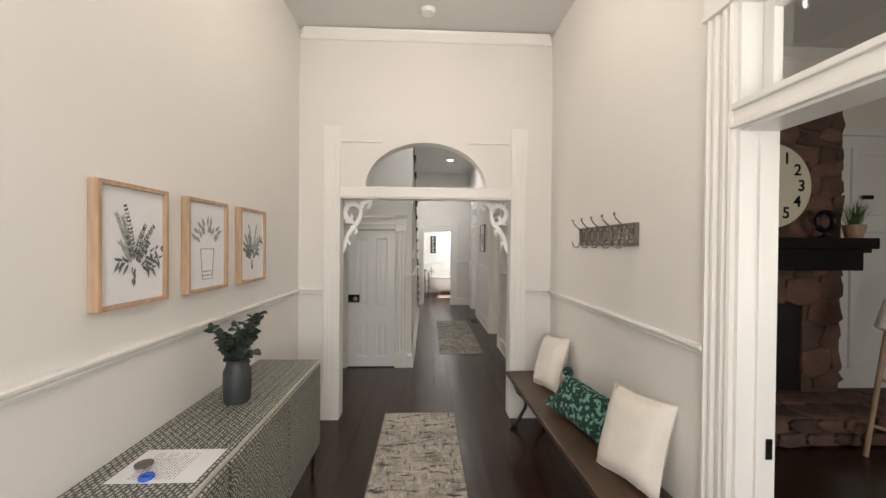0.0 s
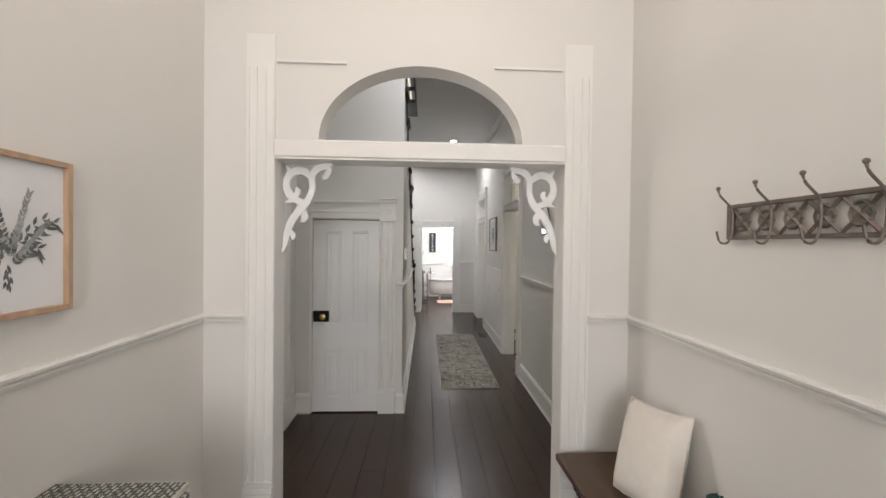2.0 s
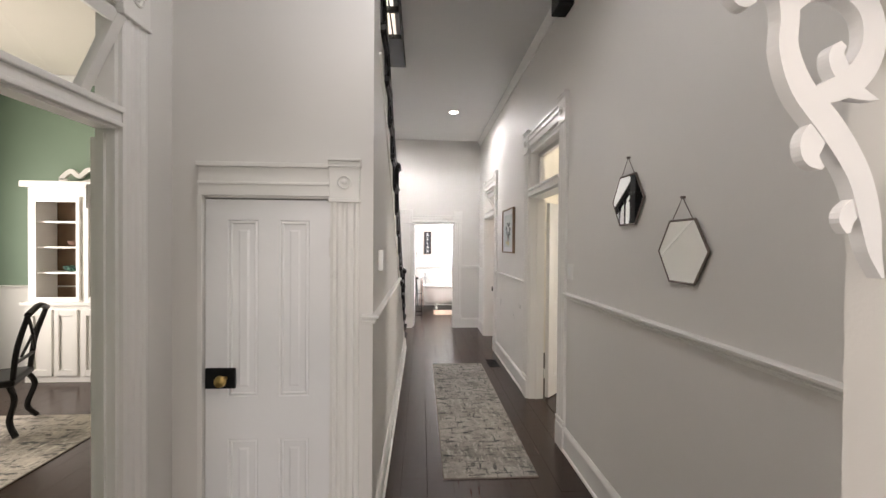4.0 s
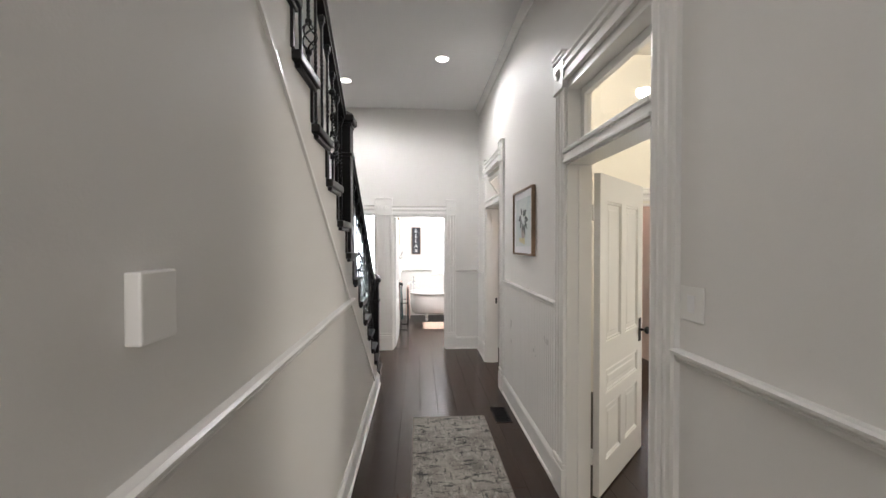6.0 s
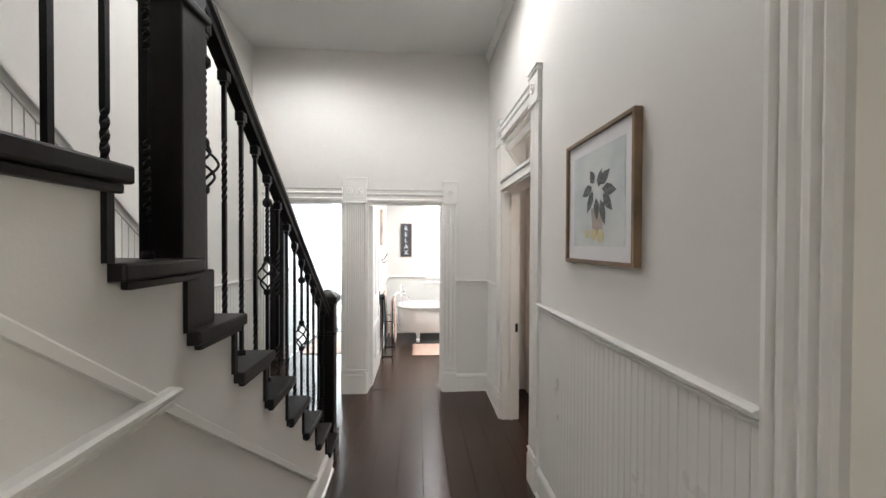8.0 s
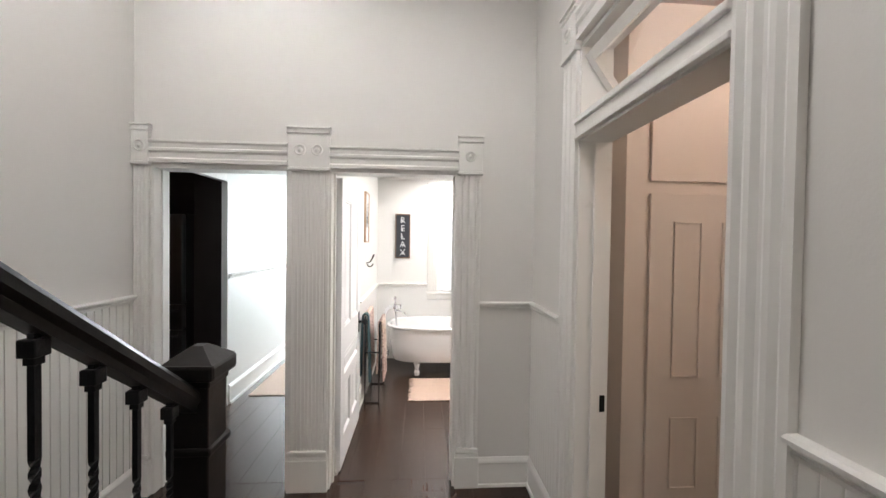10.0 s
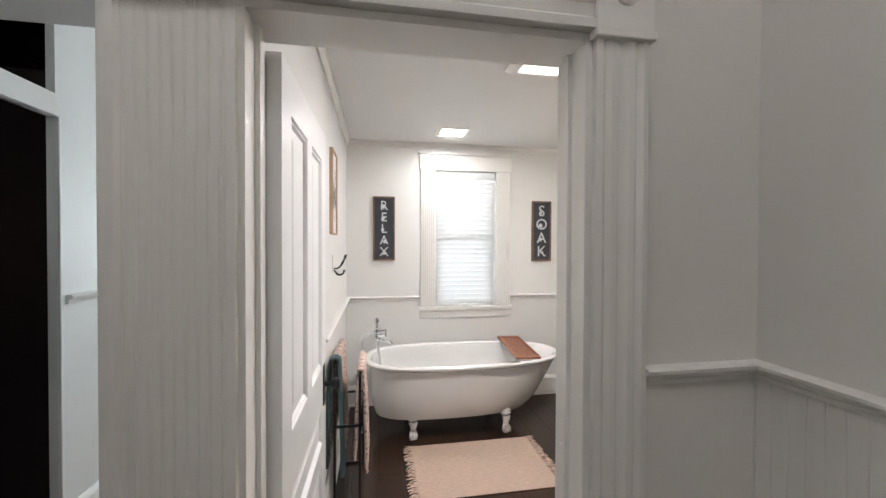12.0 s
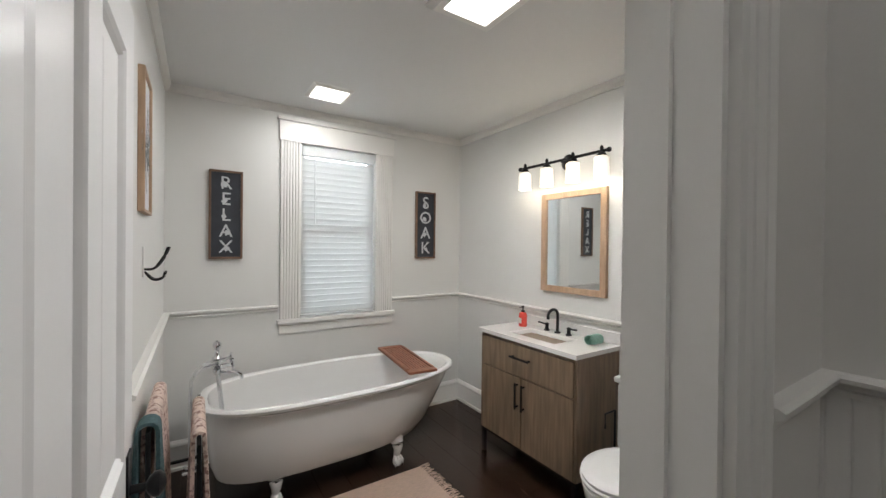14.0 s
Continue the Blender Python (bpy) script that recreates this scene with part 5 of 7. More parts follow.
# bench
bench = thing("bench", "long brown wooden bench with black iron legs against the wall", "bench", at=(0.987, 2.79, 0), rz=2)
bm = bmesh.new()
box(bm, -0.19, 0.17, -1.05, 1.0, 0.43, 0.47, 0.010)
part("seat", bm, M_BENCH, bench, "brown wooden seat plank")
for y in (-0.85, 0.84):
    bm = bmesh.new()
    for s in (-1, 1):
        tube(bm, smooth_path([(s * 0.15, y, 0.42), (s * 0.12, y, 0.34), (s * 0.05, y, 0.26), (s * 0.04, y, 0.20), (s * 0.09, y, 0.10), (s * 0.135, y, 0.035), (s * 0.16, y, 0.02)], 4), 0.016, 8)
    box(bm, -0.15, 0.15, y - 0.02, y + 0.02, 0.41, 0.43, 0.003)
    box(bm, -0.18, -0.12, y - 0.022, y + 0.022, 0, 0.035, 0.006)
    box(bm, 0.12, 0.170, y - 0.022, y + 0.022, 0, 0.035, 0.006)
    part("leg", bm, M_IRON, bench, "black iron pedestal leg")
bm = bmesh.new()
box(bm, -0.012, 0.012, -0.83, 0.82, 0.22, 0.25, 0.003)
part("stretcher", bm, M_IRON, bench, "black iron stretcher")


def cushion(name, label, at, rx, ry, rz, w, h, d, material, tassels=False):
    t = thing(name, label, "cushion", "cushions on the bench", at=at, rx=rx, ry=ry, rz=rz)
    bm = bmesh.new()
    n = 14
    for s in (-1, 1):
        g = []
        for i in range(n + 1):
            row = []
            for j in range(n + 1):
                u, v = i / n * 2 - 1, j / n * 2 - 1
                puff = max(0.0, (1 - u ** 4) * (1 - v ** 4)) ** 0.55
                pin = 1 - 0.07 * (1 - u * u) * abs(v) ** 3
                pin2 = 1 - 0.07 * (1 - v * v) * abs(u) ** 3
                wr = 0.006 * noise.noise(Vector((u * 3 + at[1] * 5, v * 3, s)))
                row.append(bm.verts.new((u * w / 2 * pin2, s * (d / 2 * puff + wr * puff), (v * pin + 1) * h / 2)))
            g.append(row)
        for i in range(n):
            for j in range(n):
                bm.faces.new((g[i][j], g[i + 1][j], g[i + 1][j + 1], g[i][j + 1]))
    bmesh.ops.remove_doubles(bm, verts=bm.verts, dist=0.0008)
    part("pillow", bm, material, t, "", True)
    bm = bmesh.new()
    pts = [(-w / 2, 0, 0.0), (w / 2, 0, 0.0), (w / 2, 0, h), (-w / 2, 0, h)]
    if tassels:
        for k, (x, y, z) in enumerate(pts):
            bm = bmesh.new()
            bmesh.ops.create_icosphere(bm, subdivisions=3, radius=0.036, matrix=Matrix.Translation((x, y, z + (0.03 if z < 0.1 else 0))))
            for v in bm.verts:
                v.co += Vector((noise.noise(v.co * 90), noise.noise(v.co * 90 + Vector((9, 0, 0))), noise.noise(v.co * 90 + Vector((0, 9, 0))))) * 0.012
            part("pompom", bm, M_GREEN, t, "dark green and mint yarn pompom")
    else:
        loop = [(x, 0, z) for x, _, z in pts]
        for a, b in zip(pts, pts[1:] + pts[:1]):
            m = tuple((a[i] + b[i]) / 2 for i in range(3))
            c = (0, 0, h / 2)
            mid = tuple(m[i] + (c[i] - m[i]) * 0.07 for i in range(3))
            tube(bm, smooth_path([a, mid, b], 5), 0.0035, 5)
        part("piping", bm, material, t, "sewn white piping")
    return t


cushion("cushion", "plain off-white square cushion leaning on the wall", (1.01, 2.08, 0.475), -20, -3, -72, 0.385, 0.44, 0.15, M_WHITECLOTH)
cushion("cushion", "off-white square cushion standing at the bench's end", (0.995, 3.33, 0.475), -20, -6, -74, 0.34, 0.44, 0.14, M_WHITECLOTH)
cushion("cushion", "dark green and mint patterned lumbar cushion with pompoms", (0.975, 2.66, 0.482), -32, 3, -76, 0.58, 0.28, 0.13, M_GREEN, True)

hooks = thing("coat_rack", "taupe carved coat rack board with five double metal hooks", "coat rack", at=(R, 2.71, 1.668), rz=90)
bm = bmesh.new()
W, H = 0.40, 0.132
for x0, x1, z0, z1 in ((-W, W, 0, 0.014), (-W, W, H - 0.014, H), (-W, -W + 0.02, 0.014, H - 0.014), (W - 0.02, W, 0.014, H - 0.014)):
    box(bm, x0, x1, 0.001, 0.022, z0, z1, 0.002)
for k in range(8):
    xc = -W + 0.02 + (k + 0.5) * (2 * W - 0.04) / 8
    hw = (2 * W - 0.04) / 16
    tube(bm, [(xc - hw, 0.012, 0.014), (xc + hw, 0.012, H - 0.014)], 0.007, 4)
    tube(bm, [(xc - hw, 0.012, H - 0.014), (xc + hw, 0.012, 0.014)], 0.007, 4)
    tube(bm, [(xc + hw * 0.6 * math.cos(a), 0.012, H / 2 + hw * 0.7 * math.sin(a)) for a in [2 * math.pi * j / 10 for j in range(11)]], 0.006, 4)
part("board", bm, M_GREYMETAL, hooks, "carved lattice board")
for k in range(5):
    x = -0.275 + k * 0.16
    bm = bmesh.new()
    tube(bm, smooth_path([(x, 0.085, H + 0.055), (x, 0.075, H + 0.03), (x, 0.035, H - 0.01), (x, 0.026, H - 0.04), (x, 0.028, 0.03), (x, 0.045, -0.012), (x, 0.075, -0.010), (x, 0.088, 0.03)], 5), 0.004, 6)
    bmesh.ops.create_uvsphere(bm, u_segments=8, v_segments=6, radius=0.008, matrix=Matrix.Translation((x, 0.085, H + 0.058)))
    part("hook", bm, M_GREYMETAL, hooks, "double metal hook", True)


def rug(name, label, at, w, l, material, rz=0):
    t = thing(name, label, "rug", "hallway runner rugs", at=at, rz=rz)
    bm = bmesh.new()
    box(bm, -w / 2, w / 2, -l / 2, l / 2, 0, 0.009, 0.003)
    part("carpet", bm, material, t)
    bm = bmesh.new()
    for s in (-1, 1):
        tube(bm, [(s * w / 2, -l / 2, 0.005), (s * w / 2, l / 2, 0.005)], 0.0045, 6)
        tube(bm, [(-w / 2, s * l / 2, 0.005), (w / 2, s * l / 2, 0.005)], 0.0045, 6)
    part("binding", bm, M_GREYMETAL, t, "thin bound edge")
    return t


rug("rug", "faded beige and charcoal abstract runner rug in the foyer", (-0.053, 2.66, 0.0), 0.675, 2.55, M_RUG)
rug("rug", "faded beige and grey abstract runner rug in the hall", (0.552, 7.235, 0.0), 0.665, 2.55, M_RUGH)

lamp = thing("chandelier", "ceiling light with small candle bulbs", "ceiling light", at=(0.03, 2.88, CEIL))
bm = bmesh.new()
lathe(bm, [(0.06, -0.001), (0.06, -0.02), (0.012, -0.04), (0.012, -0.16), (0.03, -0.18), (0.01, -0.2)], 16)
for s in (-1, 1):
    tube(bm, smooth_path([(0, 0, -0.17), (s * 0.08, 0, -0.20), (s * 0.17, 0, -0.19), (s * 0.17, 0, -0.16)], 4), 0.006, 6)
part("canopy", bm, M_GREYMETAL, lamp, "dark metal body", True)
for s in (-1, 1):
    bm = bmesh.new()
    lathe(bm, [(0.010, 0), (0.016, -0.02), (0.014, -0.05), (0.003, -0.075)], 10, (s * 0.17, 0, -0.205))
    part("bulb", bm, M_LIT, lamp, "lit bulb", True)
smoke = thing("smoke_detector", "round white smoke detector on the ceiling", "smoke detector", at=(0.0, 3.50, CEIL))
bm = bmesh.new()
lathe(bm, [(0.065, 0), (0.065, -0.02), (0.055, -0.035), (0.02, -0.038), (0.002, -0.038)], 24)
part("case", bm, M_TRIM, smoke, "", True)

for x, y in ((0.54, 9.22), (-0.64, 9.85)):
    dl = thing("downlight", "round recessed ceiling downlight, lit", "ceiling light", "ceiling downlights", at=(x, y, CEIL))
    bm = bmesh.new()
    lathe(bm, [(0.085, 0), (0.085, -0.004), (0.068, -0.007), (0.066, -0.002)], 24)
    part("trim_ring", bm, M_TRIM, dl, "white trim ring", True)
    bm = bmesh.new()
    lathe(bm, [(0.064, -0.003), (0.064, -0.0045), (0.002, -0.0045)], 24)
    part("diffuser", bm, M_LIT, dl, "lit diffuser")

# ---- hall things ----
for y, z, s in ((5.395, 1.885, 0.156), (4.953, 1.608, 0.158)):
    m = thing("wall_mirror", "hexagonal wall mirror in a thin metal frame on a chain" if s < 0.157 else "lower hexagonal wall mirror in a thin metal frame on a chain", "mirror", "hexagonal mirrors", at=(HR, y, z), rz=90)
    hx = [(s * math.cos(radians(a)), s * math.sin(radians(a))) for a in (0, 60, 120, 180, 240, 300)]
    bm = bmesh.new()
    ngon(bm, [(x * 0.985, 0.008, zz * 0.985) for x, zz in hx], (0, 0.006, 0))
    part("glass", bm, M_MIRROR, m, "mirror glass")
    bm = bmesh.new()
    for a, b in zip(hx, hx[1:] + hx[:1]):
        tube(bm, [(a[0], 0.011, a[1]), (b[0], 0.011, b[1])], 0.006, 6)
    part("frame", bm, M_GREYMETAL, m, "thin metal frame")
    bm = bmesh.new()
    top = s * math.sin(radians(60))
    for sd in (-1, 1):
        tube(bm, [(sd * s * 0.42, 0.011, top), (0, 0.011, top + 0.10)], 0.002, 5)
    lathe(bm, [(0.006, 0), (0.006, 0.018)], 8, (0, 0, top + 0.10), "y")
    part("chain", bm, M_GREYMETAL, m, "thin hanging chain")


def art_water(t, w, h, z0, y):
    bm = bmesh.new()
    box(bm, -w / 2 + 0.06, w / 2 - 0.06, y - 0.001, y + 0.0005, z0 + 0.06, z0 + h - 0.06)
    part("painting", bm, M_ARTSKY, t, "blue-grey watercolour")
    bm = bmesh.new()
    for k, (x, f, ang, l) in enumerate(((-0.03, 0.60, 150, 0.10), (-0.05, 0.56, 190, 0.12), (-0.06, 0.52, 225, 0.11), (-0.02, 0.58, 110, 0.08), (0.00, 0.50, 265, 0.10), (0.03, 0.56, 300, 0.11), (0.04, 0.60, 340, 0.10), (0.02, 0.62, 60, 0.07), (-0.04, 0.48, 250, 0.12))):
        leafshape(bm, x, z0 + h * f, radians(ang), l, 0.055, y + 0.0012 + 0.0002 * k)
    part("leaves", bm, M_LEAFD, t, "dark painted drooping leaves")
    bm = bmesh.new()
    ngon(bm, [(-0.07, y + 0.0008, z0 + h * 0.42), (-0.055, y + 0.0008, z0 + h * 0.22), (-0.02, y + 0.0008, z0 + h * 0.19), (0.03, y + 0.0008, z0 + h * 0.22), (0.05, y + 0.0008, z0 + h * 0.42)], (0, 0.0003, 0))
    part("pot", bm, M_ARTPOT, t, "grey-brown painted pot")
    bm = bmesh.new()
    for k, (x, rad) in enumerate(((-0.04, 0.030), (0.02, 0.026), (0.08, 0.022))):
        lathe(bm, [(rad, 0), (rad, 0.0006)], 14, (x, y + 0.0014 + k * 0.0002, z0 + 0.105 + 0.006 * k), "y")
    part("lemons", bm, M_YELLOW, t, "yellow painted fruit")


picture((HR, 8.265, 1.533), 90, 0.61, 0.575, 0.032, M_BROWNF, 0.017, "dark wood framed blue-grey still life watercolour with white mat", art_water)

sw = thing("light_switch", "white light switch plate", "light switch", at=(HR, 6.22, 1.43), rz=90)
bm = bmesh.new()
box(bm, -0.055, 0.055, 0, 0.006, -0.06, 0.06, 0.003)
part("plate", bm, M_TRIM, sw)
bm = bmesh.new()
box(bm, -0.016, 0.016, 0.006, 0.009, -0.03, 0.03, 0.001)
part("rocker", bm, M_DOOR, sw, "white rocker")
th = thing("thermostat", "small white thermostat on the stair wall", "thermostat", at=(SX, 5.66, 1.535), rz=-90)
bm = bmesh.new()
box(bm, -0.045, 0.045, 0, 0.028, -0.06, 0.06, 0.004)
part("case", bm, M_TRIM, th)
ol = thing("wall_outlet", "small white wall outlet above the baseboard", "outlet", at=(HR, 8.455, 0.30), rz=90)
bm = bmesh.new()
box(bm, -0.02, 0.02, 0, 0.005, -0.03, 0.03, 0.002)
part("plate", bm, M_TRIM, ol)
vt = thing("floor_vent", "dark metal floor register in the hall", "vent", at=(1.05, 8.53, 0.0))
bm = bmesh.new()
for x0, x1, y0, y1 in ((-0.075, 0.075, -0.16, -0.145), (-0.075, 0.075, 0.145, 0.16), (-0.075, -0.06, -0.145, 0.145), (0.06, 0.075, -0.145, 0.145)):
    box(bm, x0, x1, y0, y1, 0, 0.005, 0.001)
part("frame", bm, M_IRON, vt, "dark metal frame")
bm = bmesh.new()
for k in range(19):
    box(bm, -0.06, 0.06, -0.142 + k * 0.015, -0.134 + k * 0.015, 0.0, 0.003)
part("grille", bm, M_IRON, vt, "slotted grille")

# ---- bathroom ----
win = thing("window_bath", "white sash window with lowered white slatted blinds above the tub", "window", at=(1.028, BYN, 0.928))
bm = bmesh.new()
for s in (-1, 1):
    for k in range(7):
        x = s * (0.315 + k * 0.0205)
        box(bm, min(x, x + s * 0.0165), max(x, x + s * 0.0165), -0.024, 0, 0, 1.335, 0.003)
    box(bm, min(s * 0.305, s * 0.455), max(s * 0.305, s * 0.455), -0.014, 0, 0, 1.335)
box(bm, -0.465, 0.465, -0.022, 0, 1.335, 1.485, 0.003)
box(bm, -0.48, 0.48, -0.040, 0, 1.485, 1.51, 0.006)
box(bm, -0.475, 0.475, -0.045, 0, -0.035, 0, 0.006)
box(bm, -0.46, 0.46, -0.020, 0, -0.11, -0.035, 0.004)
part("window_frame", bm, M_TRIM, win, "white fluted window casing")
bm = bmesh.new()
for z0, z1 in ((0, 0.05), (0.64, 0.70), (1.285, 1.335)):
    box(bm, -0.305, 0.305, 0.07, 0.10, z0, z1, 0.002)
for s in (-1, 1):
    box(bm, min(s * 0.26, s * 0.305), max(s * 0.26, s * 0.305), 0.07, 0.10, 0.05, 1.285, 0.002)
part("sash", bm, M_TRIM, win, "white sash")
bm = bmesh.new()
box(bm, -0.26, 0.26, 0.083, 0.087, 0.05, 1.285)
g = part("pane", bm, M_GLASS, win, "clear glass")
g.visible_shadow = False
bm = bmesh.new()
box(bm, -0.298, 0.298, 0.004, 0.055, 1.25, 1.333, 0.004)
part("headrail", bm, M_BLIND, win, "blind valance")
slat = None
for k in range(26):
    if slat is None:
        bm = bmesh.new()
        a = radians(73)
        for p in ((-1, 1),):
            c, s = math.cos(a) * 0.0258, math.sin(a) * 0.0258
            ngon(bm, [(-0.296, 0.03 - c, s), (-0.296, 0.03, 0.004), (-0.296, 0.03 + c, -s), (-0.296, 0.033 + c, -s + 0.001), (-0.296, 0.033, 0.007), (-0.296, 0.033 - c, s + 0.001)], (0.592, 0, 0))
        slat = make("slat", bm, M_BLIND)
    ob = new("slat", slat)
    ob.parent, ob.location = win, (0, 0, 0.045 + k * 0.0465)
bm = bmesh.new()
box(bm, -0.296, 0.296, 0.015, 0.045, 0.003, 0.018, 0.003)
part("bottom_rail", bm, M_BLIND, win, "blind bottom rail")
bm = bmesh.new()
tube(bm, [(-0.20, -0.002, 1.25), (-0.20, -0.004, 0.72)], 0.003, 6)
part("wand", bm, M_BLIND, win, "blind wand")
bm = bmesh.new()
box(bm, -0.6, 3.0, 15.5, 15.55, -0.3, 4.5)
struct("backdrop", bm, M_GLOW, "bright daylight outside")
bm = bmesh.new()
box(bm, -3.5, 0.5, 18.0, 18.05, -0.3, 4.5)
struct("backdrop", bm, M_GLOW, "bright daylight outside")
bm = bmesh.new()
box(bm, 7.3, 7.35, 10.5, 15, -0.3, 4.0)
struct("backdrop", bm, M_GLOW, "bright daylight outside")

tub = thing("bathtub", "white enamelled clawfoot bathtub with a rolled rim", "bathtub", at=(0.900, 13.11, 0))


def tub_ring(bm, z, x0, x1, hw, seg=48):
    ring = []
    for k in range(seg):
        a = 2 * math.pi * k / seg
        c, s = math.cos(a), math.sin(a)
        # one end round, the other squarer
        e = 0.62 if c < 0 else 0.9
        x = (abs(c) ** e) * (1 if c > 0 else -1)
        y = (abs(s) ** (0.72 if c < 0 else 0.85)) * (1 if s > 0 else -1)
        ring.append(bm.verts.new(((x0 + x1) / 2 + x * (x1 - x0) / 2, y * hw, z)))
    return ring


bm = bmesh.new()
levels = [(z, xa - 0.035, xb + 0.04, w) for z, xa, xb, w in [(0.155, -0.62, 0.28, 0.15), (0.150, -0.68, 0.40, 0.22), (0.175, -0.72, 0.50, 0.275), (0.25, -0.745, 0.575, 0.31), (0.38, -0.760, 0.655, 0.335), (0.50, -0.765, 0.73, 0.345), (0.565, -0.770, 0.765, 0.352),
          (0.580, -0.800, 0.795, 0.378), (0.598, -0.805, 0.803, 0.384), (0.610, -0.795, 0.795, 0.374), (0.612, -0.775, 0.775, 0.358), (0.600, -0.755, 0.752, 0.338), (0.50, -0.745, 0.70, 0.325), (0.30, -0.72, 0.60, 0.30), (0.20, -0.66, 0.45, 0.24), (0.185, -0.5, 0.2, 0.12)]]
rings = [tub_ring(bm, *l) for l in levels]
for a, b in zip(rings, rings[1:]):
    for k in range(48):
        bm.faces.new((a[k], a[(k + 1) % 48], b[(k + 1) % 48], b[k]))
bm.faces.new(rings[0])
bm.faces.new(rings[-1])
part("basin", bm, M_TUB, tub, "white enamelled basin", True)
for x in (-0.46, 0.30):
    for s in (-1, 1):
        bm = bmesh.new()
        y = s * 0.20
        tube(bm, smooth_path([(x, y - s * 0.02, 0.21), (x, y + s * 0.02, 0.165), (x, y + s * 0.035, 0.12), (x, y + s * 0.02, 0.075), (x, y + s * 0.025, 0.045)], 4), [0.05, 0.05, 0.05, 0.048, 0.044, 0.04, 0.037, 0.034, 0.030, 0.027, 0.025, 0.024, 0.022, 0.022, 0.024, 0.028, 0.03][:17], 10)
        bmesh.ops.create_uvsphere(bm, u_segments=12, v_segments=8, radius=0.033, matrix=Matrix.Translation((x, y + s * 0.03, 0.034)))
        for q in (-1, 0, 1):
            tube(bm, [(x + q * 0.018, y + s * 0.03, 0.068), (x + q * 0.026, y + s * 0.058, 0.05), (x + q * 0.026, y + s * 0.062, 0.012)], [0.010, 0.009, 0.005], 6)
        part("claw_foot", bm, M_TUB, tub, "white ball-and-claw foot", True)
bm = bmesh.new()
fx = -0.745
for y, dz in ((-0.035, 0.0), (0.035, -0.035)):
    tube(bm, smooth_path([(fx - 0.125, y, 0.0), (fx - 0.125, y, 0.40), (fx - 0.125, y, 0.68 + dz), (fx - 0.115, y, 0.75 + dz), (fx - 0.08, y, 0.80 + dz), (fx - 0.03, y, 0.815 + dz), (fx + 0.01, y, 0.815 + dz)], 5), 0.0085, 8)
lathe(bm, [(0.016, 0.74), (0.021, 0.755), (0.019, 0.80), (0.026, 0.815), (0.026, 0.83), (0.014, 0.84), (0.011, 0.86), (0.015, 0.868), (0.011, 0.876), (0.021, 0.890), (0.024, 0.905), (0.018, 0.922), (0.003, 0.930)], 14, (fx, 0, 0))
tube(bm, [(fx, -0.07, 0.79), (fx, 0.07, 0.79)], 0.015, 10)
tube(bm, smooth_path([(fx, 0, 0.75), (fx + 0.04, 0, 0.745), (fx + 0.10, 0, 0.73), (fx + 0.125, 0, 0.71), (fx + 0.128, 0, 0.69)], 4), 0.010, 8)
tube(bm, [(fx + 0.005, 0, 0.75), (fx + 0.035, 0, 0.45)], 0.012, 8)
for s in (-1, 1):
    tube(bm, [(fx, s * 0.055, 0.79), (fx + 0.07, s * 0.07, 0.80)], 0.012, 8)
    for q in range(2):
        a = q * math.pi / 2 + 0.3
        tube(bm, [(fx + 0.075, s * 0.07 + 0.036 * math.cos(a), 0.80 + 0.036 * math.sin(a)), (fx + 0.075, s * 0.07 - 0.036 * math.cos(a), 0.80 - 0.036 * math.sin(a))], 0.007, 6)
for y in (-0.035, 0.035):
    tube(bm, [(fx - 0.16, y, 0.22), (fx - 0.07, y, 0.22)], 0.011, 8)
    tube(bm, [(fx - 0.075, y - 0.03, 0.22), (fx - 0.075, y + 0.03, 0.22)], 0.007, 6)
    tube(bm, [(fx - 0.075, y, 0.19), (fx - 0.075, y, 0.25)], 0.007, 6)
part("faucet", bm, M_CHROME, tub, "chrome tub faucet with cross handles and risers", True)
bm = bmesh.new()
lathe(bm, [(0.03, 0), (0.03, 0.004), (0.012, 0.008)], 14, (fx - 0.125, -0.035, 0))
lathe(bm, [(0.03, 0), (0.03, 0.004), (0.012, 0.008)], 14, (fx - 0.125, 0.035, 0))
part("floor_flange", bm, M_CHROME, tub, "chrome floor flanges")

tray = thing("bath_tray", "red-brown wooden bath tray across the tub", "bath tray", at=(1.405, 13.18, 0.613), rz=-6)
bm = bmesh.new()
for y0, y1 in ((-0.36, -0.30), (0.30, 0.36)):
    box(bm, -0.105, 0.105, y0, y1, 0, 0.018, 0.003)
for x0, x1 in ((-0.105, -0.085), (0.085, 0.105)):
    box(bm, x0, x1, -0.30, 0.30, 0, 0.022, 0.003)
part("tray_frame", bm, M_TRAYW, tray, "red-brown wood frame")
for k in range(8):
    bm = bmesh.new()
    x = -0.080 + k * 0.0205
    box(bm, x, x + 0.016, -0.30, 0.30, 0.004, 0.014, 0.002)
    part("slat", bm, M_TRAYW, tray)


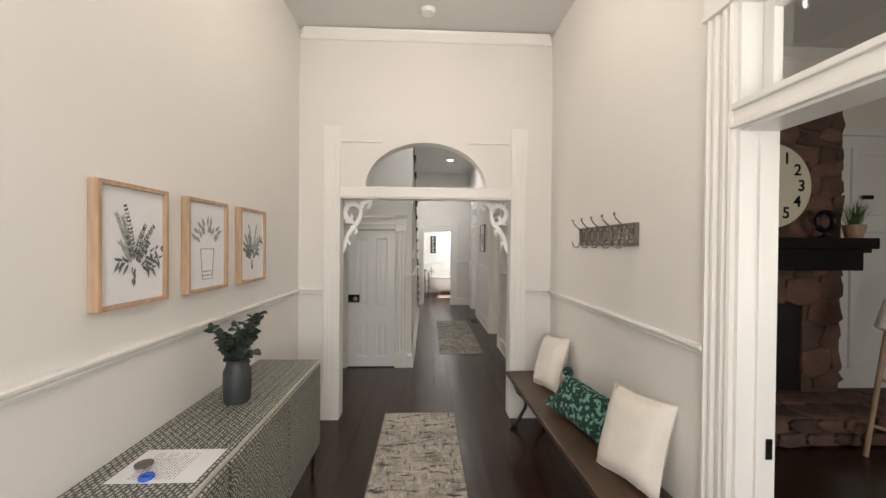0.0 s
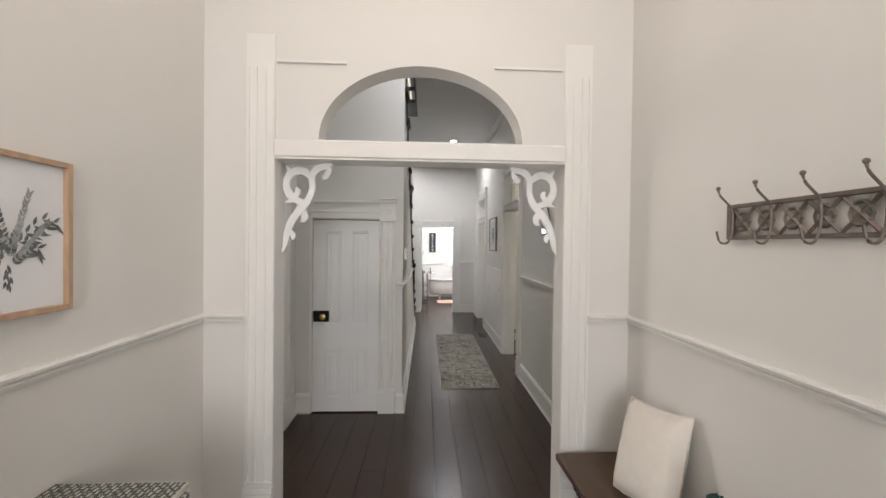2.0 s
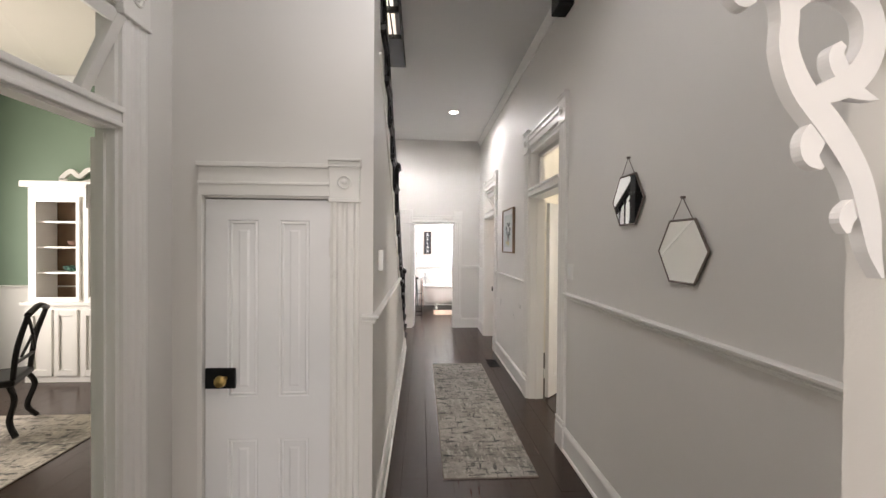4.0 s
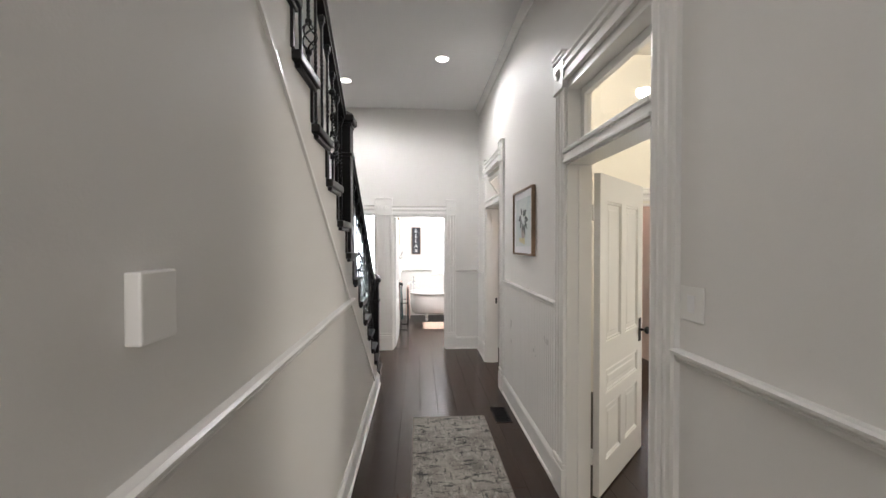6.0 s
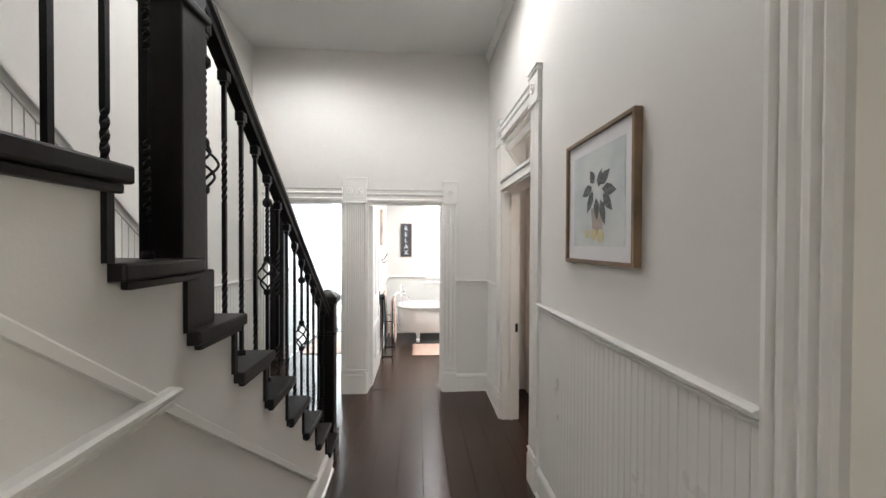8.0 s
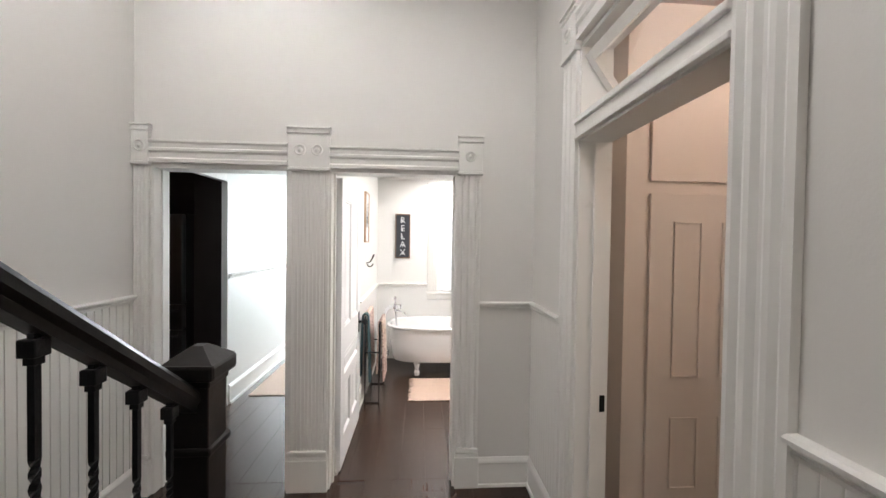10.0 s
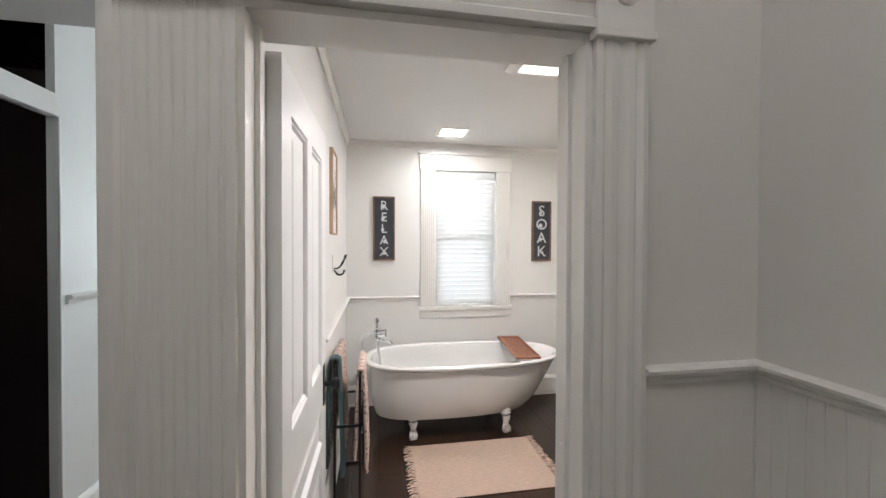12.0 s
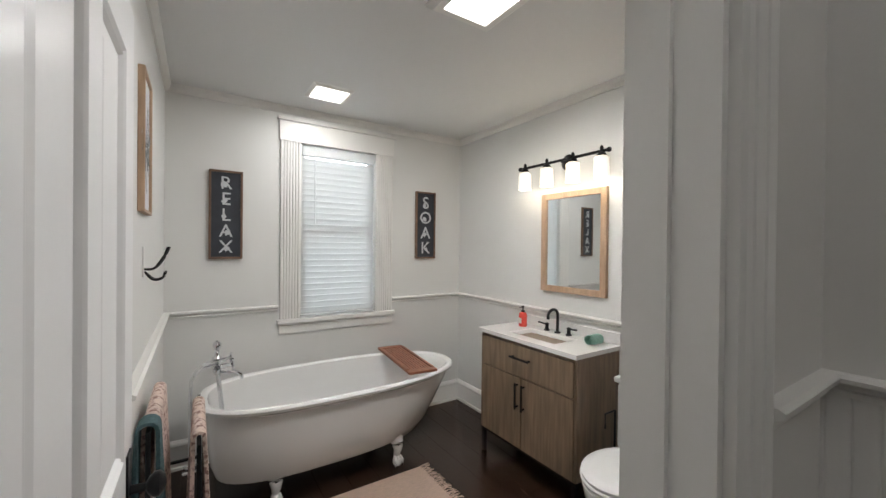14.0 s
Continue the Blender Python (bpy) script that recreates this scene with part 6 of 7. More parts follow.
def sign(word, at):
    t = thing("wall_sign", "tall dark sign in a brown frame with white letters reading " + word, "sign", "bathroom word signs", at=at)
    w, h = 0.205, 0.61
    bm = bmesh.new()
    for x0, x1, z0, z1 in ((-w / 2, -w / 2 + 0.014, 0, h), (w / 2 - 0.014, w / 2, 0, h), (-w / 2 + 0.014, w / 2 - 0.014, 0, 0.014), (-w / 2 + 0.014, w / 2 - 0.014, h - 0.014, h)):
        box(bm, x0, x1, -0.028, 0, z0, z1, 0.002)
    part("frame", bm, M_SIGNF, t, "brown wood frame")
    bm = bmesh.new()
    box(bm, -w / 2 + 0.014, w / 2 - 0.014, -0.018, -0.001, 0.014, h - 0.014)
    part("board", bm, M_SIGN, t, "dark board")
    n = len(word)
    st = (h - 0.06) / n
    for k, ch in enumerate(word):
        cu = bpy.data.curves.new("letter", "FONT")
        cu.body, cu.size, cu.align_x, cu.extrude, cu.offset = ch, st * 1.12, "CENTER", 0.0012, 0.0
        ob = new("letter_curve", cu)
        dg = bpy.context.evaluated_depsgraph_get()
        me = bpy.data.meshes.new_from_object(ob.evaluated_get(dg))
        bpy.data.objects.remove(ob)
        me.materials.clear()
        me.materials.append(M_INKW)
        o = new("letter", me)
        o.parent, o.matrix_basis = t, pose(0, -0.0195, h - 0.03 - st * (k + 0.88), 90)
        tagged(o, "distressed white letter " + ch)
        bm = bmesh.new()
        rn = random.Random(k + n)
        pts = []
        for q in range(9):
            a = 2 * math.pi * q / 9
            r = rn.uniform(0.012, 0.027)
            pts.append((-0.012 + r * math.cos(a) * 0.9 + (0.02 if k > 2 else 0), -0.0188, h - 0.03 - st * (k + 0.62) + r * math.sin(a)))
        ngon(bm, pts, (0, -0.0006, 0))
        part("print", bm, M_INKW, t, "white printed splash")
    return t


sign("RELAX", (0.222, BYN, 1.384))
sign("SOAK", (1.818, BYN, 1.374))

# vanity
VX, VY = 1.705, 12.40
van = thing("bathroom_vanity", "walnut-grained vanity cabinet with white quartz top and black handles", "vanity", at=(BX1, 12.335, 0.035), rz=0)
van.matrix_basis = van.matrix_basis @ Matrix.Diagonal((0.92, 0.945, 1, 1))
bm = bmesh.new()
box(bm, -0.43, -0.002, -0.44, 0.44, 0.14, 0.835, 0.003)
part("body", bm, M_VAN, van, "walnut-grained carcass")
bm = bmesh.new()
for y in (-0.435, 0.405):
    for x in (-0.43, -0.05):
        box(bm, x, x + 0.03, y, y + 0.03, -0.035, 0.14, 0.002)
box(bm, -0.432, -0.420, -0.44, 0.44, 0.125, 0.140, 0.002)
part("base_frame", bm, M_IRON, van, "black metal base frame")
bm = bmesh.new()
box(bm, -0.447, -0.432, -0.425, 0.425, 0.615, 0.815, 0.003)
dr = part("drawer", bm, M_VAN, van, "wide walnut-grained drawer front")
ch = []
for s in (-1, 1):
    bm = bmesh.new()
    box(bm, -0.447, -0.432, min(s * 0.004, s * 0.425), max(s * 0.004, s * 0.425), 0.150, 0.605, 0.003)
    ch.append(part("door", bm, M_VAN, van, "walnut-grained door"))
bm = bmesh.new()
tube(bm, [(-0.447, -0.075, 0.735), (-0.475, -0.075, 0.735)], 0.006, 6)
tube(bm, [(-0.447, 0.075, 0.735), (-0.475, 0.075, 0.735)], 0.006, 6)
box(bm, -0.482, -0.472, -0.09, 0.09, 0.728, 0.742, 0.003)
part("handle", bm, M_IRON, dr, "black bar handle")
for s in (-1, 1):
    bm = bmesh.new()
    for z in (0.42, 0.56):
        tube(bm, [(-0.447, s * 0.03, z), (-0.475, s * 0.03, z)], 0.006, 6)
    box(bm, -0.482, -0.472, s * 0.03 - 0.007, s * 0.03 + 0.007, 0.405, 0.575, 0.003)
    part("handle", bm, M_IRON, ch[0 if s < 0 else 1], "black bar handle")
bm = bmesh.new()
X, Y = (-0.46, -0.36, -0.12, 0.0), (-0.455, -0.21, 0.21, 0.455)
zt, zb = 0.862, 0.836
for i in range(3):
    for j in range(3):
        if i == 1 and j == 1:
            continue
        bm.faces.new([bm.verts.new(p) for p in ((X[i], Y[j], zt), (X[i + 1], Y[j], zt), (X[i + 1], Y[j + 1], zt), (X[i], Y[j + 1], zt))])
rim = [(X[1], Y[1]), (X[2], Y[1]), (X[2], Y[2]), (X[1], Y[2])]
prev = [bm.verts.new((x, y, zt)) for x, y in rim]
for d, z in ((0.008, zt - 0.006), (0.02, zt - 0.05), (0.06, zt - 0.085)):
    cur = [bm.verts.new((x + (d if x == X[1] else -d), y + (d if y == Y[1] else -d), z)) for x, y in rim]
    for q in range(4):
        bm.faces.new((prev[q], prev[(q + 1) % 4], cur[(q + 1) % 4], cur[q]))
    prev = cur
bm.faces.new(prev)
for (xa, ya), (xb, yb) in (((X[0], Y[0]), (X[3], Y[0])), ((X[3], Y[0]), (X[3], Y[3])), ((X[3], Y[3]), (X[0], Y[3])), ((X[0], Y[3]), (X[0], Y[0]))):
    bm.faces.new([bm.verts.new(p) for p in ((xa, ya, zb), (xb, yb, zb), (xb, yb, zt), (xa, ya, zt))])
bmesh.ops.remove_doubles(bm, verts=bm.verts, dist=1e-5)
part("countertop", bm, M_QUARTZ, van, "white quartz top with a moulded basin")
bm = bmesh.new()
box(bm, -0.018, -0.001, -0.455, 0.455, 0.8625, 0.935, 0.003)
part("backsplash", bm, M_QUARTZ, van, "low white backsplash")
bm = bmesh.new()
tube(bm, smooth_path([(-0.075, 0, 0.862), (-0.075, 0, 0.98), (-0.085, 0, 1.01), (-0.11, 0, 1.025), (-0.15, 0, 1.022), (-0.175, 0, 1.00), (-0.178, 0, 0.965)], 5), 0.011, 8)
lathe(bm, [(0.024, 0), (0.024, 0.006), (0.014, 0.012)], 12, (-0.075, 0, 0.8621))
for s in (-1, 1):
    lathe(bm, [(0.022, 0), (0.022, 0.006), (0.014, 0.012), (0.014, 0.045), (0.018, 0.05), (0.004, 0.056)], 12, (-0.075, s * 0.10, 0.8621))
    tube(bm, [(-0.075, s * 0.10, 0.905), (-0.085, s * 0.175, 0.912)], 0.006, 6)
part("faucet", bm, M_IRON, van, "matte black gooseneck faucet with two levers", True)

soap = thing("soap_bottle", "coral red soap bottle with a black pump on the vanity", "soap bottle", at=(2.10, 12.62, 0.897))
bm = bmesh.new()
lathe(bm, [(0.028, 0), (0.030, 0.005), (0.030, 0.085), (0.024, 0.10), (0.012, 0.105), (0.002, 0.105)], 18)
part("bottle", bm, M_SOAP, soap, "", True)
bm = bmesh.new()
box(bm, -0.0325, -0.0300, -0.016, 0.016, 0.025, 0.065, 0.001)
part("label_patch", bm, M_WHITECLOTH, soap, "pale label")
bm = bmesh.new()
lathe(bm, [(0.014, 0.105), (0.014, 0.118), (0.005, 0.12), (0.005, 0.14), (0.012, 0.142), (0.010, 0.152), (0.002, 0.153)], 12)
tube(bm, [(0, 0, 0.146), (-0.035, 0, 0.142)], 0.004, 6)
part("pump", bm, M_IRON, soap, "black pump", True)
tw = thing("washcloth", "rolled mint green washcloth on the vanity", "washcloth", at=(2.06, 11.99, 0.897))
bm = bmesh.new()
pts = []
for k in range(40):
    a = k / 39 * 5.2 * math.pi
    r = 0.006 + 0.0018 * a
    pts.append((0, r * math.cos(a), 0.037 + r * math.sin(a)))
prev = None
for p in pts:
    cur = [bm.verts.new((x, p[1], p[2])) for x in (-0.05, 0.05)]
    if prev:
        bm.faces.new((prev[0], prev[1], cur[1], cur[0]))
    prev = cur
bmesh.ops.solidify(bm, geom=bm.faces[:], thickness=0.0035)
part("roll", bm, M_MINT, tw, "", True)

mir = thing("bathroom_mirror", "rectangular mirror in a light oak frame above the vanity", "mirror", at=(BX1, 12.265, 1.172), rz=90)
bm = bmesh.new()
w, h, f = 0.53, 0.70, 0.042
for x0, x1, z0, z1 in ((-w / 2, -w / 2 + f, 0, h), (w / 2 - f, w / 2, 0, h), (-w / 2 + f, w / 2 - f, 0, f), (-w / 2 + f, w / 2 - f, h - f, h)):
    box(bm, x0, x1, 0.001, 0.030, z0, z1, 0.003)
part("frame", bm, M_OAK, mir, "light oak frame")
bm = bmesh.new()
box(bm, -w / 2 + f, w / 2 - f, 0.001, 0.016, f, h - f)
part("glass", bm, M_MIRROR, mir, "mirror glass")

vl = thing("vanity_light", "black four-light vanity bar with glowing glass shades", "wall light", at=(BX1, 12.31, 2.075))
bm = bmesh.new()
lathe(bm, [(0.055, 0), (0.055, -0.012), (0.035, -0.03), (0.012, -0.05), (0.010, -0.08)], 18, (0, 0, 0), "x")
tube(bm, [(-0.10, -0.36, 0), (-0.10, 0.36, 0)], 0.010, 8)
for y in (-0.37, 0.37):
    bmesh.ops.create_uvsphere(bm, u_segments=8, v_segments=6, radius=0.016, matrix=Matrix.Translation((-0.10, y, 0)))
for y in (-0.32, -0.11, 0.11, 0.32):
    lathe(bm, [(0.006, 0.035), (0.012, 0.02), (0.008, 0), (0.022, -0.01), (0.028, -0.02), (0.028, -0.03)], 12, (-0.10, y, 0))
part("bar", bm, M_IRON, vl, "black metal bar", True)
for y in (-0.32, -0.11, 0.11, 0.32):
    bm = bmesh.new()
    lathe(bm, [(0.024, -0.03), (0.042, -0.04), (0.045, -0.16), (0.041, -0.16), (0.036, -0.05), (0.018, -0.042)], 16, (-0.10, y, 0))
    o = part("shade", bm, M_SHADE, vl, "glowing frosted glass shade", True)
    o.visible_shadow = False

toilet = thing("toilet", "white toilet with a closed oval lid beside the vanity", "toilet", at=(BX1, 11.60, 0))
bm = bmesh.new()


def oval(bm, z, cx, rx, ry, seg=32, pw=1.0):
    return [bm.verts.new((cx + rx * math.cos(2 * math.pi * k / seg), ry * math.sin(2 * math.pi * k / seg), z)) for k in range(seg)]


def loft(bm, rows, seg=32):
    rs = [oval(bm, *r) for r in rows]
    for a, b in zip(rs, rs[1:]):
        for k in range(seg):
            bm.faces.new((a[k], a[(k + 1) % seg], b[(k + 1) % seg], b[k]))
    bm.faces.new(rs[0])
    bm.faces.new(rs[-1])


loft(bm, [(0, -0.34, 0.20, 0.11), (0.02, -0.34, 0.20, 0.11), (0.12, -0.35, 0.17, 0.10), (0.22, -0.40, 0.20, 0.13), (0.32, -0.43, 0.235, 0.17), (0.385, -0.44, 0.24, 0.18), (0.395, -0.44, 0.235, 0.175)])
part("bowl", bm, M_TUB, toilet, "white ceramic bowl", True)
bm = bmesh.new()
loft(bm, [(0.396, -0.44, 0.24, 0.185), (0.410, -0.44, 0.245, 0.19), (0.416, -0.44, 0.24, 0.185)])
part("seat", bm, M_TUB, toilet, "white seat", True)
bm = bmesh.new()
loft(bm, [(0.418, -0.44, 0.238, 0.183), (0.432, -0.44, 0.24, 0.186), (0.442, -0.44, 0.225, 0.17), (0.444, -0.44, 0.19, 0.14)])
part("lid", bm, M_TUB, toilet, "white closed lid", True)
bm = bmesh.new()
box(bm, -0.20, -0.012, -0.21, 0.21, 0.38, 0.74, 0.02)
part("tank", bm, M_TUB, toilet, "white tank", True)
bm = bmesh.new()
box(bm, -0.212, -0.006, -0.222, 0.222, 0.741, 0.775, 0.010)
part("tank_lid", bm, M_TUB, toilet, "white tank lid", True)
tp = thing("paper_stand", "black metal toilet paper stand beside the vanity", "paper stand", at=(2.02, 11.82, 0))
bm = bmesh.new()
lathe(bm, [(0.07, 0), (0.07, 0.01), (0.006, 0.014), (0.006, 0.58)], 16)
tube(bm, [(0, 0, 0.58), (-0.09, 0, 0.58), (-0.09, 0, 0.50)], 0.005, 6)
part("stand", bm, M_IRON, tp)

mt = thing("bath_mat", "blush woven cotton bath mat with fringed ends", "bath mat", at=(0.87, 12.47, 0.0), rz=0)
mt.matrix_basis = mt.matrix_basis @ Matrix.Diagonal((1.02, 1.22, 1, 1))
bm = bmesh.new()
for k in range(62):
    y = -0.25 + k * 0.00815
    tube(bm, [(-0.44 + 0.003 * math.sin(k * 1.7), y, 0.007), (0.44 + 0.003 * math.sin(k * 2.3), y, 0.007)], 0.0052, 5, 0.9)
tagged(part("weave", bm, M_JUTE, mt, "blush woven rows"), kind="stuff")
bm = bmesh.new()
rnd = random.Random(11)
for s in (-1, 1):
    for k in range(60):
        y = -0.25 + k * 0.0085
        tube(bm, [(s * 0.44, y, 0.008), (s * (0.465 + rnd.uniform(-0.004, 0.004)), y + rnd.uniform(-0.006, 0.006), 0.012), (s * (0.50 + rnd.uniform(-0.012, 0.012)), y + rnd.uniform(-0.016, 0.016), 0.004)], 0.003, 4)
tagged(part("fringe", bm, M_JUTE, mt, "knotted fringe"), kind="stuff")
mt2 = thing("jute_mat", "woven jute mat on the passage floor", "mat", at=(-0.95, 13.0, 0.0))
bm = bmesh.new()
box(bm, -0.34, 0.34, -0.66, 0.66, 0, 0.010, 0.003)
part("weave", bm, M_JUTE, mt2)

rack = thing("towel_rack", "black metal floor towel rack with hanging towels", "towel rack", at=(-0.003, 12.385, 0))
bm = bmesh.new()
for x, h in ((-0.070, 0.868), (0.070, 0.79)):
    for y in (-0.255, 0.255):
        box(bm, x - 0.007, x + 0.007, y - 0.007, y + 0.007, 0, h, 0.001)
    box(bm, x - 0.007, x + 0.007, -0.255, 0.255, h - 0.014, h, 0.001)
for y in (-0.255, 0.255):
    box(bm, -0.070, 0.070, y - 0.006, y + 0.006, 0.0, 0.014, 0.001)
    box(bm, -0.070, 0.070, y - 0.006, y + 0.006, 0.50, 0.512, 0.001)
part("rack_frame", bm, M_IRON, rack, "black square-tube frame")


def towel(label, at, w, l0, l1, r, material):
    t = thing("towel", label, "towel", "towels on the rack", at=at)
    bm = bmesh.new()
    n, th = 20, 0.012
    rings = []
    for i in range(n + 1):
        y = -w / 2 + w * i / n
        ring = []
        for rr, back in ((r, False), (r - th, True)):
            side = [(-rr - 0.018 * (1 - k / 9), -l0 + l0 * k / 9) for k in range(10)] + [(-rr * math.cos(radians(a)), rr * math.sin(radians(a))) for a in (30, 60, 90, 120, 150)] + [(rr + 0.018 * k / 9, -l1 * k / 9) for k in range(10)]
            side = [(x + 0.006 * math.sin(i * 1.1 + at[0] * 9) * min(1, abs(z) * 4), z) for x, z in side]
            ring += side[::-1] if back else side
        rings.append([bm.verts.new((x, y * (1 - 0.08 * min(1, abs(z))), z)) for x, z in ring])
    q = len(rings[0])
    for a, b in zip(rings, rings[1:]):
        for j in range(q):
            bm.faces.new((a[j], a[(j + 1) % q], b[(j + 1) % q], b[j]))
    for ring in (rings[0], rings[-1]):
        for j in range(q // 2 - 1):
            bm.faces.new((ring[j], ring[j + 1], ring[q - 2 - j], ring[q - 1 - j]))
    part("cloth", bm, material, t, "", True)


towel("pink textured towel folded over the black rack", (0.067, 12.37, 0.79), 0.38, 0.52, 0.60, 0.023, M_TOWELP)
towel("pink textured towel hanging on the rack's far rail", (-0.073, 12.40, 0.868), 0.40, 0.52, 0.60, 0.023, M_TOWELP)
towel("blue-grey striped towel hanging low on the rack", (-0.077, 12.185, 0.860), 0.08, 0.60, 0.66, 0.034, M_TOWELB)

tagged(picture((BX0, 12.45, 1.60), -90, 0.26, 0.53, 0.022, M_OAK, 0.012, "narrow oak framed pale print on the bathroom wall", art_fern), group="")
hk = thing("wall_hook", "black metal branching robe hook", "hook", at=(BX0, 12.49, 1.41), rz=-90)
bm = bmesh.new()
box(bm, -0.02, 0.02, 0, 0.006, -0.06, 0.06, 0.002)
part("backplate", bm, M_TRIM, hk, "white plate")
bm = bmesh.new()
for s in (-1, 0, 1):
    tube(bm, smooth_path([(0, 0.008, -0.03), (s * 0.03, 0.04, -0.025), (s * 0.05, 0.07, 0.02), (s * 0.055, 0.085, 0.06)], 4), 0.0045, 6)
    tube(bm, smooth_path([(0, 0.008, -0.04), (s * 0.02, 0.035, -0.07), (s * 0.035, 0.065, -0.065), (s * 0.04, 0.075, -0.04)], 4), 0.0045, 6)
part("hook", bm, M_IRON, hk, "black curved prongs", True)

fan = thing("bath_fan_light", "square white ceiling fan light, lit", "ceiling light", at=(1.04, 11.82, BCE))
bm = bmesh.new()
a = [(-0.17, -0.17), (0.17, -0.17), (0.17, 0.17), (-0.17, 0.17)]
for z0, k0, z1, k1 in ((0, 1, -0.008, 1), (-0.008, 1, -0.028, 0.86), (-0.028, 0.86, -0.028, 0.66)):
    for p, q in zip(a, a[1:] + a[:1]):
        bm.faces.new([bm.verts.new(v) for v in ((p[0] * k0, p[1] * k0, z0), (q[0] * k0, q[1] * k0, z0), (q[0] * k1, q[1] * k1, z1), (p[0] * k1, p[1] * k1, z1))])
bmesh.ops.remove_doubles(bm, verts=bm.verts, dist=1e-5)
part("housing", bm, M_TRIM, fan, "white housing")
bm = bmesh.new()
box(bm, -0.112, 0.112, -0.112, 0.112, -0.034, -0.024, 0.006)
part("diffuser", bm, M_LIT, fan, "lit lens")
lt = thing("bath_ceiling_light", "small square recessed ceiling light, lit", "ceiling light", at=(0.805, 13.17, BCE))
bm = bmesh.new()
for p, q in zip(a, a[1:] + a[:1]):
    bm.faces.new([bm.verts.new(v) for v in ((p[0] * 0.8, p[1] * 0.8, -0.001), (q[0] * 0.8, q[1] * 0.8, -0.001), (q[0] * 0.66, q[1] * 0.66, -0.016), (p[0] * 0.66, p[1] * 0.66, -0.016))])
bmesh.ops.remove_doubles(bm, verts=bm.verts, dist=1e-5)
part("trim_ring", bm, M_TRIM, lt, "white trim")
bm = bmesh.new()
box(bm, -0.105, 0.105, -0.105, 0.105, -0.014, -0.008)
part("diffuser", bm, M_LIT, lt, "lit lens")

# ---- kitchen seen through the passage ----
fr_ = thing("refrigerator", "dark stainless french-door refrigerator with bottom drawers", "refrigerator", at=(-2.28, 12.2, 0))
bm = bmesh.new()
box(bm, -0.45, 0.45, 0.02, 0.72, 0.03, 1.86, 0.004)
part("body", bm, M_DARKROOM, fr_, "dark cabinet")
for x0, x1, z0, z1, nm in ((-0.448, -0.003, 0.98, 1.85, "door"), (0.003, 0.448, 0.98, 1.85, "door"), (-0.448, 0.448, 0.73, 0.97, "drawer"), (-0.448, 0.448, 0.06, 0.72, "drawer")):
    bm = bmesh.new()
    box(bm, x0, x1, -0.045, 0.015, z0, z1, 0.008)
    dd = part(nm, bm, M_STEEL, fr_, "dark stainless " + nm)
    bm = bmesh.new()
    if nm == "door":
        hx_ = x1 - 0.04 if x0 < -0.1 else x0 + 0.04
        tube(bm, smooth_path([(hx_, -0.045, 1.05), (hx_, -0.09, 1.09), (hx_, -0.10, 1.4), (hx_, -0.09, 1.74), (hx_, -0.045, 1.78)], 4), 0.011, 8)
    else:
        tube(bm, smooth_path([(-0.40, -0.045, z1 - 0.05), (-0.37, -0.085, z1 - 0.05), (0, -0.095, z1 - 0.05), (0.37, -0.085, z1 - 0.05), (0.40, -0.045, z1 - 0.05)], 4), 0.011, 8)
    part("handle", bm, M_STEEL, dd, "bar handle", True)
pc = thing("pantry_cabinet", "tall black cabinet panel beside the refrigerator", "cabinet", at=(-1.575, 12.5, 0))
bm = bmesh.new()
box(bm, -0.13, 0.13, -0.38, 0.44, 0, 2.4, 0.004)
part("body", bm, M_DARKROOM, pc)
bulb("kitchen_lamp", (-3.2, 11.3, 1.5), 1.2, (1.0, 0.45, 0.18), 0.08)

# window at the passage's end
wp = thing("window_passage", "bright white sash window at the passage end", "window", at=(-0.85, 16.6, 0.85))
bm = bmesh.new()
for x0, x1, z0, z1 in ((-0.50, -0.40, -0.1, 1.6), (0.40, 0.50, -0.1, 1.6), (-0.40, 0.40, 1.5, 1.6), (-0.40, 0.40, -0.1, 0.0)):
    box(bm, x0, x1, -0.02, 0.0, z0, z1, 0.003)
box(bm, -0.40, 0.40, 0.05, 0.08, 0.73, 0.78)
box(bm, -0.01, 0.01, 0.05, 0.08, 0.0, 1.5)
part("window_frame", bm, M_TRIM, wp, "white casing")

# ---- living room seen through the doorway ----
fp = thing("fireplace", "red-brown fieldstone fireplace with a raised hearth and black mantel", "fireplace", at=(3.2, 3.75, 0))
bm = bmesh.new()
box(bm, -1.2, 0.06, 0.03, 0.2, 0, 1.13)
box(bm, 0.5, 0.88, 0.03, 0.2, 0, 3.1)
box(bm, -1.2, 0.5, 0.03, 0.2, 1.13, 3.1)
box(bm, -1.2, 1.6, -0.50, 0.2, 0, 0.245)
part("core", bm, M_MORTAR, fp, "mortared core")
bm = bmesh.new()
box(bm, -0.10, 0.52, 0.05, 0.19, 0.26, 1.13)
part("firebox", bm, M_DARKROOM, fp, "black firebox")
bm = bmesh.new()
box(bm, -0.85, 0.88, -0.30, 0.02, 1.66, 1.76, 0.008)
box(bm, -0.80, 0.80, -0.24, 0.02, 1.46, 1.66, 0.008)
box(bm, -0.83, 0.84, -0.27, 0.02, 1.625, 1.66, 0.004)
part("mantel_shelf", bm, M_BLACK, fp, "black wooden mantel shelf")


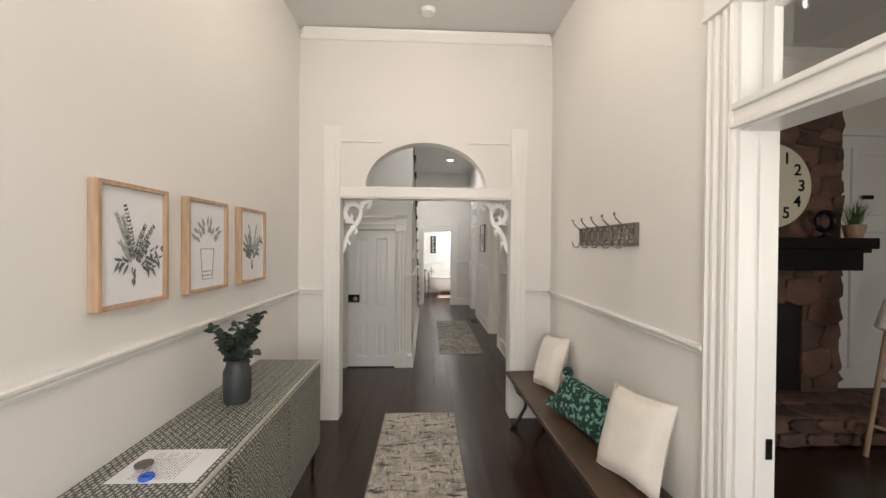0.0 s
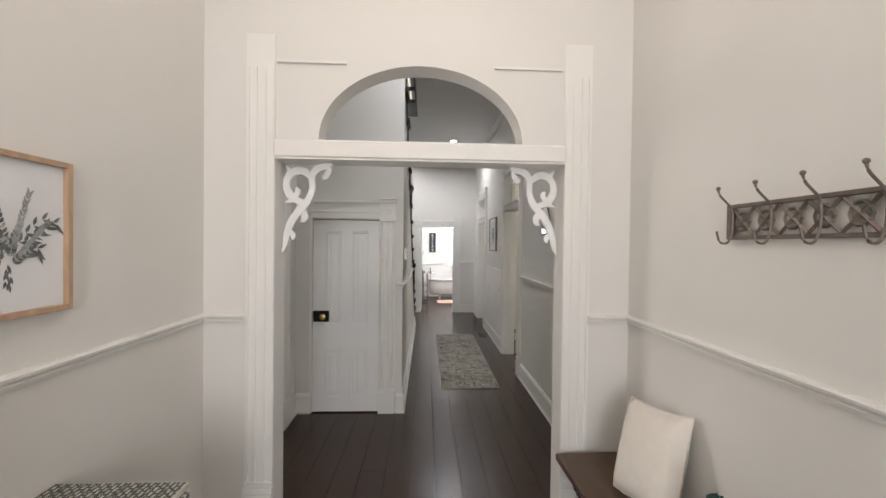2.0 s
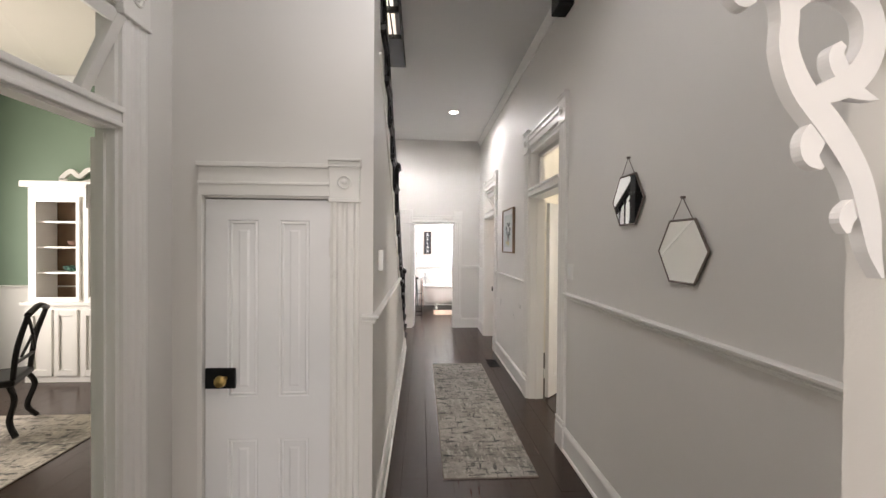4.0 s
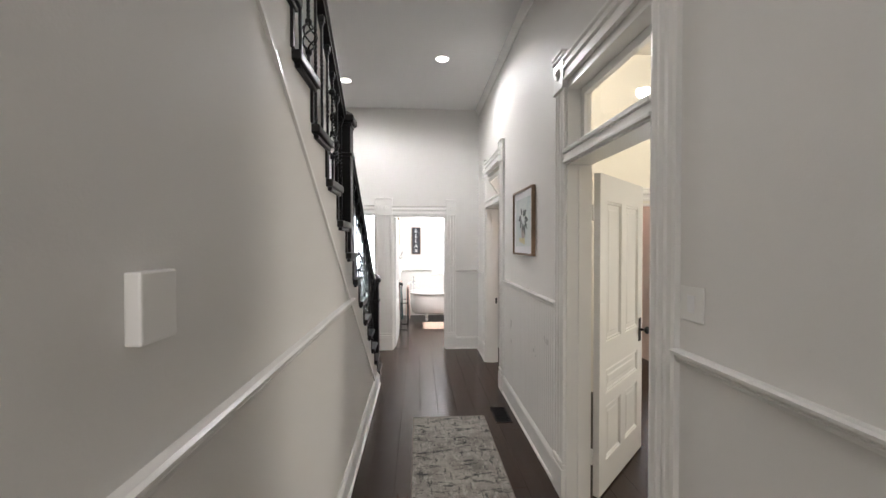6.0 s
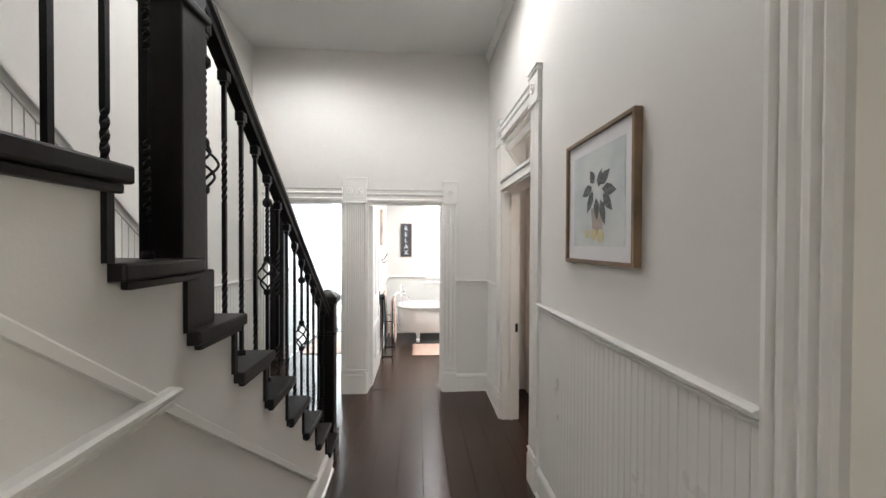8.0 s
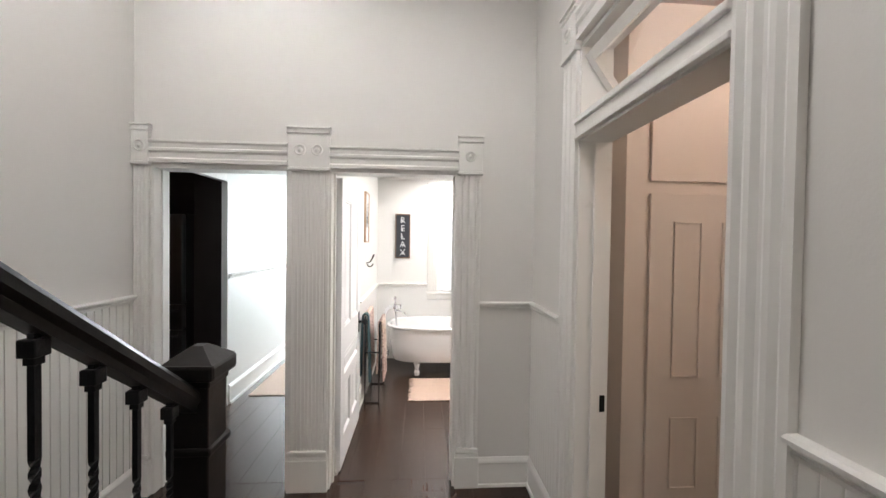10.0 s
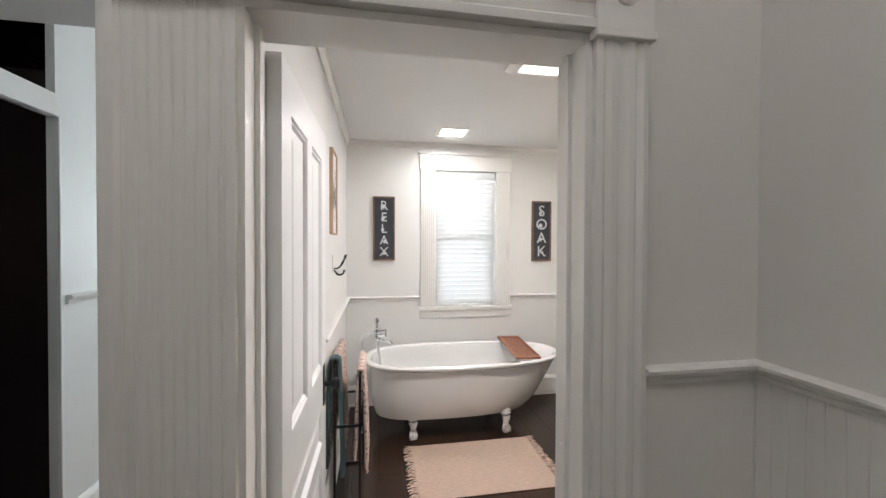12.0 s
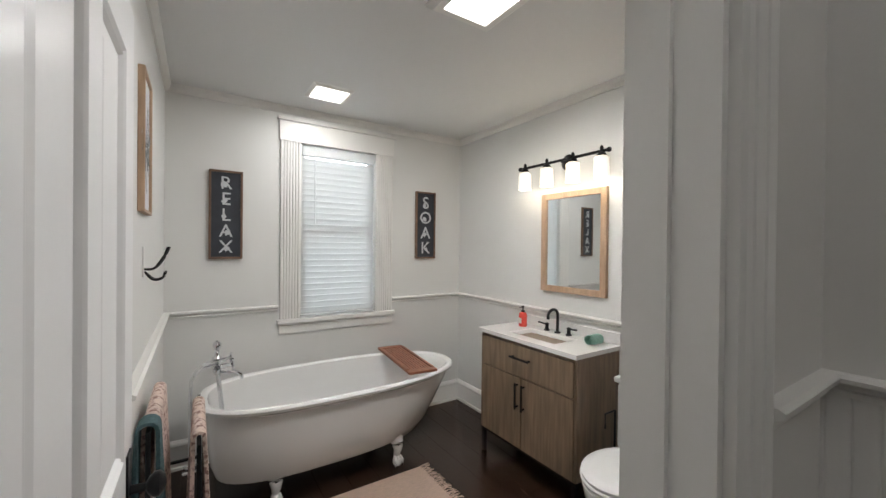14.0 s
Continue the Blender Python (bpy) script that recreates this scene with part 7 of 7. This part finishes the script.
def stone_mesh(w, h, d, seed):
    r = random.Random(seed)
    bm = bmesh.new()
    n = 9
    pts = [(w / 2 * max(-0.97, min(0.97, 1.25 * math.cos(2 * math.pi * k / n + 0.2))) * r.uniform(0.78, 1.08), h / 2 * max(-0.97, min(0.97, 1.25 * math.sin(2 * math.pi * k / n + 0.2))) * r.uniform(0.78, 1.12)) for k in range(n)]
    a = [bm.verts.new((x, 0, z)) for x, z in pts]
    b = [bm.verts.new((x, -d * r.uniform(0.5, 0.8), z)) for x, z in pts]
    c = [bm.verts.new((x * 0.84, -d * r.uniform(0.75, 1.1), z * 0.84)) for x, z in pts]
    for p, q in ((a, b), (b, c)):
        for i in range(n):
            bm.faces.new((p[i], p[(i + 1) % n], q[(i + 1) % n], q[i]))
    bm.faces.new(c)
    return make("stone", bm, M_STONE)


rnd = random.Random(21)
smeshes = {}
z = 0.29
row = 0
while z < 3.05:
    h = rnd.choice((0.13, 0.18, 0.24))
    x = -1.2 + rnd.uniform(-0.08, 0.0)
    while x < 0.84:
        w = min(rnd.choice((0.16, 0.22, 0.28, 0.34)), 0.88 - x)
        cx, cz = x + w / 2, z + h / 2
        if w > 0.07 and not (-0.12 - w / 2 < cx < 0.54 + w / 2 and cz < 1.13 + h / 2 and (cx < 0.5 + w / 2)) and not (cx < 0.34 and 1.5 < cz < 1.8):
            key = (w, h, rnd.randrange(4))
            if key not in smeshes:
                smeshes[key] = stone_mesh(w * 1.15, h * 1.17, 0.034, hash((round(w, 3) * 1000, h * 100, key[2])) % 9999)
            ob = new("stone", smeshes[key])
            ob.parent, ob.matrix_basis = fp, pose(cx, 0.03 + rnd.uniform(0, 0.012), cz + rnd.uniform(-0.02, 0.02), 0, rnd.uniform(-16, 16), 0)
        x += w
    z += h
for k in range(11):
    for lay in range(2):
        w, h = 0.25, 0.11
        key = (w, h, (k + lay) % 4)
        if key not in smeshes:
            smeshes[key] = stone_mesh(w, h, 0.045, 77 + key[2])
        ob = new("stone", smeshes[key])
        ob.parent, ob.matrix_basis = fp, pose(-1.15 + k * 0.25 + lay * 0.1, -0.50, 0.06 + lay * 0.12, 0, rnd.uniform(-4, 4), 0)
        key = (0.25, 0.25, (k + lay) % 3)
        if key not in smeshes:
            smeshes[key] = stone_mesh(0.25, 0.25, 0.02, 177 + key[2])
        ob = new("stone", smeshes[key])
        ob.parent, ob.matrix_basis = fp, pose(-1.15 + k * 0.25 + lay * 0.08, -0.39 + lay * 0.25, 0.244, -90, 0, 0)

clock = thing("wall_clock", "large round cream clock face above the mantel", "clock", at=(3.275, 3.715, 2.255))
bm = bmesh.new()
lathe(bm, [(0.405, 0), (0.405, -0.02), (0.395, -0.026), (0.002, -0.026)], 48, (0, 0, 0), "y")
part("face", bm, M_CLOCK, clock, "cream clock face")
for k in range(1, 13):
    a = radians(90 - 30 * k)
    cu = bpy.data.curves.new("digit", "FONT")
    cu.body, cu.size, cu.align_x, cu.align_y, cu.extrude, cu.offset = str(k), 0.15, "CENTER", "CENTER", 0.001, 0.003
    ob = new("digit_curve", cu)
    me = bpy.data.meshes.new_from_object(ob.evaluated_get(bpy.context.evaluated_depsgraph_get()))
    bpy.data.objects.remove(ob)
    me.materials.clear()
    me.materials.append(M_IRON)
    o = new("numeral", me)
    o.parent, o.matrix_basis = clock, pose(0.30 * math.cos(a), -0.0275, 0.30 * math.sin(a), 90)
    tagged(o, "black numeral %d" % k)
pl = thing("potted_plant", "green grass plant in a tan pot on the mantel", "potted plant", at=(3.98, 3.58, 1.76))
bm = bmesh.new()
lathe(bm, [(0.060, 0), (0.082, 0.10), (0.084, 0.125), (0.072, 0.125), (0.06, 0.09)], 18)
part("pot", bm, M_OAK, pl, "tan pot", True)
bm = bmesh.new()
rnd = random.Random(4)
for k in range(110):
    a, r, h = rnd.uniform(0, 6.28), rnd.uniform(0.02, 0.16), rnd.uniform(0.14, 0.29)
    b = Vector((rnd.uniform(-0.03, 0.03), rnd.uniform(-0.03, 0.03), 0.09))
    t = b + Vector((r * math.cos(a), r * math.sin(a), h))
    s = Vector((-math.sin(a), math.cos(a), 0)) * 0.003
    m = (b + t) / 2 + Vector((0, 0, 0.02))
    bm.faces.new([bm.verts.new(p) for p in (b - s, b + s, m + s, m - s)])
    bm.faces.new([bm.verts.new(p) for p in (m - s, m + s, t)])
tagged(part("blades", bm, M_GRASS, pl, "thin green blades"), kind="stuff")
orn = thing("mantel_ornament", "dark round metal ornament on the mantel", "ornament", at=(3.72, 3.60, 1.76))
bm = bmesh.new()
lathe(bm, [(0.05, 0), (0.05, 0.015), (0.015, 0.03), (0.015, 0.06)], 12)
tube(bm, [(0.085 * math.cos(a), 0, 0.155 + 0.085 * math.sin(a)) for a in [2 * math.pi * k / 20 for k in range(21)]], 0.026, 8)
part("ring_body", bm, M_IRON, orn, "", True)
bi = thing("built_in_cupboard", "white painted built-in cupboard beside the fireplace", "cupboard", at=(4.13, 3.93, 0))
bm = bmesh.new()
box(bm, 0, 1.3, -0.06, 0, 0.245, 2.80, 0.004)
box(bm, -0.02, 1.32, -0.09, 0, 2.80, 2.88, 0.006)
part("body", bm, M_TRIM, bi, "white panelled body")
for z0, z1 in ((0.45, 1.9), (2.0, 2.68)):
    bm = bmesh.new()
    for x0, x1, za, zb_ in ((0.14, 0.20, z0, z1), (0.70, 0.76, z0, z1), (0.20, 0.70, z0, z0 + 0.07), (0.20, 0.70, z1 - 0.07, z1)):
        box(bm, x0, x1, -0.085, -0.06, za, zb_, 0.003)
    part("door", bm, M_TRIM, bi, "white framed cupboard door")
bm = bmesh.new()
box(bm, 0.24, 0.34, -0.11, -0.085, 2.16, 2.20, 0.004)
part("latch", bm, M_IRON, bi, "black latch")
ld = thing("blanket_ladder", "light wood blanket ladder leaning on the wall", "ladder", at=(3.52, 3.08, 0.0), rx=-6, rz=0, ry=17)
bm = bmesh.new()
for x in (0, 0.40):
    tube(bm, [(x, 0, 0), (x, 0, 1.6)], 0.018, 8)
part("rail", bm, M_OAK, ld, "light wood side rails")
for k in range(4):
    bm = bmesh.new()
    tube(bm, [(0, 0, 0.25 + 0.38 * k), (0.40, 0, 0.25 + 0.38 * k)], 0.014, 8)
    part("rung", bm, M_OAK, ld)
bk = thing("throw_blanket", "white folded throw blanket over the ladder", "blanket", at=(3.88, 3.16, 1.16), ry=20)
bm = bmesh.new()
box(bm, -0.13, 0.15, -0.035, 0.03, -0.20, 0.06, 0.02)
part("cloth", bm, M_WHITECLOTH, bk)

# ---- bedroom seen through the open door ----
bed = thing("bed", "dark grey wooden bed with cream striped blanket", "bed", at=(4.46, 8.2, 0))
bm = bmesh.new()
box(bm, -0.865, -0.72, 0.54, 0.68, 0, 1.70, 0.006)
box(bm, -0.885, -0.70, 0.515, 0.705, 1.70, 1.745, 0.008)
part("post", bm, M_BEDW, bed, "dark grey square post")
bm = bmesh.new()
box(bm, -0.72, 0.9, 0.58, 0.64, 0.3, 1.38, 0.004)
part("headboard", bm, M_BEDW, bed, "dark grey panelled headboard")
for z0_, z1_, nm_ in ((1.385, 1.47, "top_rail"), (1.12, 1.19, "middle_rail")):
    bm = bmesh.new()
    box(bm, -0.72, 0.9, 0.565, 0.579 if nm_ == "middle_rail" else 0.655, z0_, z1_, 0.005)
    part(nm_, bm, M_BEDW, bed)
bm = bmesh.new()
box(bm, -0.82, 0.9, -1.8, 0.50, 0.08, 0.42, 0.05)
part("valance", bm, M_WHITECLOTH, bed, "white bed skirt", True)
bl_ = thing("bedspread", "cream striped blanket spread over the bed", "blanket", at=(4.35, 8.0, 0))
bm = bmesh.new()
section = [(0.95, 0.70), (0.3, 0.71), (-0.3, 0.70), (-0.70, 0.69), (-0.79, 0.66), (-0.83, 0.58), (-0.85, 0.48), (-0.87, 0.38), (-0.88, 0.30)]
grid = [[bm.verts.new((x - (0.022 * math.sin(y * 19) + 0.012 * math.sin(y * 43)) * (i > 4) * (i - 4) / 3, y, z + 0.012 * math.sin(7 * x + 5 * y) + 0.03 * math.sin(y * 4.3) * (i == 8))) for i, (x, z) in enumerate(section)] for y in [-1.7 + 0.055 * k for k in range(40)]]
for ra, rb in zip(grid, grid[1:]):
    for i in range(len(section) - 1):
        bm.faces.new((ra[i], ra[i + 1], rb[i + 1], rb[i]))
bmesh.ops.solidify(bm, geom=bm.faces[:], thickness=0.018)
part("cloth", bm, M_BLANKET, bl_, "", True)
pw = cushion("cushion", "cream and tan striped pillow on the bed", (4.0, 8.50, 0.72), -20, 0, 0, 0.60, 0.40, 0.16, M_BLANKET)
del pw["group"]
br = rug("rug", "pale patterned bedroom rug under the bed", (4.5, 7.7, 0.0), 2.5, 2.3, M_RUG)
cv = thing("canvas", "navy and pale abstract canvas above the bed", "painting", at=(4.70, 8.985, 1.675))
bm = bmesh.new()
box(bm, -0.5, 0.5, -0.035, 0, 0, 1.31)
part("canvas_body", bm, M_NAVY, cv, "navy canvas")
bm = bmesh.new()
ngon(bm, [(-0.5, -0.036, 1.31), (-0.5, -0.036, 1.11)] + [(-0.5 + k * 0.1, -0.036, 1.11 + 0.05 * math.sin(k * 0.5)) for k in range(1, 11)] + [(0.5, -0.036, 1.31)], (0, -0.001, 0))
part("painting", bm, M_WHITECLOTH, cv, "pale painted top")
casing("trim_door_sunroom", "y", 9.0, -1, 2.52, 3.45, 2.07, 0.12)
jamb_lining("trim_lining_sunroom", "y", 9.0, 9.15, 2.52, 3.45, 2.07)
ws = thing("window_sunroom", "tall white framed window in the pine wall", "window", at=(5.60, 12.62, 0.55), rz=90)
bm = bmesh.new()
for x0, x1, z0, z1 in ((-0.60, -0.475, -0.1, 1.85), (0.475, 0.60, -0.1, 1.85), (-0.475, 0.475, 1.7, 1.85), (-0.475, 0.475, -0.1, 0.0)):
    box(bm, x0, x1, 0.022, 0.045, z0, z1, 0.003)
box(bm, -0.475, 0.475, -0.08, -0.05, 0.82, 0.88)
box(bm, -0.015, 0.015, -0.08, -0.05, 0, 1.7)
part("window_frame", bm, M_TRIM, ws, "white casing")
pnl = thing("wall_panel", "white framed panel on the pine wall", "panel", at=(5.60, 11.25, 0.72), rz=90)
bm = bmesh.new()
box(bm, -0.2, 0.2, 0.022, 0.05, 0, 1.15, 0.004)
part("panel_body", bm, M_TRIM, pnl)
tb = thing("table", "white painted table with square legs in the sunroom", "table", at=(4.75, 11.5, 0))
bm = bmesh.new()
box(bm, -0.4, 0.4, -0.6, 0.6, 0.71, 0.75, 0.006)
box(bm, -0.34, 0.34, -0.54, 0.54, 0.62, 0.71, 0.003)
part("tabletop", bm, M_TRIM, tb, "white tabletop")
for x in (-0.34, 0.34):
    for y in (-0.54, 0.54):
        bm = bmesh.new()
        box(bm, x - 0.035, x + 0.035, y - 0.035, y + 0.035, 0, 0.62, 0.004)
        part("leg", bm, M_TRIM, tb)
cl = thing("closet_cabinet", "tall blush painted closet with a panelled door and brass knob", "closet", at=(2.125, 10.45, 0))
bm = bmesh.new()
box(bm, -0.50, 0.575, 0.0, 0.54, 0, 3.0, 0.003)
part("body", bm, M_PINKW, cl, "blush painted body")
bm = bmesh.new()
box(bm, -0.36, 0.37, -0.018, -0.001, 0.06, 1.91, 0.003)
cd = part("door", bm, M_PINKW, cl, "blush panelled door")
bm = bmesh.new()
for x0, x1, z0, z1 in ((-0.22, -0.05, 0.2, 0.62), (0.07, 0.24, 0.2, 0.62), (-0.22, -0.05, 0.85, 1.75), (0.07, 0.24, 0.85, 1.75)):
    for a_, b_, c_, d_ in ((x0, x0 + 0.012, z0, z1), (x1 - 0.012, x1, z0, z1), (x0 + 0.012, x1 - 0.012, z0, z0 + 0.012), (x0 + 0.012, x1 - 0.012, z1 - 0.012, z1)):
        box(bm, a_, b_, -0.026, -0.018, c_, d_, 0.002)
part("panel_bead", bm, M_PINKW, cd, "raised panel beads")
bm = bmesh.new()
box(bm, 0.27, 0.40, -0.032, -0.019, 0.76, 0.85, 0.003)
part("rim_lock", bm, M_IRON, cd, "black rim lock")
bm = bmesh.new()
lathe(bm, [(0.012, -0.03), (0.010, -0.05), (0.026, -0.06), (0.026, -0.072), (0.004, -0.08)], 14, (0.345, 0, 0.805), "y")
part("knob", bm, M_BRASS, cd, "brass knob", True)
bm = bmesh.new()
box(bm, -0.36, 0.38, -0.018, -0.001, 1.98, 2.7, 0.003)
part("upper_door", bm, M_PINKW, cl, "blush upper door")

# ---- dining room seen through the doorway ----
hu = thing("hutch", "white painted built-in hutch with glazed upper shelves and panelled doors", "hutch", at=(-3.9, 8.33, 0))
for nm, shape, m, lb in (("cabinet_body", (-0.62, 0.62, -0.34, 0, 0, 0.90), M_TRIM, "white painted base"), ("counter", (-0.65, 0.65, -0.37, 0, 0.90, 0.94), M_TRIM, "white ledge"),
                         ("stile", (-0.62, -0.55, -0.30, 0, 0.94, 2.16), M_TRIM, ""), ("stile", (-0.03, 0.03, -0.30, 0, 0.94, 2.16), M_TRIM, ""), ("stile", (0.55, 0.62, -0.30, 0, 0.94, 2.16), M_TRIM, ""),
                         ("back_panel", (-0.55, -0.031, -0.02, -0.001, 0.94, 2.16), M_HUTCHB, "brown board back"), ("back_panel", (0.031, 0.55, -0.02, -0.001, 0.94, 2.16), M_HUTCHB, "brown board back"),
                         ("frieze", (-0.62, 0.62, -0.30, 0, 2.16, 2.27), M_TRIM, ""), ("cornice", (-0.67, 0.67, -0.35, 0, 2.27, 2.34), M_TRIM, "white projecting cornice")):
    bm = bmesh.new()
    box(bm, *shape, 0.003)
    part(nm, bm, m, hu, lb)
for x0 in (-0.55, 0.03):
    for i, (a_, b_, c_, d_) in enumerate(((0, 0.04, 0.94, 2.16), (0.48, 0.52, 0.94, 2.16), (0.04, 0.48, 0.94, 0.99), (0.04, 0.48, 2.10, 2.16))):
        bm = bmesh.new()
        box(bm, x0 + a_, x0 + b_, -0.325, -0.302, c_, d_, 0.003)
        part("glazed_door_rail", bm, M_TRIM, hu, "white glazed door rail")
for z in (1.26, 1.56, 1.86):
    bm = bmesh.new()
    for x0, x1 in ((-0.55, -0.03), (0.03, 0.55)):
        box(bm, x0, x1, -0.27, -0.02, z, z + 0.02)
    part("shelf", bm, M_TRIM, hu, "white shelf")
for x0 in (-0.58, -0.0, ):
    for sx in (0.02, 0.30):
        bm = bmesh.new()
        xa = x0 + sx
        for a_, b_, c_, d_ in ((xa, xa + 0.05, 0.08, 0.85), (xa + 0.20, xa + 0.25, 0.08, 0.85), (xa + 0.05, xa + 0.20, 0.08, 0.15), (xa + 0.05, xa + 0.20, 0.78, 0.85)):
            box(bm, a_, b_, -0.36, -0.34, c_, d_, 0.003)
        part("door", bm, M_TRIM, hu, "white framed door")
cr = thing("carved_crest", "white scroll carving above the hutch", "carving", at=(-3.84, 8.18, 2.34))
bm = bmesh.new()
for s in (-1, 1):
    ribbon(bm, smooth_path([(0.0, 0.08), (s * 0.13, 0.17), (s * 0.24, 0.09), (s * 0.34, 0.15), (s * 0.45, 0.05), (s * 0.38, 0.02)], 6), [0.055] * 31, 0, 0.03)
    ribbon(bm, smooth_path([(s * 0.02, 0.02), (s * 0.12, 0.04), (s * 0.20, 0.02)], 6), [0.03] * 13, 0, 0.03)
bmesh.ops.create_icosphere(bm, subdivisions=2, radius=0.09, matrix=Matrix.Translation((0, 0.015, 0.17)) @ Matrix.Diagonal((1, 0.3, 1.2, 1)))
part("carving", bm, M_TRIM, cr, "", True)
for x, z, c in ((-4.15, 1.28, M_GREEN), (-3.62, 1.58, M_BRASS), (-3.65, 1.28, M_CHROME), (-4.1, 1.58, M_STONE)):
    p = thing("bowl", "small decorative bowl on a hutch shelf", "bowl", "bowls on the hutch shelves", at=(x, 8.17, z))
    bm = bmesh.new()
    lathe(bm, [(0.03, 0), (0.07, 0.03), (0.085, 0.07), (0.08, 0.07), (0.06, 0.035), (0.01, 0.012)], 18)
    part("bowl_body", bm, c, p, "", True)
cha = thing("dining_chair", "black carved dining chair with an openwork back", "chair", at=(-3.62, 6.75, 0), rz=-60)
bm = bmesh.new()
box(bm, -0.24, 0.24, -0.24, 0.24, 0.43, 0.49, 0.02)
part("seat", bm, M_BLACK, cha, "black seat")
for x in (-0.2, 0.2):
    for y in (-0.2, 0.2):
        bm = bmesh.new()
        s, q = (1 if x > 0 else -1), (1 if y > 0 else -1)
        tube(bm, smooth_path([(x, y, 0.44), (x + s * 0.04, y + q * 0.04, 0.32), (x, y, 0.14), (x + s * 0.05, y + q * 0.05, 0.02)], 4), 0.022, 8)
        part("leg", bm, M_BLACK, cha, "curved black leg", True)
bm = bmesh.new()
for x in (-0.2, 0.2):
    tube(bm, smooth_path([(x, 0.22, 0.48), (x * 1.05, 0.25, 0.75), (x * 1.15, 0.32, 1.02)], 4), 0.02, 8)
tube(bm, smooth_path([(-0.24, 0.32, 1.02), (0, 0.33, 1.07), (0.24, 0.32, 1.02)], 5), 0.025, 8)
for s in (-1, 1):
    tube(bm, smooth_path([(s * 0.18, 0.31, 0.98), (0, 0.29, 0.82), (-s * 0.16, 0.26, 0.66)], 5), 0.012, 6)
tube(bm, [(-0.2, 0.24, 0.62), (0.2, 0.24, 0.62)], 0.015, 6)
part("backrest", bm, M_BLACK, cha, "black openwork back", True)
drg = rug("rug", "grey and cream patterned dining room rug", (-4.0, 6.15, 0.0), 2.6, 1.9, M_RUG)
del drg["group"], br["group"]

# ---- small built pieces: pine boards, floor planks ----
pine = bpy.data.objects["wall_pine_east"]
z = 0.0
k = 0
bcache = {}
rnd = random.Random(9)
while z < 2.95:
    for y0, y1 in ((9.16, 11.05), (11.055, 12.14), (13.11, 14.19)) if 0.50 < z < 2.24 else ((9.16, 11.6), (11.605, 14.19)):
        bm = bmesh.new()
        key = round(y1 - y0, 3)
        if key not in bcache:
            box(bm, -0.018, 0, 0, y1 - y0, 0, 0.082, 0.0)
            bcache[key] = make("plank", bm, M_PINE)
        ob = new("plank", bcache[key])
        ob.parent, ob.location = pine, (5.62, y0, z)
    z += 0.086
pine = bpy.data.objects["wall_side_room_north"]
bm = bmesh.new()
box(bm, 0, 2.08, -0.018, 0, 0, 0.082)
pm = make("plank", bm, M_PINE)
for k in range(36):
    ob = new("plank", pm)
    ob.parent, ob.location = pine, (HR + 0.16, 11.0, k * 0.086)

PW, PL = 0.178, 1.22
bm = bmesh.new()
box(bm, 0.0012, PW - 0.0012, 0.0012, PL - 0.0012, -0.006, 0)
pmesh = make("plank", bm, M_PLANK)


def planks(x0, x1, y0, y1, joined=None):
    i = 0
    x = x0
    while x < x1 - 0.02:
        y = y0 - ((i * 0.437) % PL)
        while y < y1:
            a, b = max(y, y0), min(y + PL, y1)
            if b - a > 0.05:
                w = min(PW, x1 - x)
                if joined is not None:
                    box(joined, x + 0.0012, x + w - 0.0012, a + 0.0012, b - 0.0012, -0.006, 0)
                elif b - a > PL - 0.01 and w > PW - 0.001:
                    ob = new("plank", pmesh)
                    ob.parent, ob.location = floor, (x, y, 0)
                else:
                    q = bmesh.new()
                    box(q, 0.0012, w - 0.0012, 0.0012, b - a - 0.0012, -0.006, 0)
                    ob = new("plank", make("plank", q, M_PLANK))
                    ob.parent, ob.location = floor, (x, a, 0)
            y += PL
        x += PW
        i += 1


planks(-1.32, 1.36, 0.5, 10.9)
planks(-0.2, 2.16, 10.9, 13.61)
jb = bmesh.new()
planks(-5.6, -1.32, 3.1, 8.4, jb)
planks(1.36, 6.9, -1.0, 9.0, jb)
planks(1.36, 5.6, 9.0, 10.9, jb)
planks(2.16, 5.6, 10.9, 14.2, jb)
planks(-1.44, -0.2, 10.9, 16.6, jb)
planks(-5.0, -1.44, 10.4, 13.0, jb)
planks(-1.32, 1.36, -1.1, 0.5, jb)
ob = new("plank_field", make("plank_field", jb, M_PLANK))
ob.parent = floor
tagged(ob, "dark brown floor planks of the side rooms", kind="stuff")
